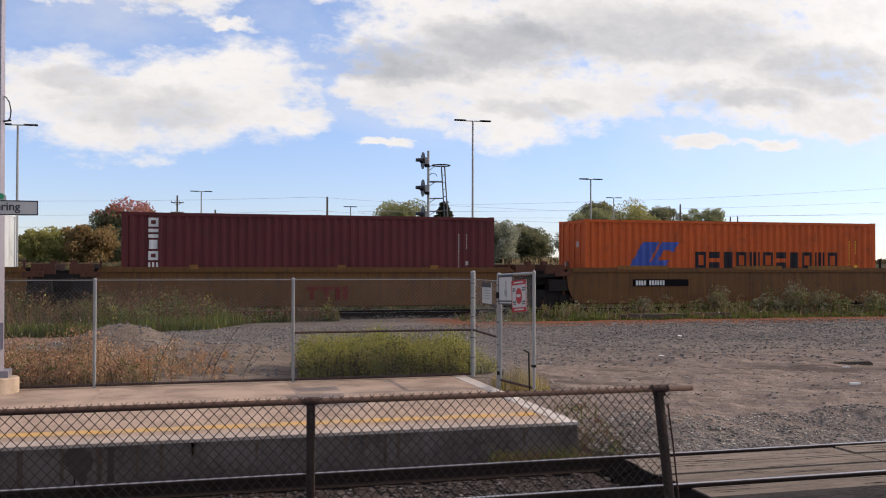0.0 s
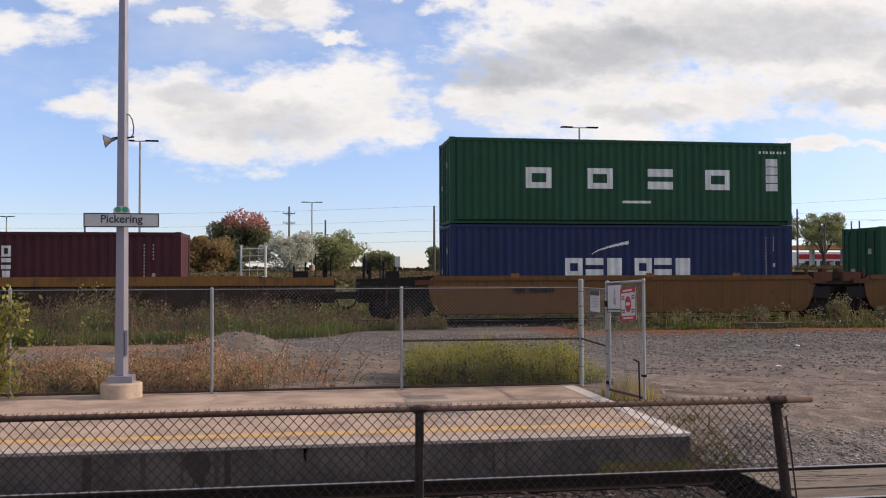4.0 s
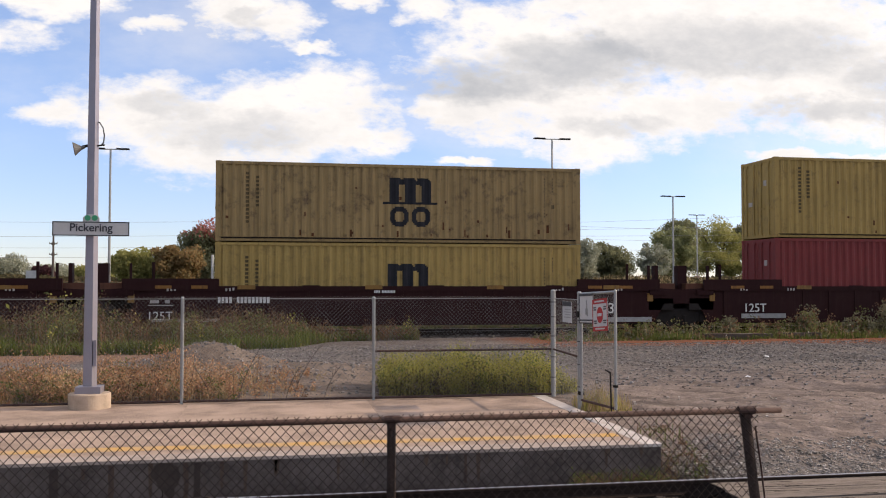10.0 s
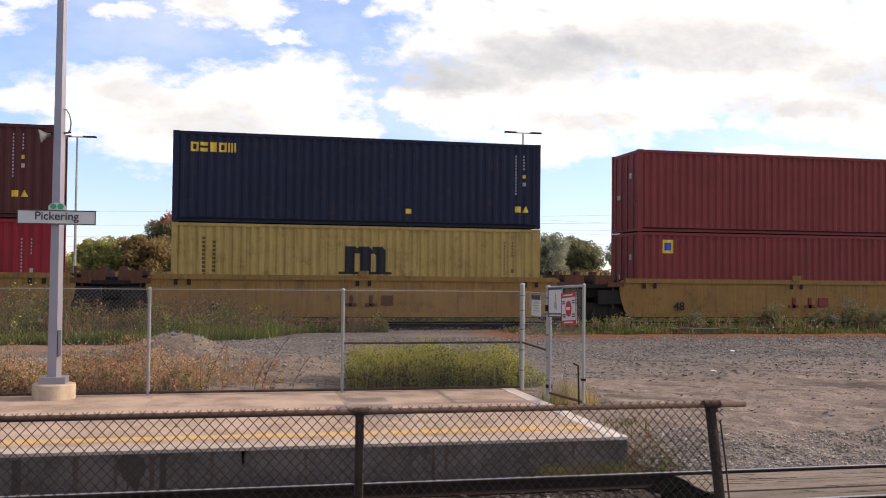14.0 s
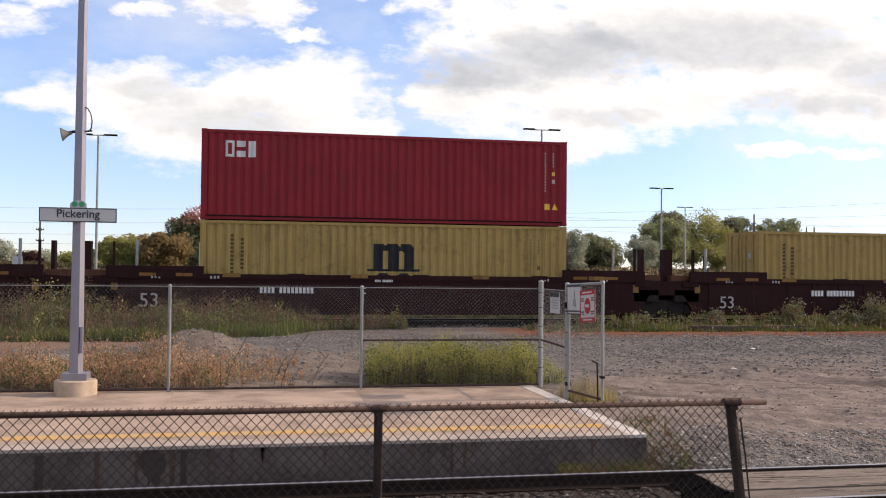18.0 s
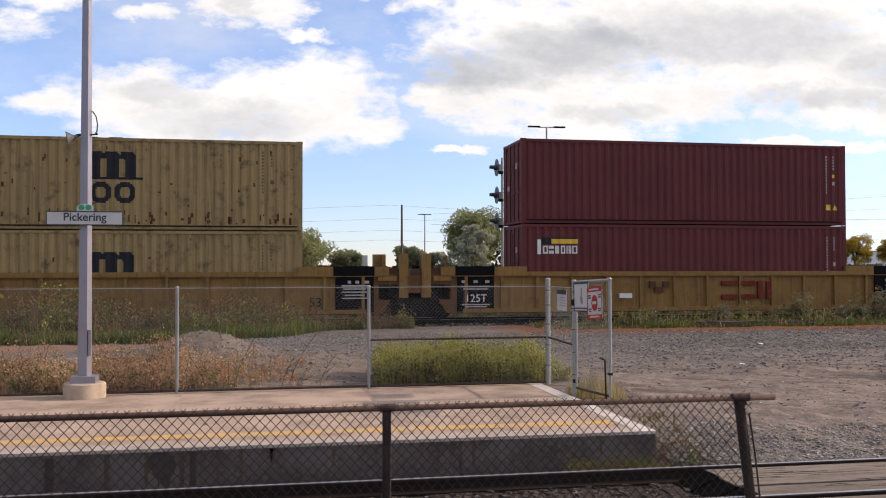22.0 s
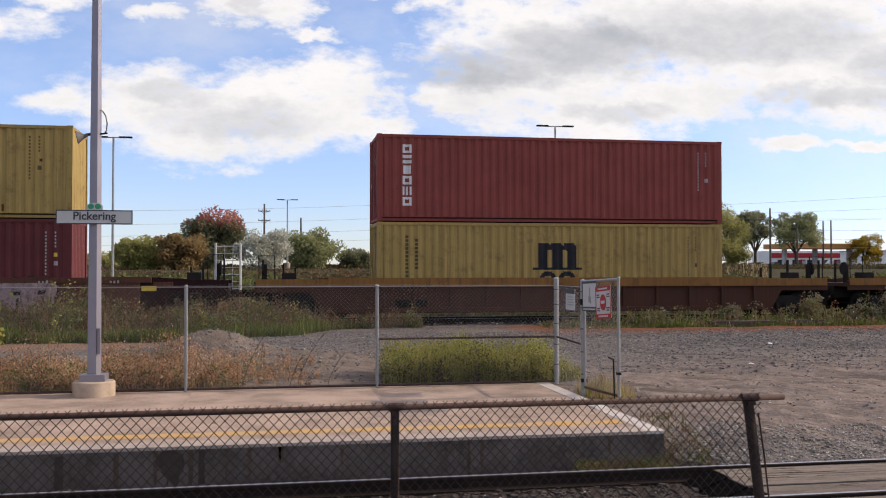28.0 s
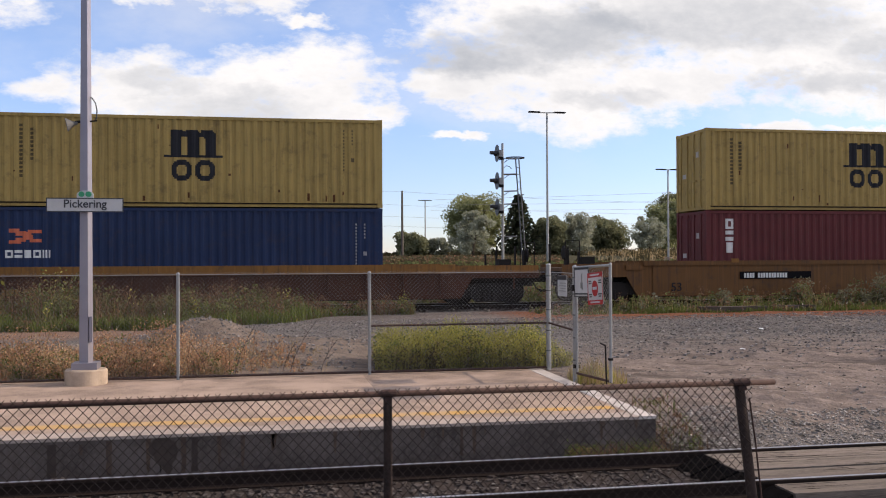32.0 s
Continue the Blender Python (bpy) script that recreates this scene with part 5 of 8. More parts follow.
        if tr is not None and end - tr > 0.5:
            part("coupler", Solid().box(min(sx * e1, sx * (e1 + 0.55)), max(sx * e1, sx * (e1 + 0.55)), -0.12, 0.12, 0.75, 0.98), STEELDARK, car)
            part("air_hose", Solid().path([(sx * e1, -0.35, 0.85), (sx * (e1 + 0.15), -0.35, 0.55), (sx * (e1 + 0.35), -0.3, 0.42), (sx * (e1 + 0.5), -0.25, 0.50)], 0.025, 6), STEELDARK, car)
            part("brake_stand", Solid().box(sx * (e1 - 0.35) - 0.05, sx * (e1 - 0.35) + 0.05, -0.75, -0.55, h - 0.22, h + 0.45).tube((sx * (e1 - 0.30), -0.65, h + 0.30), (sx * (e1 - 0.25), -0.65, h + 0.30), 0.24, 16), STEELDARK, car)
            part("handrail", Solid().path([(sx * (e1 - 0.15), -1.22, h - 0.2), (sx * (e1 - 0.15), -1.22, h + 0.72), (sx * (e1 - 0.65), -1.22, h + 0.72), (sx * (e1 - 0.65), -1.22, h - 0.2)], 0.022, 5), STEELDARK, car)
            for q, z2 in ((0.25, 0.62), (0.95, 0.50), (1.35, 0.34)):
                part("corner_ladder", Solid().box(sx * (e1 - q) - 0.03, sx * (e1 - q) + 0.03, 0.9, 0.98, h - 0.25, h + z2), STEELDARK, car)
            part("valve_box", Solid().box(sx * (e1 - 1.1) - 0.22, sx * (e1 - 1.1) + 0.22, -0.9, -0.4, h - 0.25, h + 0.16), STEELDARK, car)
        else:
            rise, thick, off, joint_mat = (0.22, 0.09, 0.30, WELLRUST) if set_in else (0.55, 0.15, 0.30, end_mat)
            if style == "brown":
                rise, thick, off = (1.0 if x > 300 else 0.72), (0.17 if sx < 0 else 0.06), (0.22 if sx < 0 else 0.74)
                part("deck_pole", Solid().tube((sx * (e1 - 1.75), -0.7, h - 0.25), (sx * (e1 - 1.75), -0.7, h + rise + 0.05), 0.05, 8), GALV if x > 300 else end_mat, car)
                part("hand_pad", Solid().box(sx * (e1 - 1.15) - 0.10, sx * (e1 - 1.15) + 0.10, -1.316, -1.30, h - 0.52, h - 0.24), WELLYELLOW, plat)
            if style == "ribbed":
                part("deck_post", Solid().box(sx * (e1 - 0.38) - 0.15, sx * (e1 - 0.38) + 0.15, -1.38, -1.12, h - 0.85, h + 0.60), chord, car)
                if sx > 0:
                    part("deck_block", Solid().box(e1 - 1.32, e1 - 0.92, -0.9, -0.5, h - 0.25, h + 0.58), chord, car)
            else:
                part("deck_post", Solid().box(sx * (e1 - off) - thick, sx * (e1 - off) + thick, -0.9, -0.6, h - 0.25, h + rise), joint_mat, car)
            part("deck_stake", Solid().box(sx * (e1 - 1.10) - 0.035, sx * (e1 - 1.10) + 0.035, -1.1, -1.0, h - 0.25, h + rise), joint_mat, car)
            part("cross_bearer", Solid().box(sx * (e1 - 0.55) - 0.35, sx * (e1 - 0.55) + 0.35, -1.22, 1.22, h - 0.22, h + 0.10), WELLRUST, car)
            part("side_bearing", Solid().box(sx * (e1 - 0.75) - 0.45, sx * (e1 - 0.75) + 0.45, -1.30, -0.8, 0.70, h - 0.42), STEELDARK, car)
    for order, (kind, args, m) in enumerate(reversed(marks)):
        if kind == "bars":
            y1 = -w - 0.006 + (0.10 if ribs else 0.03)
            tiny = Solid()
            for q, z, dx, dz in args:
                if dx * dz > 0.04:
                    part("marking", Solid().box(q, q + dx, -w - 0.014 + order * 0.003, y1, z, z + dz), m, car)
                else:
                    tiny.box(q, q + dx, -w - 0.026, y1, z, z + dz)
            if tiny.v:
                tagged(part("small_print", tiny, m, car), kind="stuff")
        elif kind == "blobs":
            for i, (cx, cz, rx, rz, ph, notch) in enumerate(args):
                rim = []
                for j in range(28):
                    a2 = 6.2832 * j / 28
                    c, d = math.cos(a2), math.sin(a2)
                    k = (abs(c) ** 5 + abs(d) ** 5) ** (-1 / 5) * (1 + 0.09 * math.sin(3 * a2 + ph) + 0.05 * math.sin(7 * a2 - ph))
                    rim.append((c * k, d * k))
                y1 = -w + 0.02
                part("graffiti_outline", Solid().prism([(cx + (rx + 0.035) * c, cz + (rz + 0.035) * d) for c, d in rim], -w - 0.006 - 0.002 * (i % 2), y1), MARKBLACK, car)
                blob = part("graffiti_blob", Solid().prism([(cx + rx * c, cz + rz * d) for c, d in rim], -w - 0.012 - 0.002 * (i % 2), y1), m, car)
                slots = (((0.0, -0.55, 0.09, 0.38), (0.0, 0.35, 0.25, 0.12)), ((0.05, 0.15, 0.26, 0.12), (0.1, -0.50, 0.08, 0.34)), ((0.35, 0.25, 0.42, 0.07), (0.35, -0.35, 0.42, 0.08)), ((-0.1, 0.45, 0.07, 0.34), (0.3, -0.2, 0.30, 0.10)))[(i * 7 + notch) % 4]
                for slot in slots:
                    lean = 0.10 * math.sin(ph + slot[0])
                    x0, x1, z0, z1 = cx + rx * (slot[0] - slot[2]), cx + rx * (slot[0] + slot[2]), cz + rz * (slot[1] - slot[3]), cz + rz * (slot[1] + slot[3])
                    part("graffiti_gap", Solid().prism([(x0 - lean * rx, z0), (x1 - lean * rx, z0), (x1 + lean * rx, z1), (x0 + lean * rx, z1)], -w - 0.020, y1), MARKBLACK, blob)
        else:
            q, z, size, words = args
            part("lettering", text_mesh(words, size, m, 0.01), None, car, at=(q, -w - 0.022, z))
    rides(car, x, TRACK_Y, RAIL_Z)
    return car


def plate_number(q, z, n=11, mat=MARKWHITE, size=0.20):
    """A wagon number as plain bars."""
    return ("bars", [(q + i * size * 0.62, z, size * 0.42, size) for i in range(n) if i != 4], mat)


def black_panel(q, z0, z1, w=1.15):
    return ("bars", [(q, z0, w, z1 - z0)], PANELBLACK)

# ---- the train as it stands: wagons first, then what they carry ----
WAGONS = []


def wagon(s, style, well, joint, marks=(), top=1.95, label=""):
    """s: train position of the left end of a centred 40-foot box. joint to the next wagon: 'a' shared bogie, 'c' coupler."""
    WAGONS.append((s + L40 / 2, style, well, joint, marks, top, label))


W40, W48, W53 = 12.55, 14.7, 16.3
num = plate_number
wagon(-17.6, "smooth", W40, "a")
wagon(-2.0, "smooth", W40, "a", [("bars", [(-0.4, 0.78, 0.42, 0.11), (-0.25, 0.45, 0.12, 0.33), (0.08, 0.78, 0.42, 0.11), (0.23, 0.45, 0.12, 0.33), (0.58, 0.45, 0.16, 0.44), (0.82, 0.45, 0.16, 0.44)], TTXRED)])
wagon(13.58, "smooth", W40, "c", [("pads", (), None), black_panel(-4.3, 0.86, 1.10, 2.2), num(-4.2, 0.89, 11, MARKWHITE, 0.17)])
wagon(35.19, "grimy", W53, "c", [num(-2.0, 0.65, 9, GRAFFDIM, 0.22), ("bars", [(1.4, 0.40, 0.9, 0.42), (2.6, 0.42, 0.8, 0.40), (-5.5, 0.55, 0.9, 0.30), (5.6, 0.5, 0.7, 0.3)], GRAFFDIM), ("bars", [(-7.2, 0.72, 1.1, 0.22), (4.2, 0.80, 1.3, 0.16)], WELLORANGE)], 1.68)
wagon(58.21, "sooty", W53, "c")
wagon(79.04, "smooth", W40, "a", [num(-4.0, 0.95, 13, MARKBLACK, 0.18)])
wagon(94.64, "smooth", W40, "a", [black_panel(-1.2, 0.62, 1.08, 2.2), ("bars", [(-0.95, 0.70, 0.5, 0.10), (-0.75, 0.70, 0.12, 0.30), (-0.3, 0.70, 0.5, 0.30), (0.35, 0.70, 0.5, 0.30)], MARKWHITE)])
wagon(110.44, "smooth", W40, "a", [black_panel(-2.4, 0.62, 1.05, 2.4), ("bars", [(-2.2, 0.70, 0.5, 0.26), (-1.5, 0.70, 0.5, 0.26), (-0.8, 0.70, 0.5, 0.26)], MARKWHITE)])
wagon(125.95, "smooth", W40, "a", [black_panel(-0.3, 0.62, 1.08, 2.3), ("bars", [(0.0, 0.70, 0.5, 0.26), (0.65, 0.70, 0.4, 0.26), (1.2, 0.70, 0.5, 0.26)], MARKWHITE), ("bars", [(-4.6, 0.5, 1.6, 0.55)], GRAFFDIM)])
wagon(141.65, "smooth", W40, "c", [num(2.4, 0.85, 9, MARKBLACK, 0.18)])
wagon(163.21, "brown", W53, "a", [num(0.6, 1.30, 12, MARKWHITE, 0.08), ("bars", [(4.2, 0.35, 0.25, 0.16), (4.7, 0.35, 0.25, 0.16)], MARKWHITE)])
wagon(182.77, "brown", W53, "a", [("text", (-7.75, 0.57, 0.38, "125T"), MARKWHITE), ("bars", [(-8.0, 0.34, 2.1, 0.15)], GALV), ("bars", [(-8.05, 0.98, 0.26, 0.10), (-7.6, 0.98, 0.14, 0.10), (-8.1, 0.90, 0.75, 0.03)], PRINTPALE), num(-5.98, 0.98, 14, MARKWHITE, 0.19), num(-1.0, 1.30, 14, MARKWHITE, 0.08), ("text", (7.0, 0.75, 0.5, "53"), MARKWHITE), ("bars", [(6.2, 0.30, 2.4, 0.16)], GALV)])
wagon(202.22, "brown", W53, "c", [("text", (-7.0, 0.75, 0.42, "125T"), MARKWHITE), ("bars", [(-7.5, 0.40, 1.7, 0.16)], GALV), num(0.6, 1.30, 10, MARKWHITE, 0.08), ("text", (0.5, 0.75, 0.3, "A"), MARKWHITE)])
wagon(223.83, "mustard", W40, "a", [num(-4.1, 0.55, 5, MARKBLACK, 0.22), ("text", (4.6, 0.55, 0.4, "40"), MARKBLACK)], 2.03)
wagon(239.56, "mustard", W40, "a", [("text", (-5.0, 0.55, 0.4, "40"), MARKBLACK), ("bars", [(-0.6, 0.60, 0.4, 0.10), (-0.45, 0.60, 0.12, 0.36), (0.05, 0.60, 0.4, 0.10), (0.2, 0.60, 0.12, 0.36), (0.6, 0.62, 0.4, 0.34)], WELLRUST)], 2.03)
wagon(255.29, "mustard", W40, "a", [("text", (-4.7, 0.55, 0.4, "40"), MARKBLACK), ("bars", [(-0.6, 0.60, 0.4, 0.10), (-0.45, 0.60, 0.12, 0.36), (0.05, 0.60, 0.4, 0.10), (0.2, 0.60, 0.12, 0.36), (0.6, 0.62, 0.4, 0.34)], WELLRUST)], 2.03)
wagon(271.08, "mustard", W40, "a", [("text", (-4.6, 0.62, 0.42, "48"), MARKBLACK), ("bars", [(-0.3, 0.60, 0.4, 0.10), (-0.15, 0.60, 0.12, 0.36), (0.35, 0.60, 0.4, 0.10), (0.5, 0.60, 0.12, 0.36), (0.9, 0.62, 0.4, 0.34)], DARKRED)], 2.03)
wagon(286.99, "mustard", W40, "c", [num(-4.6, 0.62, 2, MARKBLACK, 0.36)], 2.03)
AOK = [num(-4.2, 0.92, 14, MARKWHITE, 0.20), num(-0.5, 1.30, 12, MARKWHITE, 0.08)]
wagon(308.68, "brown", W53, "a", AOK + [("text", (-7.5, 0.72, 0.58, "53"), PRINTPALE)])
wagon(328.3, "brown", W53, "a", AOK + [("text", (-7.6, 0.66, 0.62, "53"), PRINTPALE), ("text", (-0.9, 1.0, 0.3, "C"), MARKWHITE)])
wagon(347.78, "brown", W53, "c", AOK + [("text", (-7.5, 0.66, 0.6, "53"), PRINTPALE), ("text", (-0.6, 1.0, 0.3, "A"), MARKWHITE)])
wagon(369.3, "chord", W48, "c", [num(2.0, 0.9, 8, MARKWHITE, 0.14)], 1.85, "rusty brown well wagon with ribbed sides and an amber top chord")
wagon(390.82, "ribbed", W53, "a", [black_panel(7.15, 0.30, 1.52, 1.25), ("bars", [(7.55, 1.24, 0.10, 0.09), (7.80, 1.24, 0.12, 0.09), (8.1, 1.24, 0.14, 0.09)], PRINTPALE), black_panel(-5.95, 0.82, 1.08, 1.85), num(-5.85, 0.86, 14, MARKWHITE, 0.18), ("text", (6.5, 0.62, 0.42, "53"), MARKBLACK), ("bars", [(7.35, 1.14, 0.85, 0.05), (7.4, 1.04, 0.75, 0.04), (7.35, 0.94, 0.85, 0.04), (7.45, 0.84, 0.65, 0.04), (7.35, 0.74, 0.85, 0.04)], PRINTPALE)], 2.05)
wagon(410.36, "ribbed", W53, "a", [black_panel(7.15, 0.30, 1.52, 1.25), ("bars", [(7.55, 1.24, 0.10, 0.09), (7.80, 1.24, 0.12, 0.09), (8.1, 1.24, 0.14, 0.09)], PRINTPALE), black_panel(-8.35, 0.30, 1.52, 1.25), ("bars", [(-8.2, 1.24, 0.10, 0.09), (-7.8, 1.24, 0.14, 0.09), (-7.4, 1.24, 0.14, 0.09)], PRINTPALE), ("bars", [(1.15, 1.12, 0.58, 0.16), (1.15, 0.64, 0.58, 0.16), (1.85, 1.12, 0.55, 0.16), (1.85, 0.64, 0.55, 0.16), (2.52, 0.64, 0.18, 0.62), (2.86, 0.64, 0.18, 0.62)], TTXRED), ("bars", [(-1.55, 1.05, 0.22, 0.22), (-1.35, 0.88, 0.30, 0.20), (-1.05, 1.05, 0.22, 0.22)], WELLRUST), ("bars", [(-2.65, 0.70, 0.45, 0.16)], MARKWHITE), ("text", (-7.72, 0.72, 0.36, "125T"), MARKWHITE), ("bars", [(-8.2, 1.10, 0.95, 0.04), (-8.15, 1.02, 0.85, 0.04), (-8.2, 0.50, 0.95, 0.04), (-8.1, 0.43, 0.75, 0.04)], PRINTPALE)], 2.05)
wagon(429.76, "ribbed", W53, "c", [black_panel(-8.35, 0.30, 1.52, 1.25), ("bars", [(-8.2, 1.24, 0.10, 0.09), (-7.8, 1.24, 0.14, 0.09), (-7.4, 1.24, 0.14, 0.09)], PRINTPALE), ("text", (-7.72, 0.68, 0.42, "125T"), MARKWHITE), black_panel(3.3, 0.70, 0.98, 2.0), num(3.4, 0.75, 14, MARKWHITE, 0.17), ("text", (6.9, 0.68, 0.40, "53"), MARKBLACK), ("bars", [(7.4, 0.70, 0.5, 0.28)], MARKBLACK), ("bars", [(-3.6, 0.60, 0.5, 0.14)], MARKWHITE)], 2.05)
def graffiti(q, k, low=0.30, high=1.40):
    """Fat pale painted blobs with dark outlines, of uneven size."""
    out, x = [], q
    for i in range(k):
        w = random.uniform(0.62, 0.85)
        out.append((x + w / 2, (low + high) / 2 + random.uniform(-0.05, 0.05), w * 0.56, (high - low) * random.uniform(0.44, 0.52), random.uniform(0, 6), i % 3))
        x += w * 0.96
    return ("blobs", out, GRAFFITI)


wagon(453.12, "rust", W53, "a", [black_panel(-5.0, 0.77, 1.15, 3.0), num(-4.8, 0.86, 15, PRINTPALE, 0.20), graffiti(-1.6, 10), ("bars", [(-6.2, 1.05, 0.5, 0.15), (7.4, 0.95, 0.45, 0.2)], MARKYELLOW)], 1.90)
wagon(472.60, "rust", W53, "a", [graffiti(-6.2, 7), black_panel(-1.0, 0.62, 1.12, 2.2), ("bars", [(-0.8, 0.74, 0.45, 0.26), (-0.1, 0.74, 0.45, 0.26), (0.55, 0.74, 0.45, 0.26)], MARKWHITE), graffiti(1.5, 8), ("text", (-9.0, 0.95, 0.24, "125T"), MARKWHITE)], 1.90)
wagon(492.11, "rust", W53, "c", [graffiti(-4.7, 8), graffiti(1.5, 6), ("bars", [(-4.3, 1.05, 0.45, 0.15), (8.2, 1.0, 0.45, 0.15)], MARKYELLOW)], 1.85)
wagon(513.82, "chord", W48, "c", [num(-5.5, 0.45, 8, STEELDARK, 0.22)], 1.82)
wagon(535.60, "chord", W53, "a", [("bars", [(4.5, 0.75, 0.5, 0.35)], WELLYELLOW)], 1.82)
wagon(555.10, "chord", W53, "a", [("bars", [(-3.9, 0.55, 0.5, 0.10), (-3.75, 0.55, 0.12, 0.36), (-3.2, 0.55, 0.5, 0.10), (-3.05, 0.55, 0.12, 0.36), (-2.5, 0.57, 0.45, 0.34)], PRINTPALE)], 1.82)
wagon(574.64, "chord", W53, "c", [num(-5.6, 0.5, 9, WELLYELLOW, 0.2)], 1.82)
wagon(598.29, "smooth", W53, "a", [black_panel(-4.9, 0.82, 1.08, 2.75), num(-4.75, 0.86, 16, MARKWHITE, 0.17), ("text", (-7.3, 0.55, 0.42, "53"), MARKBLACK)], 1.90)


def small_notes(seed, well, lift=0.0):
    """Tiny unreadable stencils along the top chord."""
    rng = np.random.default_rng(seed)
    out = []
    for q in (-well / 2 + 0.6, -well / 2 + 2.4, well / 2 - 3.0, well / 2 - 0.9):
        out += [(q + 0.11 * i, 1.24 + lift + 0.02 * rng.random(), 0.06, 0.09) for i in range(3)]
    return ("bars", out, PRINTPALE)


WAGONS = [(x, style, well, joint, list(marks) + ([small_notes(i, well, 0.12 if style == "brown" else 0.0)] if style in ("brown", "rust") else []), top, label) for i, (x, style, well, joint, marks, top, label) in enumerate(WAGONS)]


def couple_up():
    ends = []
    for i, (x, style, well, joint, marks, top, label) in enumerate(WAGONS):
        if i + 1 < len(WAGONS):
            gap, other = WAGONS[i + 1][0] - x, WAGONS[i + 1][2]
            if joint == "a":
                ends.append((gap / 2, gap / 2))
            else:
                over = (gap - well / 2 - other / 2) / 2 - 0.40
                ends.append((well / 2 + over, other / 2 + over))
        else:
            ends.append((well / 2 + 1.6, 0))
    for i, (x, style, well, joint, marks, top, label) in enumerate(WAGONS):
        right = ends[i][0]
        left = ends[i - 1][1] if i else well / 2 + 1.6
        shared = i > 0 and WAGONS[i - 1][3] == "a"
        well_wagon(x, style, well, left, right, None if shared or i == 0 else left - 1.75, right if joint == "a" else right - 1.75, marks, top, label)


couple_up()

# ---- the containers, from the head of the train ----
BASE = 0.78


def stack(s, lower, upper=None):
    """lower and upper: lists of (offset, size, paint, marks, label) that share one wagon."""
    tall = 0
    for off, size, mat, marks, label in lower:
        container(s + off, BASE, size, mat, marks, label)
        tall = BOX_HI if size.endswith("h") else BOX_H
    for off, size, mat, marks, label in upper or ():
        container(s + off, BASE + tall + 0.02, size, mat, marks, label)


def slanted_mark(u, v):
    """Two leaning strokes with a slit between them."""
    s0 = u - 0.28 * v
    if s0 < 0 or s0 > 0.72:
        return False
    if abs(s0 - 0.36) < 0.025 and v > 0.25:
        return False
    return not (0.50 < s0 < 0.72 and 0.32 < v < 0.70 - 0.3 * (s0 - 0.5))


white_col = lambda n, x=0.80, z=2.72: [(column(x, z, n, 0.30, 0.28, 0.07), MARKWHITE)]
tex_col = lambda x=0.9: [(column(x, 2.60, 3, 0.30, 0.36, 0.06), MARKWHITE)]
cai_mark = [(row(0.75, 2.02, 3, 0.28, 0.52, 0.07), MARKWHITE)]
four = lambda z: [(row(2.6, z - 0.24, 1, 0.9, 0.70, 0) + row(4.75, z - 0.24, 2, 0.9, 0.70, 1.25) + row(9.0, z - 0.24, 1, 0.9, 0.70, 0), MARKWHITE)]

stack(-17.6, [(0, "40h", WHITEBOX, [(row(11.2, 1.6, 1, 0.5, 0.5, 0), MARKRED)], "cream shipping container on a yellow wagon")])
stack(-2.0, [(0, "40h", MAROON, white_col(5) + codes(None, False, 10.9, 2.3), "maroon shipping container with a white word down its side")])
stack(13.58, [(0, "40h", ORANGE, [([rounded(1.70, 1.14, 2.0, 0.96, slanted_mark, 44, 16)], MARKBLUE), (row(4.38, 1.14, 11, 0.45, 0.62, 0.115), MARKBLACK)] + codes(MARKYELLOW, False, 11.0, 2.2), "bright orange shipping container with dark lettering blocks")])
stack(35.19, [(0.03, "20", OLDCREAM, [(arch_mark(2.55, 1.18, 0.95, 0.72), MARKBLACK), (ring_pair(2.55, 0.56, 0.95, 0.54), MARKBLACK), side_words(0.9, 2.2)], "short mustard-yellow shipping container"),
              (6.11, "20", DULLMAROON, [(column(0.65, 2.15, 3, 0.28, 0.34, 0.05), MARKWHITE)] + codes(None, False, 4.6, 2.2), "short maroon shipping container")])
stack(58.21, [(0.03, "20", NAVY, [([(4.0, 1.75, 0.5, 0.14), (5.0, 1.45, 0.12, 0.16)], MARKWHITE), ([(3.9 + 0.17 * i, 2.1, 0.09, 0.1) for i in range(10)], MARKWHITE)], "short dark blue shipping container"),
              (6.11, "20", DULLMAROON, [(column(0.65, 2.15, 3, 0.28, 0.34, 0.05), MARKWHITE)] + codes(None, False, 4.9, 2.2), "short maroon shipping container")])
stack(79.04, [(0, "40h", BLUE, [(row(3.95, 1.14, 3, 0.62, 0.62, 0.10) + row(6.4, 1.14, 3, 0.62, 0.62, 0.10), MARKWHITE), ([rounded(4.90, 1.86, 1.30, 0.50, lambda u, v: 0 < v - 0.78 * u ** 0.55 + 0.02 < 0.06 + 0.16 * u, 40, 18)], MARKWHITE)] + codes(None, False, 11.2, 2.5), "dark blue shipping container with a white swoosh")],
      [(0, "40h", GREEN, four(1.45) + [(bars(11.25, 2.32, 4, 0.42, 0.26, 0.03), MARKWHITE), ([(6.0, 0.72, 1.0, 0.09)], MARKWHITE), ([(11.0 + 0.13 * i, 2.5, 0.07, 0.09) for i in range(8)], MARKWHITE)], "dark green shipping container with wide white blocks")])
stack(94.64, [(0, "40h", GREEN, four(1.18), "dark green shipping container with wide white blocks")])
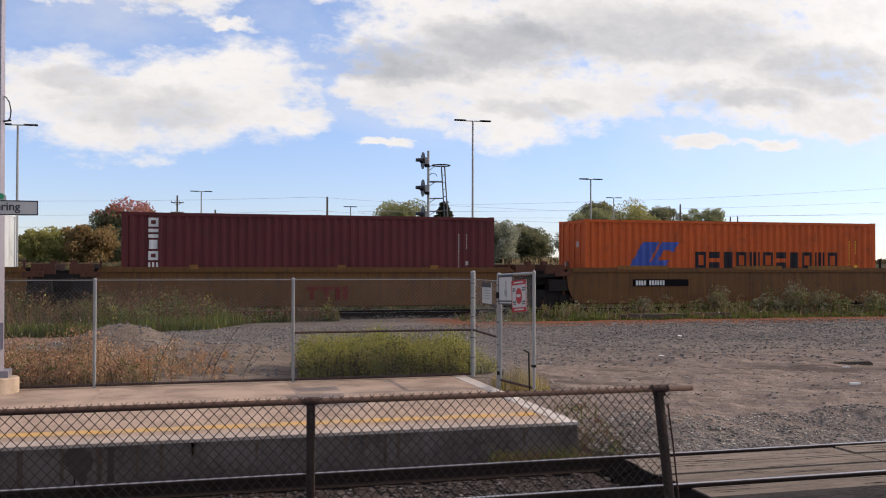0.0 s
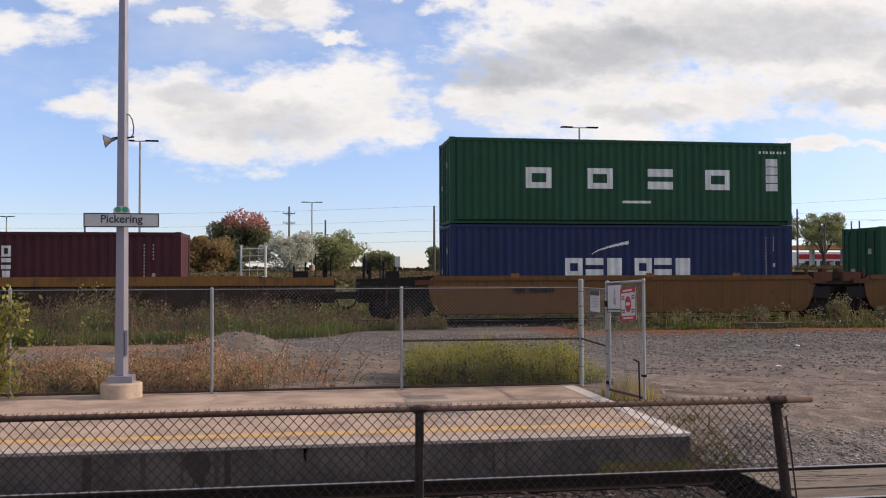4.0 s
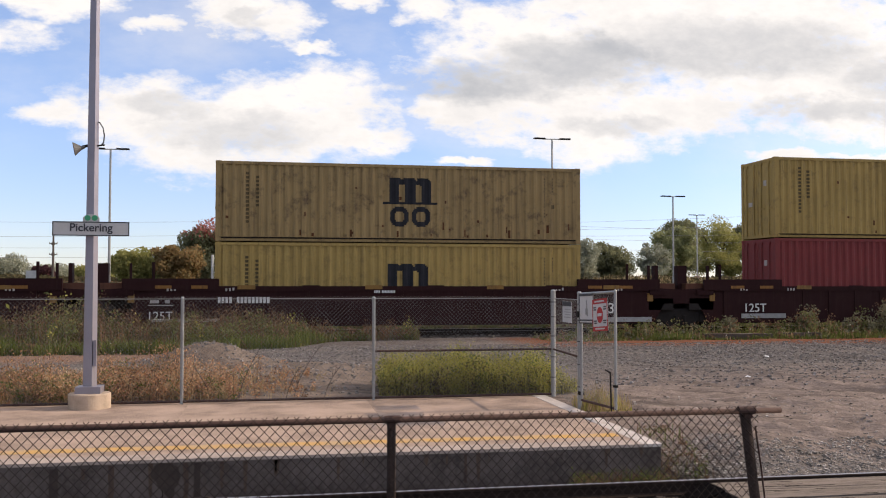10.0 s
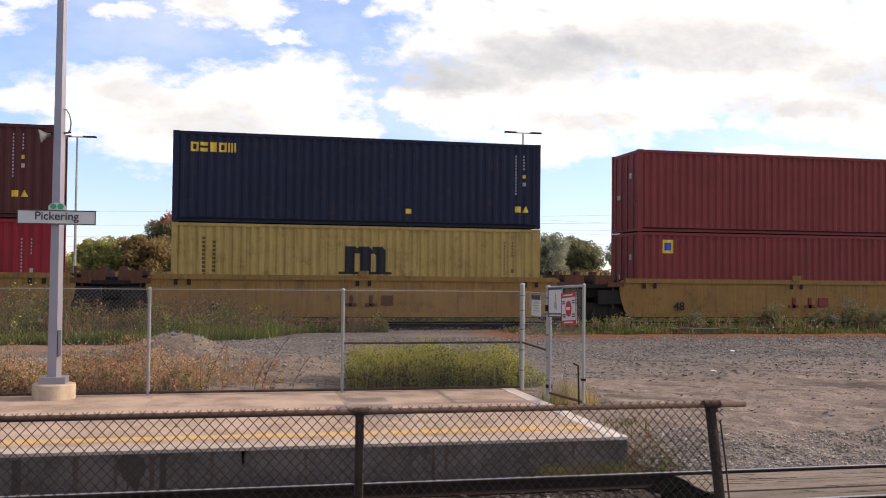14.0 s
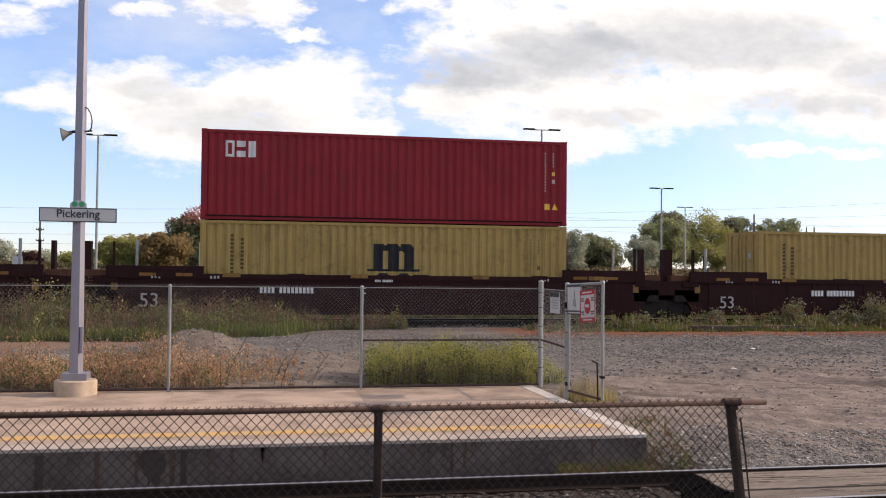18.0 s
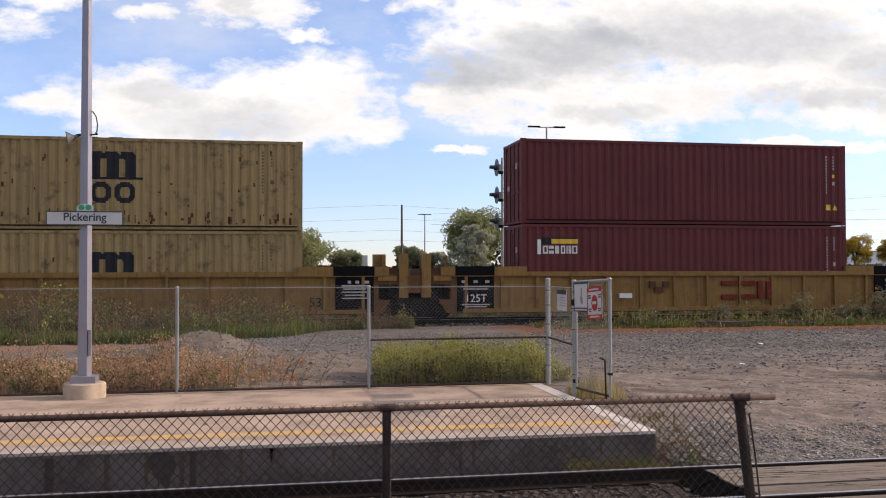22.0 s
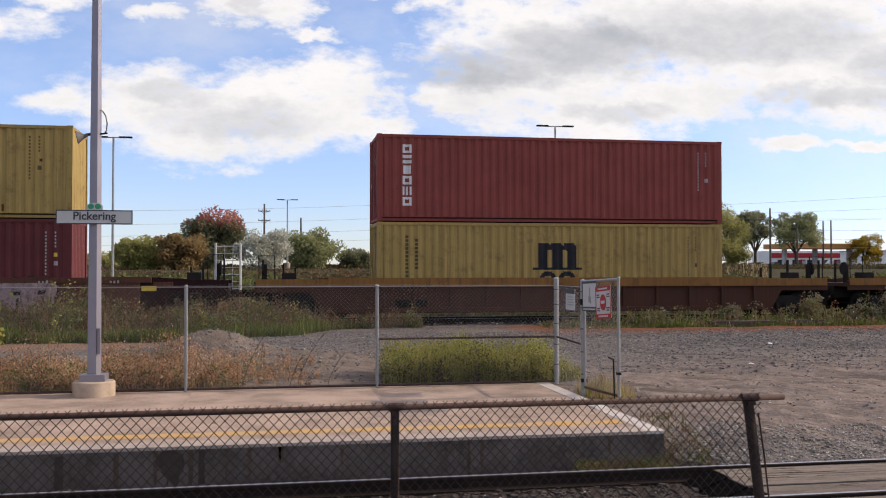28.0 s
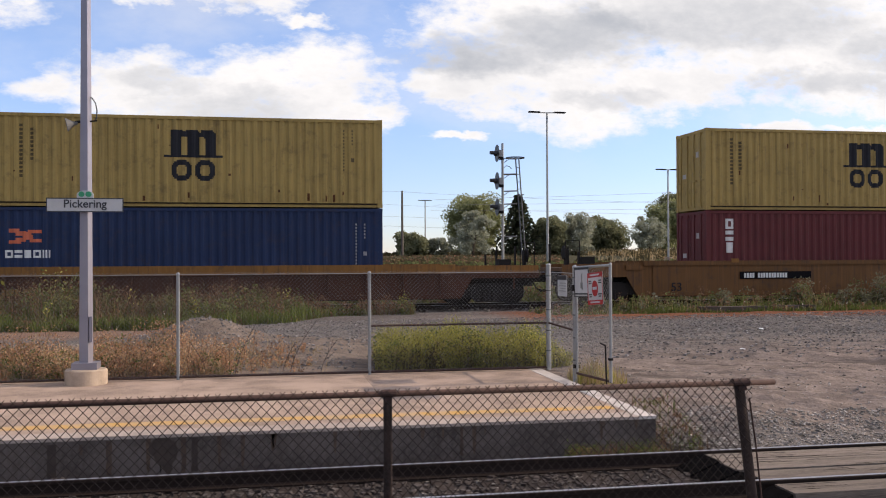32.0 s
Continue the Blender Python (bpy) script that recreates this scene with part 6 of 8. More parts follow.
stack(110.44, [(0.03, "20", CREAM, [(arch_mark(2.1, 1.35, 1.1, 0.72), MARKBLACK)], "short mustard-yellow shipping container"),
               (6.11, "20", WHITEBOX, [(row(2.05, 1.35, 6, 0.42, 0.52, 0.08), MARKBLACK), (row(2.05, 0.80, 7, 0.36, 0.36, 0.08), MARKBLACK), ([(0.75, 1.1, 0.7, 0.7)], TEAL)], "short grey-white shipping container with black blocks")],
      [(0, "40", CREAM, mustard(True, 5.2, BOX_H), "mustard-yellow shipping container with a dark emblem")])
stack(125.95, [(0, "40h", DARKRED, white_col(5) + codes(None, False, 11.3, 2.3), "dark red shipping container with a white word down its side")])
stack(141.65, [(0, "40h", NAVY, [([(0.75, 2.15, 0.42, 0.30)], MARKRED), ([(0.75, 1.98, 0.42, 0.07)], MARKWHITE), ([(10.3 + 0.16 * i, 2.35, 0.09, 0.1) for i in range(10)], MARKWHITE), ([(10.35, 1.80, 0.5, 0.16), (11.35, 1.5, 0.13, 0.18)], MARKWHITE)], "navy blue shipping container with a small red label")])
stack(163.21, [(0, "40h", BRICKRED, white_col(5) + codes(None, True, 11.2, 2.45), "brick-red shipping container with a white word down its side")],
      [(0, "40h", DARKRED, [([(0.80, 2.36, 0.48, 0.25), (0.80, 2.15, 0.11, 0.21), (1.15, 2.15, 0.13, 0.21)], MARKWHITE), ([(0.91, 2.18, 0.24, 0.16)], MARKBLACK), ([(5.45, 0.40, 0.22, 0.12)], MARKWHITE)] + codes(None, True, 11.3, 2.5), "red shipping container with a white square label")])
stack(182.77, [(0, "40", CREAM, mustard(False, 5.55, BOX_H), "mustard-yellow shipping container with a dark emblem")],
      [(0, "40", OLDCREAM, mustard(True, 5.6, BOX_H) + rust_marks(26, 24, BOX_H), "stained mustard-yellow shipping container with a dark emblem")])
stack(202.22, [(0, "40h", DARKRED, codes(None, False, 11.3, 2.5), "dark red shipping container without a name")],
      [(0, "40h", CREAM, mustard(True, 5.6) + rust_marks(21, 14), "mustard-yellow shipping container with a dark emblem")])
stack(223.83, [(0, "40h", CREAM, mustard(False, 5.5), "mustard-yellow shipping container with a dark emblem")],
      [(0, "40h", BROWNMAROON, [([(0.75, 2.32, 1.25, 0.28), (0.87, 1.98, 0.08, 0.34), (1.95, 1.98, 0.05, 0.34), (0.95, 1.98, 1.0, 0.05)], MARKWHITE), ([(0.96, 2.03, 0.98, 0.28), (0.78, 2.03, 0.08, 0.28)], MARKBLUE)] + codes(None, False, 11.3, 2.5), "maroon shipping container with a pale lighthouse label")])
stack(239.56, [(0, "40h", RED, [(row(0.75, 1.75, 3, 0.28, 0.62, 0.06), MARKWHITE)] + codes(None, False, 11.3, 2.3), "bright red shipping container with white blocks")],
      [(0, "40h", BROWNMAROON, [(column(0.70, 2.58, 4, 0.34, 0.36, 0.10), CREAM)] + codes(None, True, 11.0, 2.6), "maroon shipping container with a pale word down its side")])
stack(255.29, [(0, "40h", CREAM, mustard(False, 5.5), "mustard-yellow shipping container with a dark emblem")],
      [(0, "40h", NAVY, [(row(0.55, 2.25, 5, 0.24, 0.30, 0.05), MARKYELLOW), ([(7.5, 0.42, 0.2, 0.16)], MARKYELLOW)] + codes(None, True, 11.3, 2.5), "navy blue shipping container with a small yellow name")])
stack(271.08, [(0, "40h", DARKRED, [([(0.95, 2.53, 0.40, 0.10), (0.95, 2.15, 0.40, 0.10), (0.95, 2.25, 0.07, 0.28), (1.28, 2.25, 0.07, 0.28)], MARKYELLOW), ([(1.02, 2.25, 0.26, 0.28)], MARKBLUE)] + codes(None, True, 11.3, 2.3), "dark red shipping container with a blue and yellow label")],
      [(0, "40h", DARKRED, codes(None, True, 11.3, 2.5), "dark red shipping container without a name")])
stack(286.99, [(0, "40h", MAROON, [(column(0.45, 2.45, 4, 0.28, 0.34, 0.08), MARKWHITE)] + codes(None, False, 11.2, 2.5), "maroon shipping container with a white word down its side")],
      [(0, "40h", TEAL, [([(7.2, 0.85, 1.9, 1.25)], GREEN)] + codes(None, True, 11.2, 2.5), "faded sea-green shipping container with a darker patch")])
stack(308.68, [(0, "40h", CREAM, mustard(False, 5.55), "mustard-yellow shipping container with a dark emblem")],
      [(0, "40h", MAROON, [(row(0.55, 2.25, 5, 0.26, 0.32, 0.06), MARKYELLOW)] + codes(None, True, 11.4, 2.5), "maroon shipping container with a small yellow name")])
stack(328.3, [(0, "40h", CREAM, mustard(False, 5.55), "mustard-yellow shipping container with a dark emblem")],
      [(0, "40h", RED, cai_mark + codes(None, True, 11.4, 2.5), "bright red shipping container with white blocks")])
stack(347.70, [(0, "40h", CREAM, mustard(False, 5.7), "mustard-yellow shipping container riding alone")])
stack(369.3, [(0, "40h", NAVY, [([frame_block(0.55, 1.85, 0.62, 0.55, 0.25), [(1.2, 1.9, 0.2, 0.5), (1.0, 2.2, 0.7, 0.16), (1.5, 1.75, 0.2, 0.6)]], MARKWHITE), (row(2.05, 2.15, 6, 0.30, 0.26, 0.09), MARKWHITE)] + codes(None, True, 11.4, 2.4), "navy blue shipping container with a white sea-horse emblem")],
      [(0, "40h", RED, cai_mark + codes(None, True, 11.4, 2.5), "bright red shipping container with white blocks")])
stack(390.82, [(0, "40", OLDCREAM, mustard(False, 5.6, BOX_H) + rust_marks(8, 30, BOX_H), "stained mustard-yellow shipping container with a dark emblem")],
      [(0, "40h", OLDCREAM, mustard(True, 5.6) + rust_marks(5, 90), "scuffed mustard-yellow shipping container with a dark emblem")])
stack(410.36, [(0, "40h", MAROON, [([(0.72, 2.38, 1.28, 0.05), (0.72, 2.20, 0.34, 0.18)], MARKBLACK), ([(1.06, 2.22, 0.94, 0.16)], MARKYELLOW), ([(0.56, 1.86, 0.14, 0.50)] + row(0.76, 1.88, 6, 0.17, 0.27, 0.04), MARKWHITE)] + codes(None, False, 11.4, 2.5), "maroon shipping container with a black, yellow and white label")],
      [(0, "40h", MAROON, codes(None, True, 11.4, 2.5), "maroon shipping container without a name")])
stack(429.76, [(0, "40h", BRICKRED, white_col(5, 0.75) + codes(None, False, 11.4, 2.4), "brick-red shipping container with a white word down its side")],
      [(0, "40h", DARKRED, [(arch_mark(5.55, BOX_HI - 1.42, 1.35, 0.80), CREAM), (ring_pair(5.6, BOX_HI - 2.20, 1.25, 0.62), CREAM), (bars(0.8, 2.5, 12, 0.10, 0.1, 0.035), MARKWHITE)] + codes(None, True, 11.4, 2.5), "dark red shipping container with a pale emblem")])
stack(453.12, [(0, "40h", CREAM, mustard(False, 5.7), "mustard-yellow shipping container with a dark emblem")],
      [(0, "40h", RED, cai_mark + codes(None, True, 11.4, 2.5), "bright red shipping container with white blocks")])
stack(472.60, [(0, "40h", CREAM, mustard(False, 5.5) + [([(10.0, 0.95, 1.0, 1.85)], WHITEBOX), ([(1.5, 1.12, 1.6, 0.3)], WHITEBOX)], "mustard-yellow shipping container with grey repair patches")],
      [(0, "40h", CREAM, mustard(True, 5.4) + rust_marks(22, 14), "mustard-yellow shipping container with a dark emblem")])
stack(492.11, [(0, "40h", MAROON, [(row(0.9, 2.2, 5, 0.26, 0.32, 0.06), MARKYELLOW)] + codes(None, True, 11.4, 2.5), "maroon shipping container with a small yellow name")],
      [(0, "40h", CREAM, mustard(True, 5.6) + rust_marks(23, 14), "mustard-yellow shipping container with a dark emblem")])
stack(513.82, [(0, "40h", CREAM, mustard(False, 5.5), "mustard-yellow shipping container with a dark emblem")],
      [(0, "40h", BRICKRED, white_col(6, 0.85, 2.55) + codes(None, False, 11.3, 2.5), "brick-red shipping container with a white word down its side")])
stack(535.60, [(0, "40h", MAROON, [(column(0.65, 2.45, 4, 0.32, 0.34, 0.09), CREAM)] + codes(None, True, 11.2, 2.5), "maroon shipping container with a pale word down its side")],
      [(0, "40h", RED, cai_mark + codes(None, True, 11.4, 2.5) + [([(7.2, 0.42, 0.22, 0.12)], MARKWHITE)], "bright red shipping container with white blocks")])
stack(555.10, [(0, "40h", MAROON, tex_col(0.65) + codes(None, False, 11.4, 2.5), "maroon shipping container with a short white word")],
      [(0, "40h", MAROON, tex_col(0.65) + codes(None, False, 11.4, 2.5) + [([(11.1, 1.75, 0.3, 0.28)], MARKYELLOW)], "maroon shipping container with a short white word")])
stack(574.64, [(0, "40h", FADEDBLUE, [([[(0.65, 2.1, 0.3, 0.12), (0.85, 2.0, 0.3, 0.14), (1.05, 1.88, 0.3, 0.14), (1.25, 1.8, 0.35, 0.10), (1.2, 2.08, 0.4, 0.10), (0.65, 1.76, 0.35, 0.10), (1.05, 2.0, 0.25, 0.12), (0.85, 1.82, 0.3, 0.12)]], MARKORANGE), (row(0.55, 1.32, 5, 0.22, 0.24, 0.05), MARKWHITE)] + codes(None, False, 11.3, 2.4), "blue shipping container with an orange crossed emblem")],
      [(0, "40h", CREAM, mustard(True, 5.45) + rust_marks(24, 14), "mustard-yellow shipping container with a dark emblem")])
stack(598.29, [(0, "40h", MAROON, tex_col(0.75), "maroon shipping container with a short white word")],
      [(0, "40h", CREAM, mustard(True, 5.6) + rust_marks(25, 14), "mustard-yellow shipping container with a dark emblem")])

# ---- plants ----
def leaf_quads(centres, size, rng, flat=0.0):
    """Small folded leaves at the given centres, as vertices and faces."""
    n = len(centres)
    d = rng.normal(size=(n, 3))
    d /= np.linalg.norm(d, axis=1)[:, None]
    e = rng.normal(size=(n, 3))
    e -= (e * d).sum(1)[:, None] * d
    e /= np.linalg.norm(e, axis=1)[:, None]
    s = size * rng.uniform(0.6, 1.4, (n, 1))
    v = np.stack([centres - d * s, centres + e * s * 0.55, centres + d * s, centres - e * s * 0.55], 1).reshape(-1, 3)
    f = (np.arange(n)[:, None] * 4 + np.arange(4)[None]).tolist()
    return v.tolist(), f


def make_tree(x, y, height, width, mat, seed, label, leaves=2600, leaf=0.17, trunk=0.30, airy=0.0, cap=None, bare=0.06):
    """Tapered trunk, forking limbs and a crown of leaf clumps with gaps."""
    rng = np.random.default_rng(seed)
    leaves, leaf = int(leaves * 5.2), leaf * 0.86
    z0 = ground_z(x, y) - 0.1
    tree = thing("tree", label, "tree", (x, y, z0), group="trees behind the railway")
    height = height - z0
    fork = height * trunk
    s = Solid().tube((0, 0, 0), (0.06, 0, fork), 0.030 * height, 8, 0.022 * height)
    tips = []
    for i in range(7):
        a = i * 2.4 + rng.uniform(0, 0.6)
        r = width * rng.uniform(0.35, 0.8)
        tip = (r * math.cos(a), r * math.sin(a), height * rng.uniform(0.6, 0.9))
        mid = (r * 0.45 * math.cos(a), r * 0.45 * math.sin(a), fork + (tip[2] - fork) * 0.55)
        s.tube((0.06, 0, fork * 0.92), mid, 0.014 * height, 6, 0.009 * height)
        s.tube(mid, tip, 0.009 * height, 5, 0.003 * height)
        tips += [mid, tip]
    part("trunk", s, BARK, tree)
    # clumps sit around the limb ends and fill an uneven dome
    clumps = 46
    mids, sizes = [], []
    for i in range(clumps):
        a, b = rng.uniform(0, 6.28), rng.uniform(-1, 1)
        k = rng.uniform(0.35, 1.0) ** 0.6
        h = bare + (1 - bare) * (0.5 + 0.5 * b * k)
        wid = width * math.sqrt(max(0.06, 1 - (abs(h - 0.52) / 0.56) ** 2.2)) * rng.uniform(0.7, 1.02)
        rr = wid * math.sqrt(rng.uniform(0.05, 1))
        mids.append((rr * math.cos(a), rr * math.sin(a), min(h, 0.97) * height))
        sizes.append(width * rng.uniform(0.24, 0.50) * (1 - 0.3 * airy))
    mids, sizes = np.array(mids), np.array(sizes)
    pick = rng.integers(0, clumps, leaves)
    off = rng.normal(size=(leaves, 3))
    off /= np.linalg.norm(off, axis=1)[:, None]
    off *= (rng.uniform(0, 1, (leaves, 1)) ** 0.45) * sizes[pick][:, None] * np.array([1, 1, 0.8])
    c = mids[pick] + off
    c[:, 2] = np.maximum(c[:, 2], bare * height * 0.6)
    if cap is not None:
        hot = c[:, 2] + 0.12 * c[:, 0] + rng.normal(0, 0.45, leaves) > height * 0.80
        v, f = leaf_quads(c[hot], leaf, rng)
        so = Solid()
        so.v, so.f = v, f
        part("crown_top", so, cap, tree, "red autumn leaves")
        c = c[~hot]
    v, f = leaf_quads(c, leaf, rng)
    so = Solid()
    so.v, so.f = v, f
    part("crown", so, mat, tree)
    return tree


def make_spruce(x, y, height, width, seed):
    rng = np.random.default_rng(seed)
    z0 = ground_z(x, y) - 0.1
    tree = thing("spruce", "dark spruce with browned lower branches", "tree", (x, y, z0), group="trees behind the railway")
    height -= z0
    part("trunk", Solid().tube((0, 0, 0), (0, 0, height * 0.97), 0.14, 8, 0.02), BARK, tree)
    pts = []
    for i in range(17):
        h = 0.10 + 0.89 * i / 17
        r = width * (1 - h) ** 0.85 + 0.08
        for k in range(10):
            a = k * 0.628 + i * 1.9 + rng.uniform(-0.2, 0.2)
            q = r * rng.uniform(0.75, 1.1)
            for t in np.linspace(0.1, 1, 16):
                pts.append((q * t * math.cos(a) + rng.normal(0, 0.06), q * t * math.sin(a) + rng.normal(0, 0.06), height * h - 0.35 * t * t * r * 0.6 + rng.normal(0, 0.08)))
    v, f = leaf_quads(np.array(pts), 0.26, rng)
    so = Solid()
    so.v, so.f = v, f
    part("needles", so, NEEDLES, tree)


# heading as a slope, distance, top, half width
FAR = 1.55


def tree_at(x, y, z, w, mat, seed, label, **kw):
    """Moves a tree along its line of sight to its true distance, so that it is as tall as such trees are."""
    make_tree(x * FAR, y * FAR, EYE + (z - EYE) * FAR, w * FAR, mat, seed, label, **kw)


# the silvery leaves of these farthest trees put distance haze into their colour
tree_at(-23.8, 90, 4.3, 2.4, LEAFSILVER, 11, "hazy grey-green tree far behind the railway")
tree_at(-27.8, 92, 4.8, 2.8, LEAFSILVER, 12, "hazy grey-green tree far behind the railway")
tree_at(-25.4, 84, 3.4, 1.0, LEAFBURGUNDY, 37, "dark burgundy tree far behind the railway", trunk=0.2, bare=0.03, leaves=1800)
tree_at(-19.4, 86, 3.45, 0.9, LEAFBURGUNDY, 38, "dark burgundy tree far behind the railway", trunk=0.2, bare=0.03, leaves=1600)
tree_at(-20.0, 92, 3.3, 2.0, LEAFSILVER, 13, "low green tree far behind the railway")
tree_at(-15.5, 88, 3.3, 2.0, LEAFOLIVE, 14, "low olive tree far behind the railway")
tree_at(-8.2, 60, 3.85, 1.5, LEAFOLIVE, 15, "olive and orange shrubby tree behind the railway", trunk=0.2, bare=0.02)
tree_at(-5.7, 60, 4.2, 1.6, LEAFORANGE, 16, "orange-brown autumn tree behind the railway", trunk=0.2, bare=0.02)
tree_at(-4.0, 66, 6.1, 2.1, LEAFDARK, 17, "green maple whose top has turned red", cap=LEAFRED, bare=0.08, leaves=3600)
tree_at(-0.6, 62, 4.6, 2.1, LEAFPALE, 18, "silvery pale-leaved tree behind the railway", airy=1.0, leaves=2200, leaf=0.13, bare=0.02, trunk=0.25)
tree_at(2.7, 70, 4.7, 2.0, LEAFGREEN, 19, "rounded green tree behind the railway", bare=0.05)
tree_at(6.2, 72, 3.5, 1.3, LEAFDARK, 20, "low dark green shrub behind the railway", bare=0.02, trunk=0.2)
tree_at(10.7, 70, 3.75, 1.35, LEAFDARK, 21, "low dark green shrub behind the railway", bare=0.02, trunk=0.2)
tree_at(12.9, 70, 3.6, 1.1, LEAFSILVER, 22, "pale bare shrub behind the railway", bare=0.02, airy=1.0, leaves=1400, leaf=0.12)
tree_at(16.6, 75, 7.35, 2.3, LEAFGREEN, 23, "tall full green tree beside the signal", leaves=4200, bare=0.06)
tree_at(14.6, 66, 5.3, 1.6, LEAFSILVER, 24, "silvery pale-leaved tree behind the railway", airy=1.0, leaves=2000, leaf=0.13, bare=0.02, trunk=0.2)
make_spruce(19.1 * FAR, 70 * FAR, EYE + 4.9 * FAR, 2.4 * FAR, 25)
tree_at(21.6, 70, 4.9, 1.5, LEAFDARK, 26, "dark green tree behind the railway", bare=0.02, leaves=3000)
tree_at(24.1, 71, 5.25, 1.9, LEAFSILVER, 27, "silvery pale-leaved tree behind the railway", airy=0.8, leaves=3200, leaf=0.13, bare=0.02)
tree_at(27.6, 74, 5.0, 1.7, LEAFDARK, 28, "dark green bushy tree behind the railway", bare=0.02, leaves=3000)
tree_at(29.8, 70, 5.4, 1.5, LEAFSILVER, 29, "thin grey-green tree behind the railway", airy=1.0, leaves=1500, leaf=0.13, bare=0.05)
tree_at(33.6, 75, 7.0, 2.0, LEAFGREEN, 30, "tall green tree behind the railway", bare=0.08, leaves=3000)
tree_at(36.6, 80, 7.8, 2.0, LEAFDARK, 31, "tall dark green tree behind the railway", bare=0.15)
tree_at(42.6, 85, 8.3, 2.9, LEAFOLIVE, 32, "tall yellow-green tree behind the railway", leaves=4200, bare=0.10)
tree_at(49.0, 90, 8.4, 2.3, LEAFDARK, 33, "tall dark open tree behind the railway", airy=0.8, leaves=2400, bare=0.36)
tree_at(50.6, 85, 7.5, 2.6, LEAFGREEN, 34, "tall airy green tree behind the railway", airy=0.9, leaves=2600, bare=0.44)
tree_at(68.4, 100, 6.5, 2.0, LEAFYELLOW, 35, "bright yellow autumn tree behind the railway", airy=0.7, leaves=1600, bare=0.2)
tree_at(73.5, 100, 6.0, 1.8, LEAFYELLOW, 36, "yellow autumn tree behind the railway", airy=0.7, leaves=1400, bare=0.2)


def make_hedge():
    """Low far scrub that closes the foot of the trees."""
    rng = np.random.default_rng(71)
    c = []
    for i in range(15000):
        x, y = rng.uniform(-60, 130), rng.uniform(108, 124)
        h = 0.25 + 0.75 * (0.5 + 0.5 * noise.noise((x * 0.12, 3.3, 0))) ** 1.5 + 0.3 * noise.noise((x * 0.5, 9.0, 0))
        c.append((x, y, ground_z(x, y) + max(0.2, h) * rng.random()))
    v, f = leaf_quads(np.array(c), 0.26, rng)
    so = Solid()
    so.v, so.f = v, f
    tagged(part("far_scrub", so, WEEDDARK), "low dull green scrub at the foot of the trees", "scrub", kind="stuff")


make_hedge()


def lineside_scrub():
    """Rank scrub on the bank behind the freight line."""
    rng = np.random.default_rng(72)
    for name, label, mat, n in (("lineside_scrub", "dark green scrub on the bank behind the freight line", WEEDDEEP, 15000), ("lineside_dry_scrub", "brown dry scrub on the bank behind the freight line", WEEDDARK, 8000)):
        c = []
        for i in range(n):
            x, y = rng.uniform(-34, 46), rng.uniform(55, 63)
            h = 0.75 + 0.6 * noise.noise((x * 0.18, y * 0.2, 5)) + 0.3 * noise.noise((x * 0.7, 2.0, 0))
            c.append((x, y, ground_z(x, y) + h * rng.random() ** 0.7))
        so = Solid()
        so.v, so.f = leaf_quads(np.array(c), 0.17, rng)
        tagged(part(name, so, mat), label, "scrub", kind="stuff")


lineside_scrub()


def field_scrub():
    """Rank growth between the freight line and the far trees."""
    rng = np.random.default_rng(73)
    for name, label, mat, n in (("field_scrub", "dull green scrub on the waste ground behind the railway", WEEDDARK, 16000), ("field_brown_scrub", "brown withered scrub on the waste ground behind the railway", WEEDBROWN, 6000)):
        c = []
        for i in range(n):
            y = rng.uniform(66, 100)
            x = rng.uniform(-0.44, 0.33) * y
            h = 0.55 + 0.5 * noise.noise((x * 0.15, y * 0.12, 7)) + 0.3 * noise.noise((x * 0.6, 6.0, 0))
            z = ground_z(x, y)
            c.append((x, y, z + (1.65 - z) * max(0.15, h) * rng.random() ** 0.6))
        so = Solid()
        so.v, so.f = leaf_quads(np.array(c), 0.24, rng)
        tagged(part(name, so, mat), label, "scrub", kind="stuff")


field_scrub()


def blades(name, label, mat, n, place, lo, hi, width, seed, lean=0.35, category="grass"):
    """Standing blades and stalks, each bent once, in one mesh."""
    rng = np.random.default_rng(seed)
    v, f = [], []
    for i in range(n):
        x, y, k = place(rng)
        z = ground_z(x, y) - 0.02
        h = (lo + (hi - lo) * rng.random() ** 1.3) * k
        a = rng.uniform(0, 6.28)
        dx, dy = math.cos(a) * lean * h * rng.random(), math.sin(a) * lean * h * rng.random()
        b = rng.uniform(0, 3.14)
        wx, wy = math.cos(b) * width, math.sin(b) * width
        j = len(v)
        v += [(x - wx, y - wy, z), (x + wx, y + wy, z), (x + dx * 0.35 + wx * 0.8, y + dy * 0.35 + wy * 0.8, z + h * 0.6), (x + dx * 0.35 - wx * 0.8, y + dy * 0.35 - wy * 0.8, z + h * 0.6), (x + dx, y + dy, z + h)]
        f += [(j, j + 1, j + 2, j + 3), (j + 3, j + 2, j + 4)]
    so = Solid()
    so.v, so.f = v, f
    return tagged(part(name, so, mat), label, category, kind="stuff")


def leafy(name, label, mat, n, place, lo, hi, leaf, seed, category="weeds"):
    """Leaves or seed heads along many stalks, in one mesh."""
    rng = np.random.default_rng(seed)
    c = []
    for i in range(n):
        x, y, k = place(rng)
        z = ground_z(x, y)
        top = (lo + (hi - lo) * rng.random()) * k
        c.append((x, y, z + top))
    v, f = leaf_quads(np.array(c), leaf, rng)
    so = Solid()
    so.v, so.f = v, f
    return tagged(part(name, so, mat), label, category, kind="stuff")


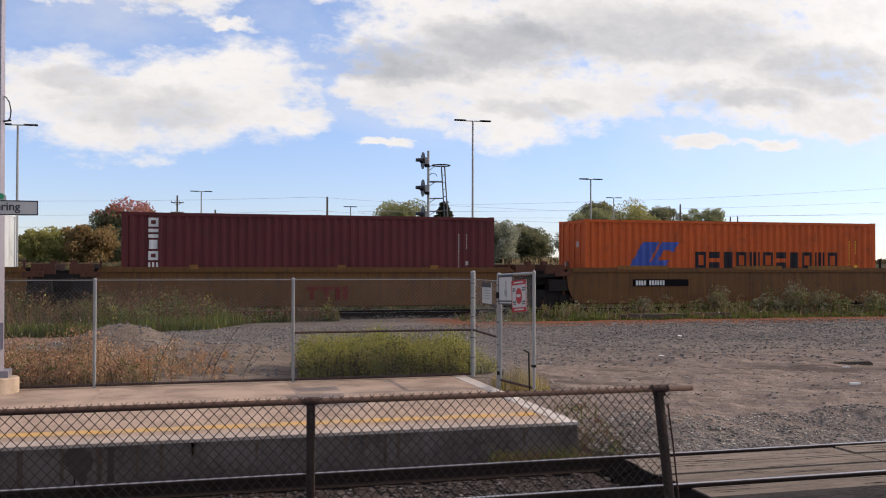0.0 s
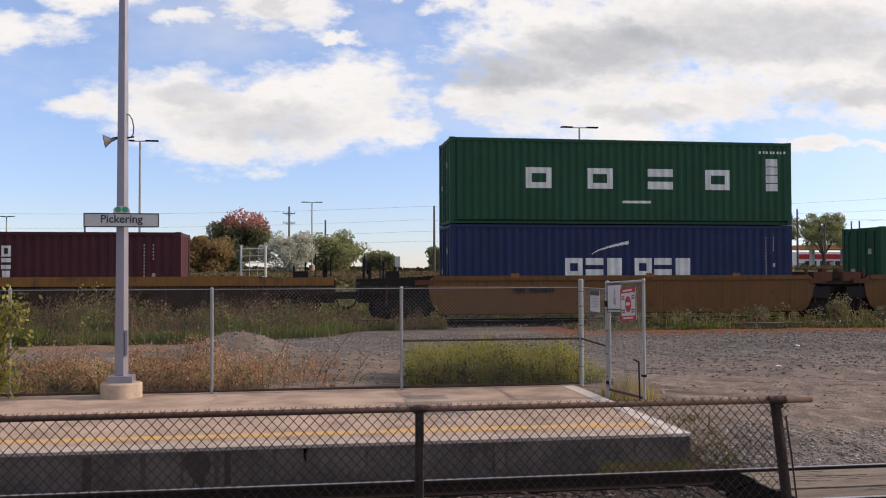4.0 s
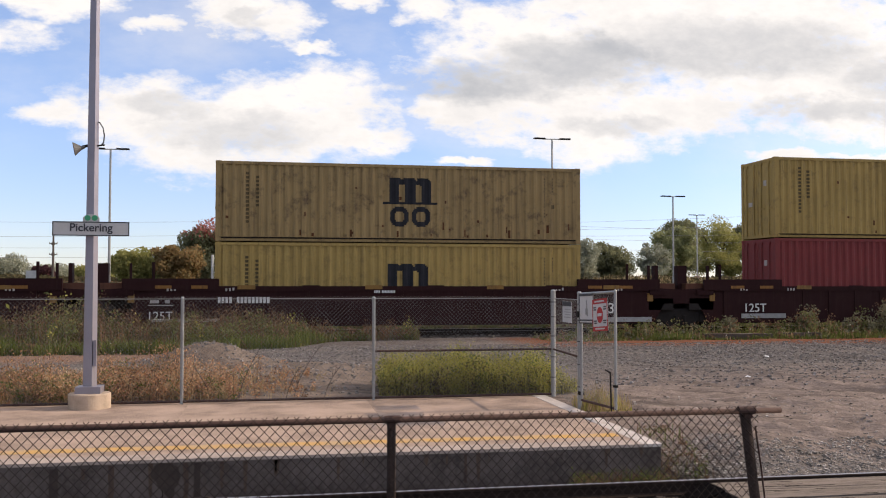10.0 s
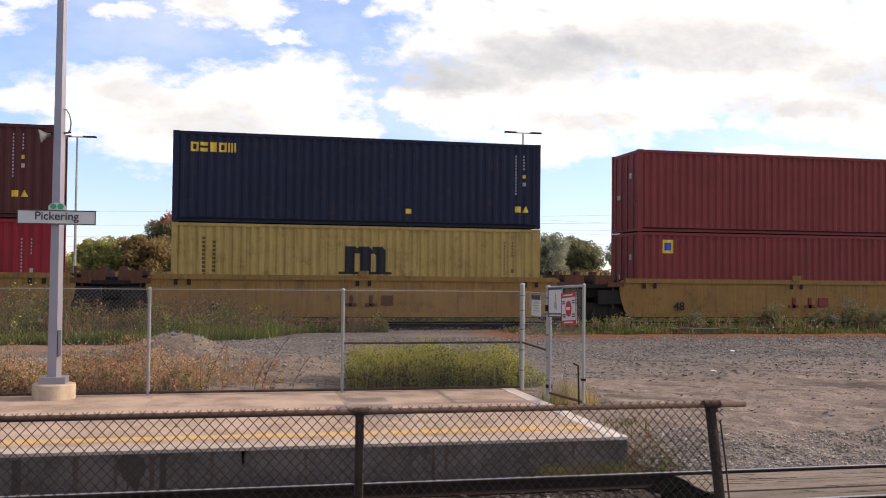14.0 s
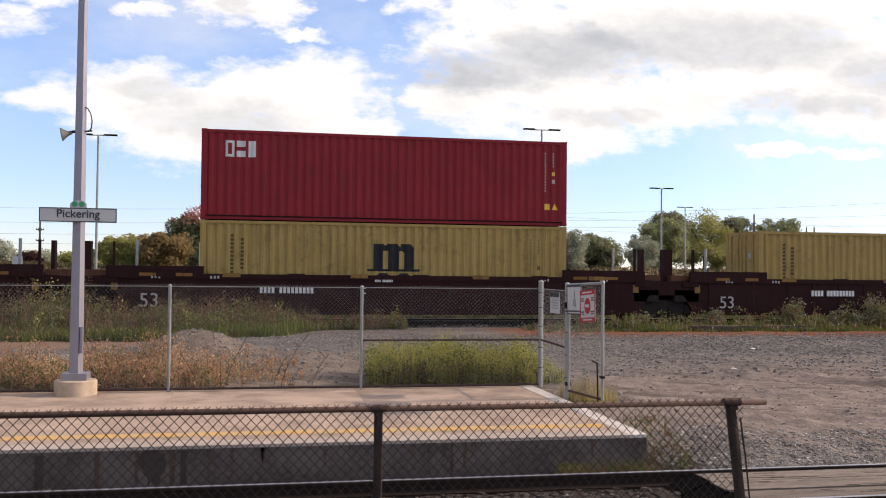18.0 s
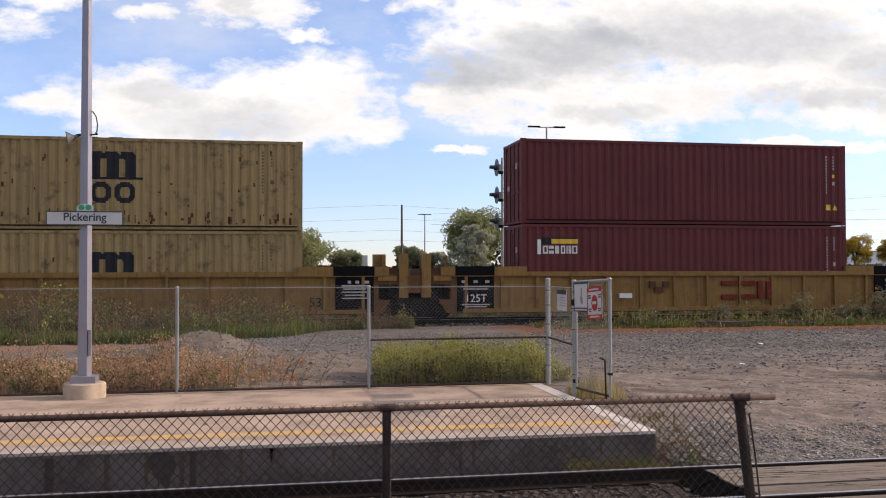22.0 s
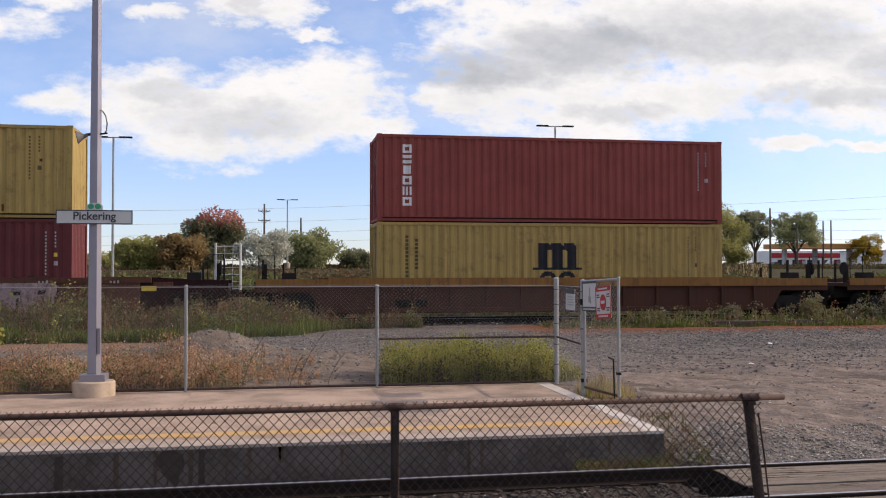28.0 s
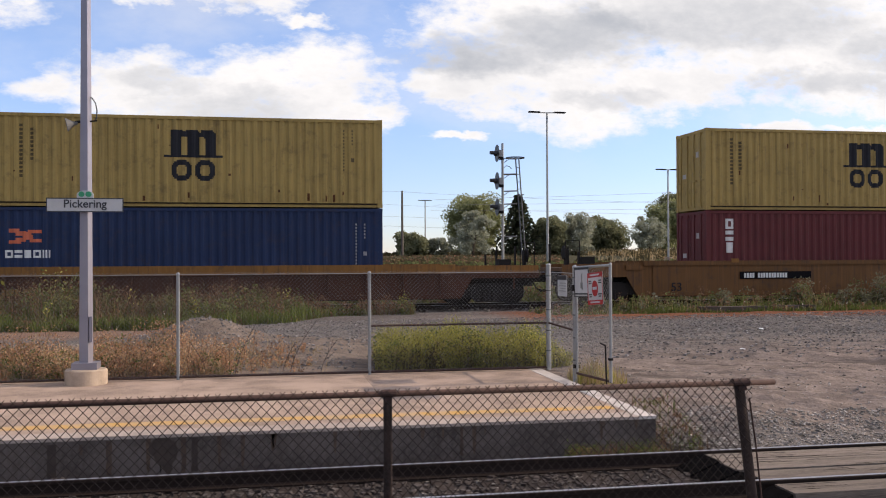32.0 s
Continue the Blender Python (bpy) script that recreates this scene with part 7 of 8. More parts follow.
def plants(name, label, mat, n, place, lo, hi, leaf, per, seed, spread=0.22, stalk=None):
    """Single weeds: a bent stalk each, with its own cloud of leaves, in one mesh."""
    rng = np.random.default_rng(seed)
    c, st = [], Solid()
    for i in range(n):
        x, y, k = place(rng)
        z = ground_z(x, y) - 0.02
        h = (lo + (hi - lo) * rng.random() ** 1.2) * k
        lx, ly = rng.normal(0, 0.18 * h), rng.normal(0, 0.18 * h)
        if stalk:
            st.tube((x, y, z), (x + lx, y + ly, z + h), 0.006, 3, 0.003, caps=False)
        m = max(3, int(per * (0.4 + 0.6 * k)))
        t = rng.uniform(0.12, 1.0, m)
        q = spread * h * (0.35 + 0.9 * np.sin(t * 2.6))
        a = rng.uniform(0, 6.28, m)
        rr = q * np.sqrt(rng.uniform(0, 1, m))
        c.append(np.stack([x + lx * t + rr * np.cos(a), y + ly * t + rr * np.sin(a), z + h * t], 1))
    v, f = leaf_quads(np.concatenate(c), leaf, rng)
    so = Solid()
    so.v, so.f = v, f
    if stalk:
        tagged(part(name + "_stalks", st, stalk), "thin bare stalks of the " + label.split(" ", 1)[1], "weeds", kind="stuff")
    return tagged(part(name, so, mat), label, "weeds", kind="stuff")


def patchy(x, y, s=0.7, seed=0.0):
    return 0.5 + 0.5 * noise.noise((x * s, y * s, seed))


def verge_edge(x):
    """Where the weeds along the freight track begin: they draw back towards the crossing."""
    return 25.1 + 1.2 * smooth(-3.0, 0.3, x) + 2.9 * smooth(0.4, 2.0, x) + 0.5 * noise.noise((x * 0.9, 4.0, 0))


def verge_left(rng):
    while True:
        x = rng.uniform(-14, 4.6)
        y0 = verge_edge(x)
        y = y0 + (30.3 - y0) * rng.random()
        if rng.random() < 0.30 + 0.70 * smooth(4.6, 1.2, x):
            tall = 0.30 + 0.70 * smooth(0.2, 2.0, y - y0)
            return x, y, tall * (0.42 + 0.85 * patchy(x, y, 0.45, 2) ** 1.4 + 0.5 * patchy(x, y, 1.9, 9) ** 2)


def verge_clumps(rng):
    while True:
        x, y, k = verge_left(rng)
        if patchy(x, y, 0.8, 25) > 0.56:
            return x, y, k


def verge_front(rng):
    x = rng.uniform(-14, 2.4)
    y = verge_edge(x) + 1.4 * rng.random() ** 1.3
    return x, y, 0.45 + 0.9 * patchy(x, y, 0.8, 21) ** 1.5


def verge_right(rng):
    x, y = rng.uniform(8.5, 36), rng.uniform(27.9, 30.0)
    return x, y, (0.14 + 0.75 * patchy(x, y, 0.5, 5) ** 1.5 + 0.5 * patchy(x, y, 2.0, 7) ** 2) * (0.30 + 0.70 * smooth(27.9, 29.2, y)) * (0.4 + 0.6 * smooth(8.5, 12.5, x))


def verge_right_edge(rng):
    x, y = rng.uniform(9.5, 36), 27.95 + 0.9 * rng.random() ** 1.3
    return x, y, (0.25 + 1.0 * patchy(x, y, 0.6, 51) ** 1.5) * (0.4 + 0.6 * smooth(9.5, 12.5, x))


def verge_bushes(rng):
    x0, r, k = ((21.1, 0.75, 1.0), (20.0, 0.5, 0.75), (22.5, 0.6, 0.8), (18.1, 0.16, 0.85), (24.6, 0.5, 0.7), (27.5, 0.8, 0.85), (15.2, 0.3, 0.55))[int(rng.integers(0, 7))]
    d = rng.normal(0, 0.5)
    return x0 + r * d, 29.5 + 0.35 * rng.normal(0, 0.5), k * (0.7 + 0.3 * math.exp(-d * d))


def back_verge(rng):
    x, y = rng.uniform(-26, 48), rng.uniform(34.6, 38.5)
    return x, y, 0.55 + 0.7 * patchy(x, y, 0.4, 31)


def far_meadow(rng):
    while True:
        x, y = rng.uniform(-10, 66), rng.uniform(70, 98)
        if 0.34 * y < x < 0.56 * y and patchy(x, y, 0.12, 40) > 0.42 + 0.2 * rng.random():
            return x, y, 0.6 + 0.7 * patchy(x, y, 0.15, 17)


def weed_bed(rng):
    while True:
        x, y = rng.uniform(-9, 1.1), rng.uniform(16.95, 19.4)
        if rng.random() < (0.08 + 0.30 * smooth(0.9, -0.3, x) + 0.62 * smooth(-0.4, -1.9, x)) * (0.25 + 0.75 * smooth(0.36, 0.56, patchy(x, y, 1.3, 19))):
            return x, y, (0.20 + 0.95 * patchy(x, y, 0.9, 8) ** 1.8 + 0.65 * patchy(x, y, 2.6, 4) ** 2.2) * (0.45 + 0.55 * smooth(1.0, -0.8, x))


def green_bed(rng):
    while True:
        x, y, k = weed_bed(rng)
        if x < -2.6 or rng.random() < 0.18:
            return x, y, k


def lime_bed(rng):
    while True:
        x, y = rng.uniform(1.9, 5.9), rng.uniform(16.92, 18.5)
        side = min(x - 2.08 - 0.25 * noise.noise((y * 2.0, 1.0, 0)), 5.75 - x)
        if side > 0 and rng.random() < 0.35 + 0.65 * smooth(5.8, 5.0, x):
            return x, y, (0.42 + 0.72 * patchy(x, y, 1.5, 12) + 0.34 * patchy(x, y, 4.0, 14)) * (0.80 + 0.20 * smooth(0.0, 0.3, side)) * (1 - 0.35 * smooth(4.9, 5.7, x))


def gate_tuft(rng):
    a, r = rng.uniform(0, 6.28), rng.random() ** 0.7
    return 5.45 + 0.45 * r * math.cos(a), 15.1 + 0.8 * r * math.sin(a), 1 - 0.5 * r


def wall_foot(rng):
    x = rng.uniform(3.7, 5.6)
    return x, rng.uniform(11.1, 11.42) if x < 4.95 else rng.uniform(11.2, 12.5), 0.6 + 0.4 * patchy(x, 0, 2, 3)


def rust_strip(rng):
    x = rng.uniform(7.6, 32)
    y = rng.uniform(26.6, 28.6)
    return x, y, 0.6 + 0.5 * patchy(x, y, 1.2, 6)


blades("verge_grass", "tall green weeds along the freight track", WEEDDEEP, 2600, verge_left, 0.25, 0.80, 0.011, 41, category="weeds")
blades("verge_tall_grass", "tall faded grass along the freight track", WEEDGREY, 4200, verge_left, 0.35, 1.15, 0.009, 88, 0.5, category="weeds")
blades("verge_straw", "dry brown stalks along the freight track", WEEDBROWN, 5200, verge_left, 0.4, 1.25, 0.009, 42, 0.45, category="weeds")
plants("verge_weeds", "tall leafy green weeds along the freight track", WEEDDEEP, 260, verge_clumps, 0.6, 1.35, 0.045, 46, 43, 0.26)
blades("verge_green_grass", "lush green grass in the weeds along the freight track", GRASSGREEN, 3200, verge_clumps, 0.3, 0.95, 0.012, 98)
blades("verge_low_grass", "low bright green grass at the edge of the verge", GRASSGREEN, 10000, verge_front, 0.12, 0.58, 0.012, 81)
plants("verge_brown_weeds", "tall withered brown weeds along the freight track", WEEDBROWN, 520, verge_left, 0.6, 1.45, 0.034, 36, 62, 0.22, BARK)
plants("verge_olive_weeds", "dull olive weeds along the freight track", WEEDDARK, 420, verge_left, 0.4, 1.05, 0.040, 34, 92, 0.28)
plants("verge_goldenrod", "faded yellow-green weeds along the freight track", WEEDBUSH, 26, verge_clumps, 0.9, 1.5, 0.036, 34, 63, 0.16)
blades("far_verge_grass", "green grass along the freight track beyond the yard", GRASSGREEN, 6500, verge_right, 0.15, 0.75, 0.012, 44, category="weeds")
blades("far_verge_straw", "dry stalks along the freight track beyond the yard", GRASSDRY, 1500, verge_right, 0.3, 1.15, 0.009, 45, category="weeds")
plants("far_verge_weeds", "leafy green weeds beyond the yard", WEEDGREY, 220, verge_right, 0.4, 1.35, 0.045, 36, 64)
plants("far_verge_deep_weeds", "dark leafy weeds beyond the yard", WEEDDEEP, 460, verge_right, 0.3, 1.05, 0.05, 34, 82)
blades("far_verge_low_grass", "low bright green grass at the edge of the yard", GRASSGREEN, 6500, verge_right_edge, 0.08, 0.34, 0.012, 95)
plants("far_verge_green_bushes", "tall bushy green weeds beyond the yard", WEEDDEEP, 90, verge_bushes, 0.6, 1.2, 0.042, 60, 99, 0.24)
plants("far_verge_bushes", "tall bushy grey-green weeds beyond the yard", WEEDGREY, 90, verge_bushes, 0.8, 1.35, 0.042, 60, 96, 0.20)
plants("far_verge_brown_bushes", "tall bushy brown weeds beyond the yard", WEEDBROWN, 35, verge_bushes, 0.8, 1.35, 0.035, 50, 97, 0.20)
plants("back_weeds", "dark rank weeds behind the freight line", WEEDDEEP, 1300, back_verge, 0.5, 1.35, 0.075, 26, 83, 0.35)
plants("back_brown_weeds", "brown rank weeds behind the freight line", WEEDBROWN, 700, back_verge, 0.5, 1.5, 0.07, 24, 84, 0.3)
blades("far_meadow", "tall straw-coloured grass before the trees", GRASSDRY, 2200, far_meadow, 0.25, 0.95, 0.03, 85)
plants("far_meadow_weeds", "tall olive weeds before the trees", WEEDDARK, 300, far_meadow, 0.3, 0.9, 0.13, 22, 86, 0.35)
plants("far_verge_brown_weeds", "withered brown weeds beyond the yard", WEEDBROWN, 300, verge_right, 0.5, 1.5, 0.035, 28, 65, 0.22, BARK)
leafy("verge_flowers", "pale seed heads over the verge", SEEDHEAD, 90, verge_right, 0.5, 1.0, 0.03, 46)
blades("litter_grass", "short rust-coloured dry grass beside the yard", RUSTLITTER, 5200, rust_strip, 0.01, 0.07, 0.012, 47)
plants("dry_weeds", "rust-brown withered weeds behind the fence", WEEDRED, 900, weed_bed, 0.35, 0.95, 0.022, 64, 48, 0.30, WEEDBROWN)
plants("brown_weeds", "dull brown withered weeds behind the fence", GRASSDRY, 420, weed_bed, 0.3, 0.9, 0.018, 46, 66, 0.28)
plants("dark_weeds", "dark brown dead weeds behind the fence", WEEDBROWN, 200, weed_bed, 0.3, 0.85, 0.022, 50, 89, 0.30)
plants("green_weeds", "small leafy green weeds behind the fence", GRASSGREEN, 520, green_bed, 0.25, 0.8, 0.022, 46, 67, 0.32)
blades("dry_grass", "straw-coloured dry grass behind the fence", GRASSDRY, 2600, weed_bed, 0.2, 0.75, 0.006, 49, category="weeds")
leafy("seed_heads", "pale seed heads over the dry weeds", SEEDHEAD, 900, weed_bed, 0.45, 0.95, 0.014, 52)
blades("lime_weeds", "dense lime-green weeds behind the fence", WEEDBUSH, 5200, lime_bed, 0.35, 0.86, 0.006, 53, category="weeds")
plants("lime_leafy_weeds", "dense leafy lime-green weeds behind the fence", WEEDBUSH, 520, lime_bed, 0.35, 0.82, 0.019, 70, 54, 0.26)
plants("lime_dry_weeds", "withered stems among the lime-green weeds", GRASSDRY, 46, lime_bed, 0.3, 0.8, 0.016, 40, 87, 0.3)
plants("lime_green_weeds", "leafy green weeds among the lime-green ones", GRASSGREEN, 230, lime_bed, 0.35, 0.85, 0.022, 56, 68, 0.22)
# dark-coloured low leaves paint the shade at the foot of the lime weeds
plants("weed_undergrowth", "dark undergrowth of the lime-green weeds", WEEDDARK, 620, lime_bed, 0.2, 0.6, 0.026, 38, 55, 0.34)
blades("gate_tuft", "dry tuft of grass under the gate", GRASSDRY, 700, gate_tuft, 0.1, 0.55, 0.006, 56)
blades("gate_grass", "green tuft of grass under the gate", WEEDBUSH, 400, gate_tuft, 0.1, 0.45, 0.006, 57)
blades("wall_weeds", "thin olive weeds at the foot of the platform end", GRASSGREEN, 170, wall_foot, 0.08, 0.36, 0.005, 58, category="weeds")
blades("dry_wall_weeds", "thin dry weeds at the foot of the platform end", WEEDBROWN, 260, wall_foot, 0.08, 0.34, 0.005, 59, category="weeds")
plants("wall_leafy_weeds", "low olive leafy weeds at the foot of the platform end", GRASSGREEN, 46, wall_foot, 0.12, 0.36, 0.014, 44, 93, 0.45)
plants("wall_brown_weeds", "low brown leafy weeds at the foot of the platform end", WEEDBROWN, 50, wall_foot, 0.10, 0.32, 0.014, 40, 94, 0.5)


def bare_stems():
    """Leafless arching stems on the bare ground behind the fence."""
    rng = np.random.default_rng(91)
    for x, y, lean, h in ((-0.55, 17.1, 0.36, 0.90), (0.28, 17.1, 0.22, 0.55), (0.42, 17.2, 0.48, 0.95), (0.95, 17.0, 0.30, 0.60), (-1.05, 17.15, -0.30, 0.6)):
        stem = thing("bare_stem", "thin dark leafless weed stem leaning in the dirt", "weed", (x, y, ground_z(x, y)), group="bare weed stems")
        pts = [(lean * t ** 1.5, 0.05 * math.sin(3 * t), h * t) for t in [i / 8 for i in range(9)]]
        part("stalk", Solid().path(pts, 0.0055, 5), BARK, stem)
        for k in (3, 5, 6, 7):
            a = rng.uniform(-0.25, 0.25)
            part("twig", Solid().tube(pts[k], (pts[k][0] + a, pts[k][1], pts[k][2] + 0.16), 0.004, 4, 0.002), BARK, stem)


bare_stems()


def make_vine():
    """Climber on the fence at the end of the platform."""
    vine = thing("climbing_vine", "green climbing vine on a fence post", "vine", (-4.95, 16.5, 0))
    rng = np.random.default_rng(61)
    stems = Solid()
    pts = []
    for k in range(9):
        x, z = rng.uniform(-0.5, 0.3), 0.0
        line = [(x, 0.05, z)]
        while z < rng.uniform(1.2, 2.0):
            x += rng.uniform(-0.12, 0.14)
            z += rng.uniform(0.08, 0.16)
            line.append((x, rng.uniform(-0.02, 0.12), z))
            for q in range(9):
                pts.append((x + rng.normal(0, 0.10), rng.normal(0.04, 0.06), z + rng.normal(0, 0.08)))
        stems.path(line, 0.006, 4)
    tagged(part("stem", stems, BARK, vine), kind="stuff")
    v, f = leaf_quads(np.array(pts), 0.05, rng)
    so = Solid()
    so.v, so.f = v, f
    part("leaves", so, WEEDBUSH, vine)


make_vine()


# ---- signal, lamps, poles and wires behind the railway ----
def make_signal():
    sig = thing("railway_signal", "three-head railway signal mast with a ladder and black targets", "signal", (9.69, 38.0, 0.3))
    part("mast", Solid().tube((0, 0, 0), (0, 0, 6.5), 0.06, 10, 0.05), GALV, sig)
    part("footing", Solid().box(-0.4, 0.4, -0.4, 0.4, -0.3, 0.15), CONCRETE, sig)
    ring = [(math.cos(6.2832 * i / 24), math.sin(6.2832 * i / 24)) for i in range(24)]
    for z in (6.08, 4.93, 3.84):
        head = part("signal_head", Solid().box(-0.22, -0.02, -0.13, 0.13, z - 0.15, z + 0.13), GALV, sig, "grey signal housing")
        disc = Solid()
        disc.add([(q, 0.36 * c, z + 0.36 * d) for q in (-0.225, -0.25) for c, d in ring], [tuple(range(24)), tuple(range(47, 23, -1))] + [(i, (i + 1) % 24, 24 + (i + 1) % 24, 24 + i) for i in range(24)])
        part("target", disc, SIGNBLACK, head, "black round target")
        part("hood", Solid().tube((-0.25, 0, z), (-0.36, 0, z - 0.01), 0.12, 12, 0.10, caps=False).tube((-0.34, 0, z + 0.02), (-0.54, 0, z + 0.02), 0.085, 12, 0.07, caps=True), SIGNBLACK, head)
        part("bracket", Solid().box(-0.14, 0.03, -0.07, 0.07, z - 0.27, z - 0.15), STEELDARK, head)
    for x in (0.56, 0.70):
        part("ladder_rail", Solid().tube((x + 0.42, 0.1, 0.0), (x, 0, 5.9), 0.028, 6), RODGREY, sig)
    rungs = Solid()
    for i in range(18):
        z = 0.4 + i * 0.30
        k = 0.42 * (1 - z / 5.62)
        rungs.tube((0.56 + k, 0, z), (0.70 + k, 0, z), 0.014, 5)
    part("ladder_rungs", rungs, RODGREY, sig)
    for z, r in ((5.86, 0.02), (5.20, 0.04), (4.50, 0.03), (3.96, 0.03), (2.6, 0.03)):
        part("platform_arm", Solid().tube((0, 0, z), (0.62, 0, z + 0.02), r, 6).tube((0, 0, z - 0.2), (0.3, 0, z), 0.014, 6), RODGREY, sig)
    hoop = [(0.55 + 0.38 * math.cos(a), 0.36 * math.sin(a), 5.9) for a in [0.52 * i for i in range(13)]]
    part("ladder_hoop", Solid().path(hoop, 0.028, 5), STEELDARK, sig)
    part("cable", Solid().path([(0.05, 0, 5.48), (0.16, 0, 5.57), (0.30, 0, 5.54), (0.38, 0, 5.44)], 0.014, 5), CABLE, sig)


make_signal()


def lot_lamp(x, y, z, arms=1.1, label="tall grey car-park lamp with twin heads"):
    z0 = ground_z(x, y)
    lamp = thing("street_lamp", label, "street lamp", (x, y, z0), group="car-park lamps")
    h = z - z0
    part("pole", Solid().tube((0, 0, 0), (0, 0, h), 0.09, 8, 0.06), GALV, lamp)
    part("footing", Solid().tube((0, 0, -0.1), (0, 0, 0.7), 0.3, 12), CONCRETE, lamp)
    part("cross_arm", Solid().tube((-arms * 0.6, 0, h), (arms * 0.6, 0, h + 0.02), 0.035, 6), GALV, lamp)
    for sx in (-1, 1):
        part("lamp_head", Solid().box(sx * arms * 0.8 - 0.38, sx * arms * 0.8 + 0.38, -0.16, 0.16, h + 0.0, h + 0.075), STEELDARK, lamp)


lot_lamp(18.36, 60, 11.62)
lot_lamp(-9.75, 60, 10.2, 0.9)
lot_lamp(1.3, 100, 9.45, 0.9)
lot_lamp(31.4, 70, 8.9, 0.75)
lot_lamp(47.75, 100, 9.75, 0.7)
lot_lamp(18.54, 110, 8.75, 0.5)
lot_lamp(-32.1, 110, 8.3, 0.6)


def utility_pole(x, y, z, arms=1, label="weathered wooden utility pole", reach=1.2):
    z0 = ground_z(x, y)
    pole = thing("utility_pole", label, "utility pole", (x, y, z0), group="utility poles")
    h = z - z0
    part("shaft", Solid().tube((0, 0, -0.2), (0, 0, h), 0.15, 8, 0.10), WOODPOLE, pole)
    for k in range(arms):
        zz = h - 0.9 - 1.2 * k
        arm = part("cross_arm", Solid().box(-reach, reach, -0.05, 0.05, zz - 0.05, zz + 0.05).tube((-reach * 0.6, 0, zz), (0, 0, zz - reach * 0.5), 0.03, 5).tube((reach * 0.6, 0, zz), (0, 0, zz - reach * 0.5), 0.03, 5), WOODPOLE, pole)
        for q in (-0.92, -0.34, 0.34, 0.92):
            part("insulator", Solid().tube((q * reach, 0, zz + 0.05), (q * reach, 0, zz + 0.20), 0.05, 6), GALV, arm)


utility_pole(-1.3, 120, 10.4, 2, reach=0.75)
utility_pole(3.2, 118, 8.6, 0)
utility_pole(14.35, 100, 9.2, 0)
utility_pole(62.0, 110, 9.9, 0)
utility_pole(-23.8, 110, 7.2, 2, reach=0.42)
utility_pole(82.0, 130, 9.5, 0)
utility_pole(83.3, 130, 9.6, 0)
utility_pole(70.5, 118, 8.3, 0)


def make_wires():
    lines = thing("overhead_wires", "thin overhead wires strung across the distance", "wires", (0, 0, 0))
    for y, x0, z0, x1, z1, sag in ((115, -60, 9.4, 15, 10.2, 0.8), (115, 15, 10.2, 105, 9.6, 1.0), (116, -60, 7.6, 15, 8.6, 0.7), (116, 15, 8.6, 105, 8.0, 0.9),
                                   (117, -60, 6.4, 15, 7.2, 0.7), (117, 15, 7.2, 105, 6.8, 0.8), (118, -60, 5.2, 15, 6.0, 0.6), (118, 15, 6.0, 105, 5.6, 0.7),
                                   (112, 20, 9.0, 140, 17.0, 1.2), (113, 20, 8.4, 140, 14.0, 1.0), (114, 20, 7.8, 140, 11.8, 0.9)):
        pts = [(x0 + (x1 - x0) * t, y, z0 + (z1 - z0) * t - sag * 4 * t * (1 - t)) for t in [i / 16 for i in range(17)]]
        part("wire", Solid().path(pts, 0.012, 4), WIRECABLE, lines)


make_wires()


def make_switch_frame():
    """Pale pipe frame beside the freight line."""
    fr = thing("pipe_frame", "pale tubular frame with bare hoops beside the freight line", "frame", (-2.15, 45.0, 0.2))
    for x in (-0.56, 0.57):
        part("upright", Solid().tube((x, 0, 0), (x, 0, 3.15), 0.055, 8), SIGNWHITE, fr)
    for k in range(7):
        z = 1.0 + 0.33 * k
        part("cross_bar", Solid().tube((-0.56, 0, z), (0.57, 0, z + 0.02), 0.022, 6), SIGNWHITE, fr)
    for x in (-0.2, 0.18):
        part("brace", Solid().tube((x, 0.03, 0.8), (x + 0.05, 0.03, 3.05), 0.018, 6), SIGNWHITE, fr)


make_switch_frame()


# ---- filling station and parked vehicles beyond the trees ----
PANEWHITE = material("white_wall", (0.68, 0.67, 0.66), rough=0.7, var=0.06)
CANOPY = material("canopy_ochre", (0.45, 0.20, 0.045), rough=0.6, var=0.15)
GLASSDARK = material("dark_glass", (0.03, 0.035, 0.04), rough=0.08, var=0.1, bump=0)
CARWHITE = material("white_car_paint", (0.62, 0.62, 0.63), rough=0.25, var=0.05, bump=0)
CARDARK = material("dark_car_paint", (0.03, 0.032, 0.04), rough=0.25, var=0.05, bump=0)
RUBBER = material("rubber", (0.015, 0.015, 0.015), rough=0.9, var=0.1)


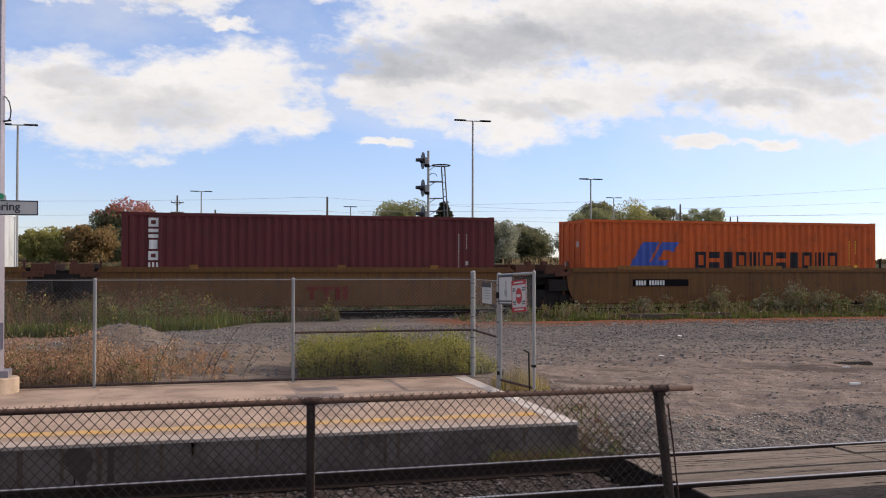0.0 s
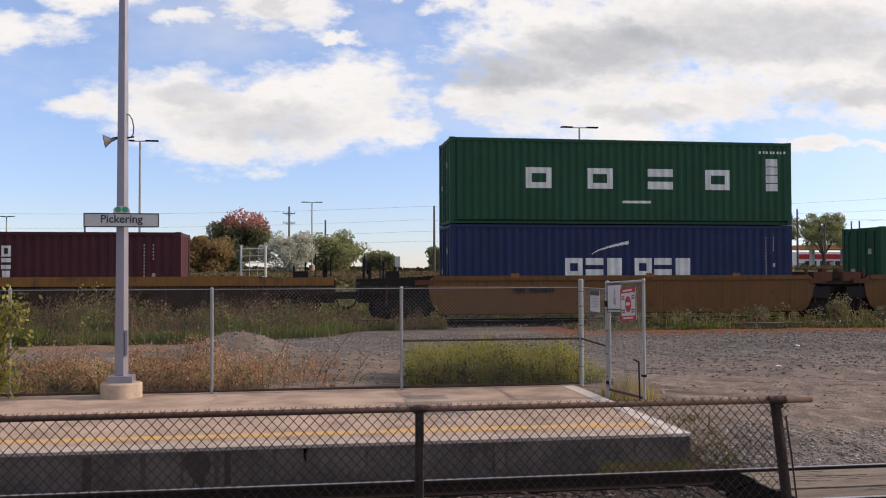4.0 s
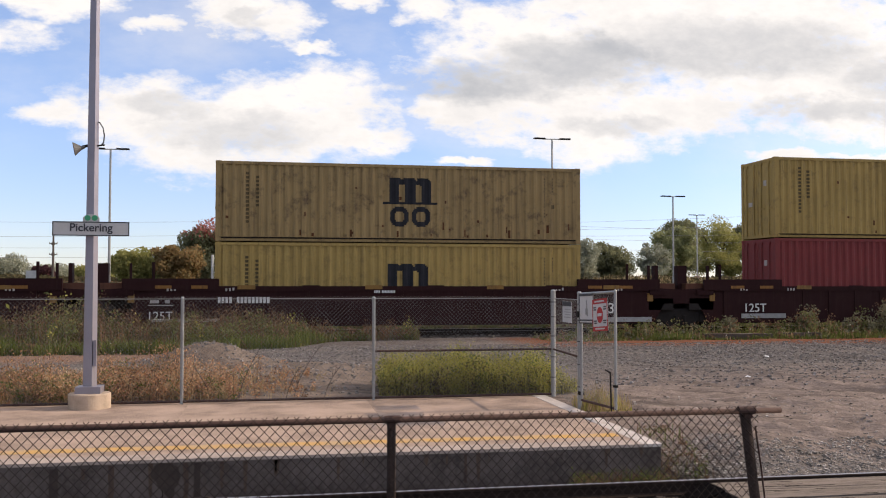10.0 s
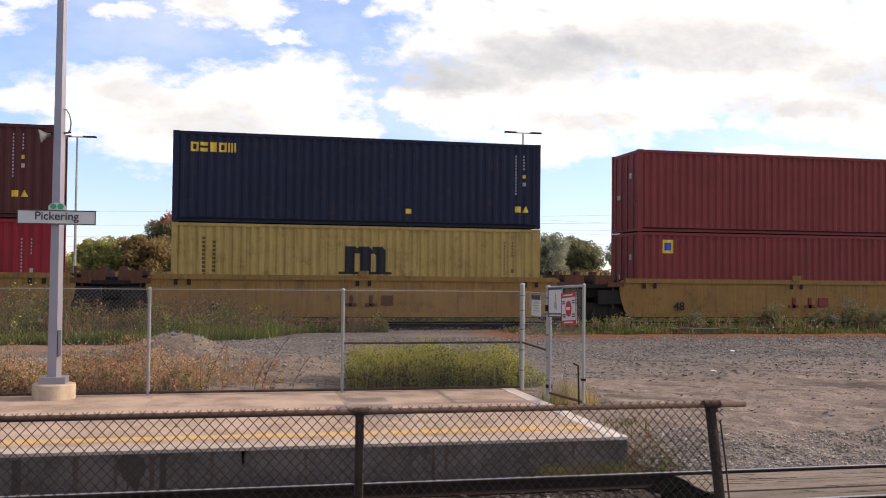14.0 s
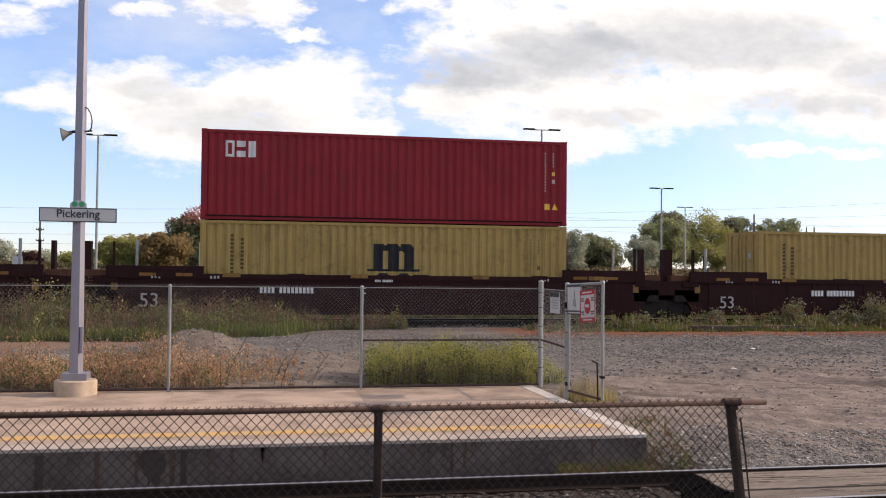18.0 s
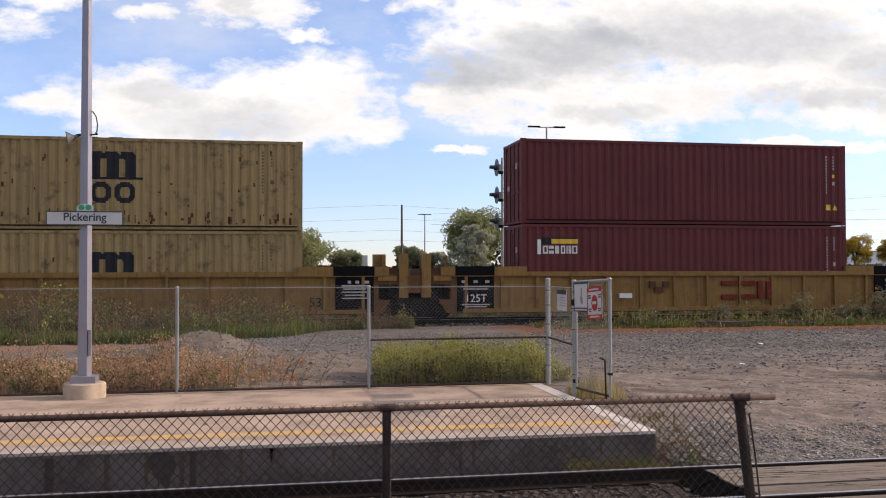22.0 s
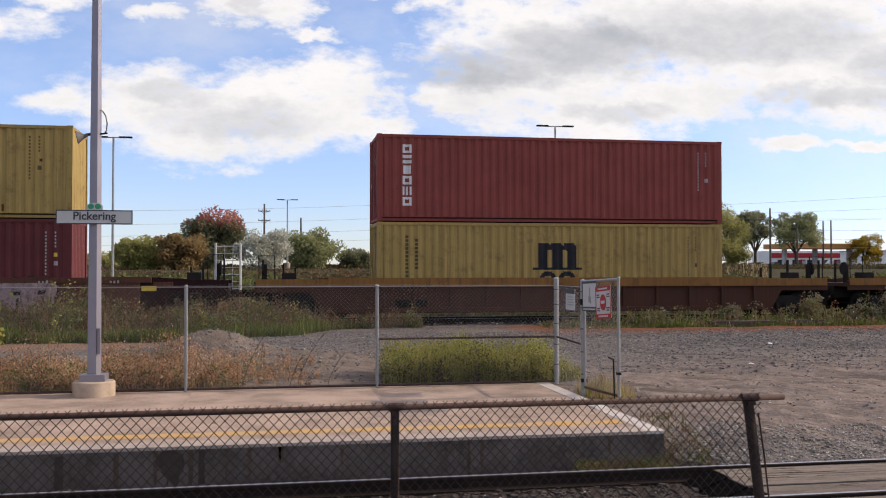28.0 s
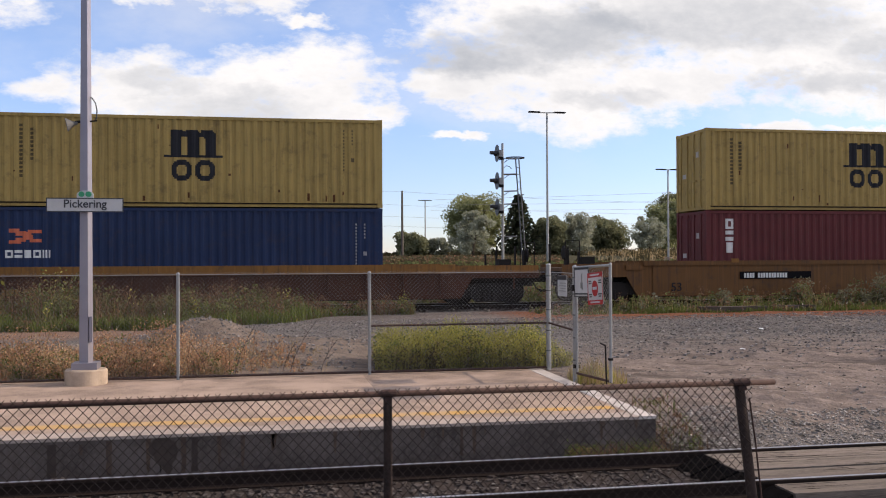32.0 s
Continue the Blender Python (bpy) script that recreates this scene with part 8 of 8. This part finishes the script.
def make_station():
    z0 = ground_z(100, 160)
    st = thing("filling_station", "white and red filling station under an ochre canopy", "filling station", (0, 0, z0))
    part("canopy", Solid().box(91.0, 107.6, 156, 164, 5.95 - z0, 6.85 - z0), CANOPY, st, "ochre flat canopy")
    for x in (93.0, 99.2, 106.2):
        part("column", Solid().box(x - 0.25, x + 0.25, 159.5, 160.5, -0.1, 5.95 - z0), SIGNWHITE, st)
    hall = part("wall", Solid().box(97.2, 112.0, 172, 180, -0.2, 5.85 - z0), PANEWHITE, st, "white shop wall")
    part("fascia", Solid().box(97.1, 112.1, 171.9, 172.0, 4.45 - z0, 5.4 - z0), SIGNRED, hall, "red stripe")
    for i in range(4):
        part("window", Solid().box(98.5 + 3.2 * i, 100.9 + 3.2 * i, 171.95, 172.0, 0.5, 1.9), GLASSDARK, hall)
    for x in (96.0, 103.0):
        pump = part("fuel_pump", Solid().box(x - 0.4, x + 0.4, 158.6, 159.2, 0, 1.8), SIGNRED, st)
        part("pump_face", Solid().box(x - 0.3, x + 0.3, 158.56, 158.6, 0.9, 1.6), SIGNWHITE, pump)
    shed = thing("white_building", "low plain white building beyond the filling station", "building", (0, 0, z0))
    wall = part("wall", Solid().box(129, 150, 190, 200, -0.2, 6.2 - z0), PANEWHITE, shed)
    part("roof", Solid().box(128.7, 150.3, 189.7, 200.3, 6.2 - z0, 6.45 - z0), GALV, shed)
    part("door", Solid().box(131, 132.2, 189.9, 190.0, -0.1, 2.1), GLASSDARK, wall)


make_station()


def make_car(x, y, mat, kind, label, turn=0):
    z0 = ground_z(x, y)
    car = thing("parked_car" if kind != "truck" else "pickup_truck", label, "car" if kind != "truck" else "pickup truck", pose(x, y, z0, 0, 0, turn), group="parked vehicles")
    if kind == "truck":
        body = [(-2.7, 0.45), (2.6, 0.45), (2.7, 0.9), (2.5, 1.1), (1.3, 1.18), (0.7, 1.85), (-0.7, 1.88), (-0.95, 1.2), (-2.7, 1.2)]
        glass = [(0.62, 1.75), (1.12, 1.22), (-0.6, 1.22), (-0.6, 1.75)]
    else:
        body = [(-2.2, 0.4), (2.2, 0.4), (2.3, 0.75), (1.3, 0.95), (0.6, 1.42), (-0.9, 1.45), (-1.6, 1.0), (-2.25, 0.95)]
        glass = [(0.55, 1.35), (1.05, 0.98), (-1.3, 1.0), (-0.85, 1.37)]
    part("body", Solid().prism(body, -0.88, 0.88), mat, car)
    part("side_glass", Solid().prism(glass[::-1], -0.89, -0.87), GLASSDARK, car)
    for wx in (-1.4, 1.45):
        for wy in (-0.85, 0.7):
            wheel = part("wheel", Solid().tube((wx, wy, 0.34), (wx, wy + 0.2, 0.34), 0.34, 14), RUBBER, car)
            part("rim", Solid().tube((wx, wy - 0.01, 0.34), (wx, wy + 0.02, 0.34), 0.2, 10), GALV, wheel)


make_car(91.5, 168, CARWHITE, "car", "white parked saloon car")
make_car(107.0, 166, CARWHITE, "truck", "white parked pickup truck", 180)
make_car(96.8, 169, CARDARK, "car", "dark parked saloon car")
make_car(116.0, 168, CARWHITE, "car", "white parked saloon car", 180)
make_car(88.0, 171, CARDARK, "car", "dark parked saloon car")
make_car(-36.0, 105, CARWHITE, "truck", "white parked pickup truck")

# ---- signs and posts beyond the freight line ----
ORANGEPOST = material("orange_post_paint", (0.45, 0.12, 0.02), rough=0.6, var=0.2)


def far_post(x, y, top, wide, mat, label, plate=None):
    z0 = ground_z(x, y)
    post = thing("marker_post", label, "post", (x, y, z0), group="marker posts")
    part("shaft", Solid().box(-wide / 2, wide / 2, -wide / 2, wide / 2, -0.1, top - z0), mat, post)
    if plate:
        part("plate", Solid().box(-plate[0] / 2, plate[0] / 2, -0.09, -0.06, top - z0 - plate[1], top - z0), SIGNWHITE, post, "pale blank plate")


far_post(-28.2, 95, 2.1, 0.16, ORANGEPOST, "thin low orange marker post")
far_post(-20.6, 95, 2.0, 0.16, ORANGEPOST, "thin low orange marker post")
far_post(-22.5, 95, 3.15, 0.14, STEELDARK, "dark post with a white plate", (0.95, 0.85))
far_post(-15.3, 95, 1.9, 0.12, STEELDARK, "low post with a white plate", (0.4, 0.5))
far_post(5.7, 55, 3.0, 0.07, GALV, "low post with a white plate", (0.30, 0.62))


def make_shed(x, y):
    z0 = ground_z(x, y)
    shed = thing("lineside_shed", "small pale shed with a shallow gable roof", "shed", (x, y, z0))
    eave, ridge = 1.55 - z0, 1.99 - z0
    part("wall", Solid().box(-0.75, 0.75, -0.8, 0.8, -0.1, eave), GALV, shed)
    roof = Solid().prism([(-0.95, eave - 0.05), (0.95, eave - 0.05), (0.95, eave), (0.12, ridge), (-0.12, ridge), (-0.95, eave)], -1.0, 1.0)
    part("roof", roof, PANEWHITE, shed, "pale sheet-metal roof")


make_shed(-13.7, 53.0)

# ---- small things lying in the yard ----
for x, y, r, m in ((10.35, 19.2, 20, 0.05), (12.6, 22.4, 70, 0.06)):
    scrap = thing("litter_scrap", "small pale scrap of litter lying on the gravel", "litter", pose(x, y, ground_z(x, y) + 0.012, 8, 5, r), group="litter in the yard")
    part("sheet", Solid().prism([(-m, 0), (m, 0), (m, 0.006), (m * 0.3, 0.03), (-m * 0.4, 0.012), (-m, 0.008)], -0.05, 0.05), PANEWHITE, scrap)

plank = thing("timber_offcut", "dark weathered timber lying on the gravel", "timber", pose(13.25, 16.5, ground_z(13.25, 16.5) + 0.05, 0, 0, -12))
part("board", Solid().prism([(-0.40, -0.09), (0.40, -0.09), (0.40, 0.0), (0.33, 0.035), (-0.28, 0.03), (-0.36, 0.01)], -0.06, 0.06), BARK, plank)

for x, y, w, turn in ((12.82, 16.16, 0.14, -10), (11.38, 14.11, 0.20, -4)):
    lath = thing("wood_lath", "thin pale strip of wood lying on the gravel", "timber", pose(x, y, ground_z(x, y) + 0.02, 0, 0, turn), group="wood scraps in the yard")
    part("strip", Solid().box(-w / 2, w / 2, -0.018, 0.018, -0.03, 0.008), PANEWHITE, lath)

for x, y, w, turn in ((14.9, 28.3, 1.15, -3), (17.2, 28.6, 0.8, 4)):
    old = thing("old_sleeper", "dark rotten railway sleeper lying in the grass", "timber", pose(x, y, ground_z(x, y) + 0.09, 2, 0, turn), group="old sleepers")
    part("beam", Solid().box(-w, w, -0.11, 0.11, -0.09, 0.09), BARK, old)
    for k in (-0.6, 0.6):
        part("tie_plate", Solid().box(w * k - 0.16, w * k + 0.16, -0.09, 0.09, 0.09, 0.10), RUSTPIPE, old)

motions()
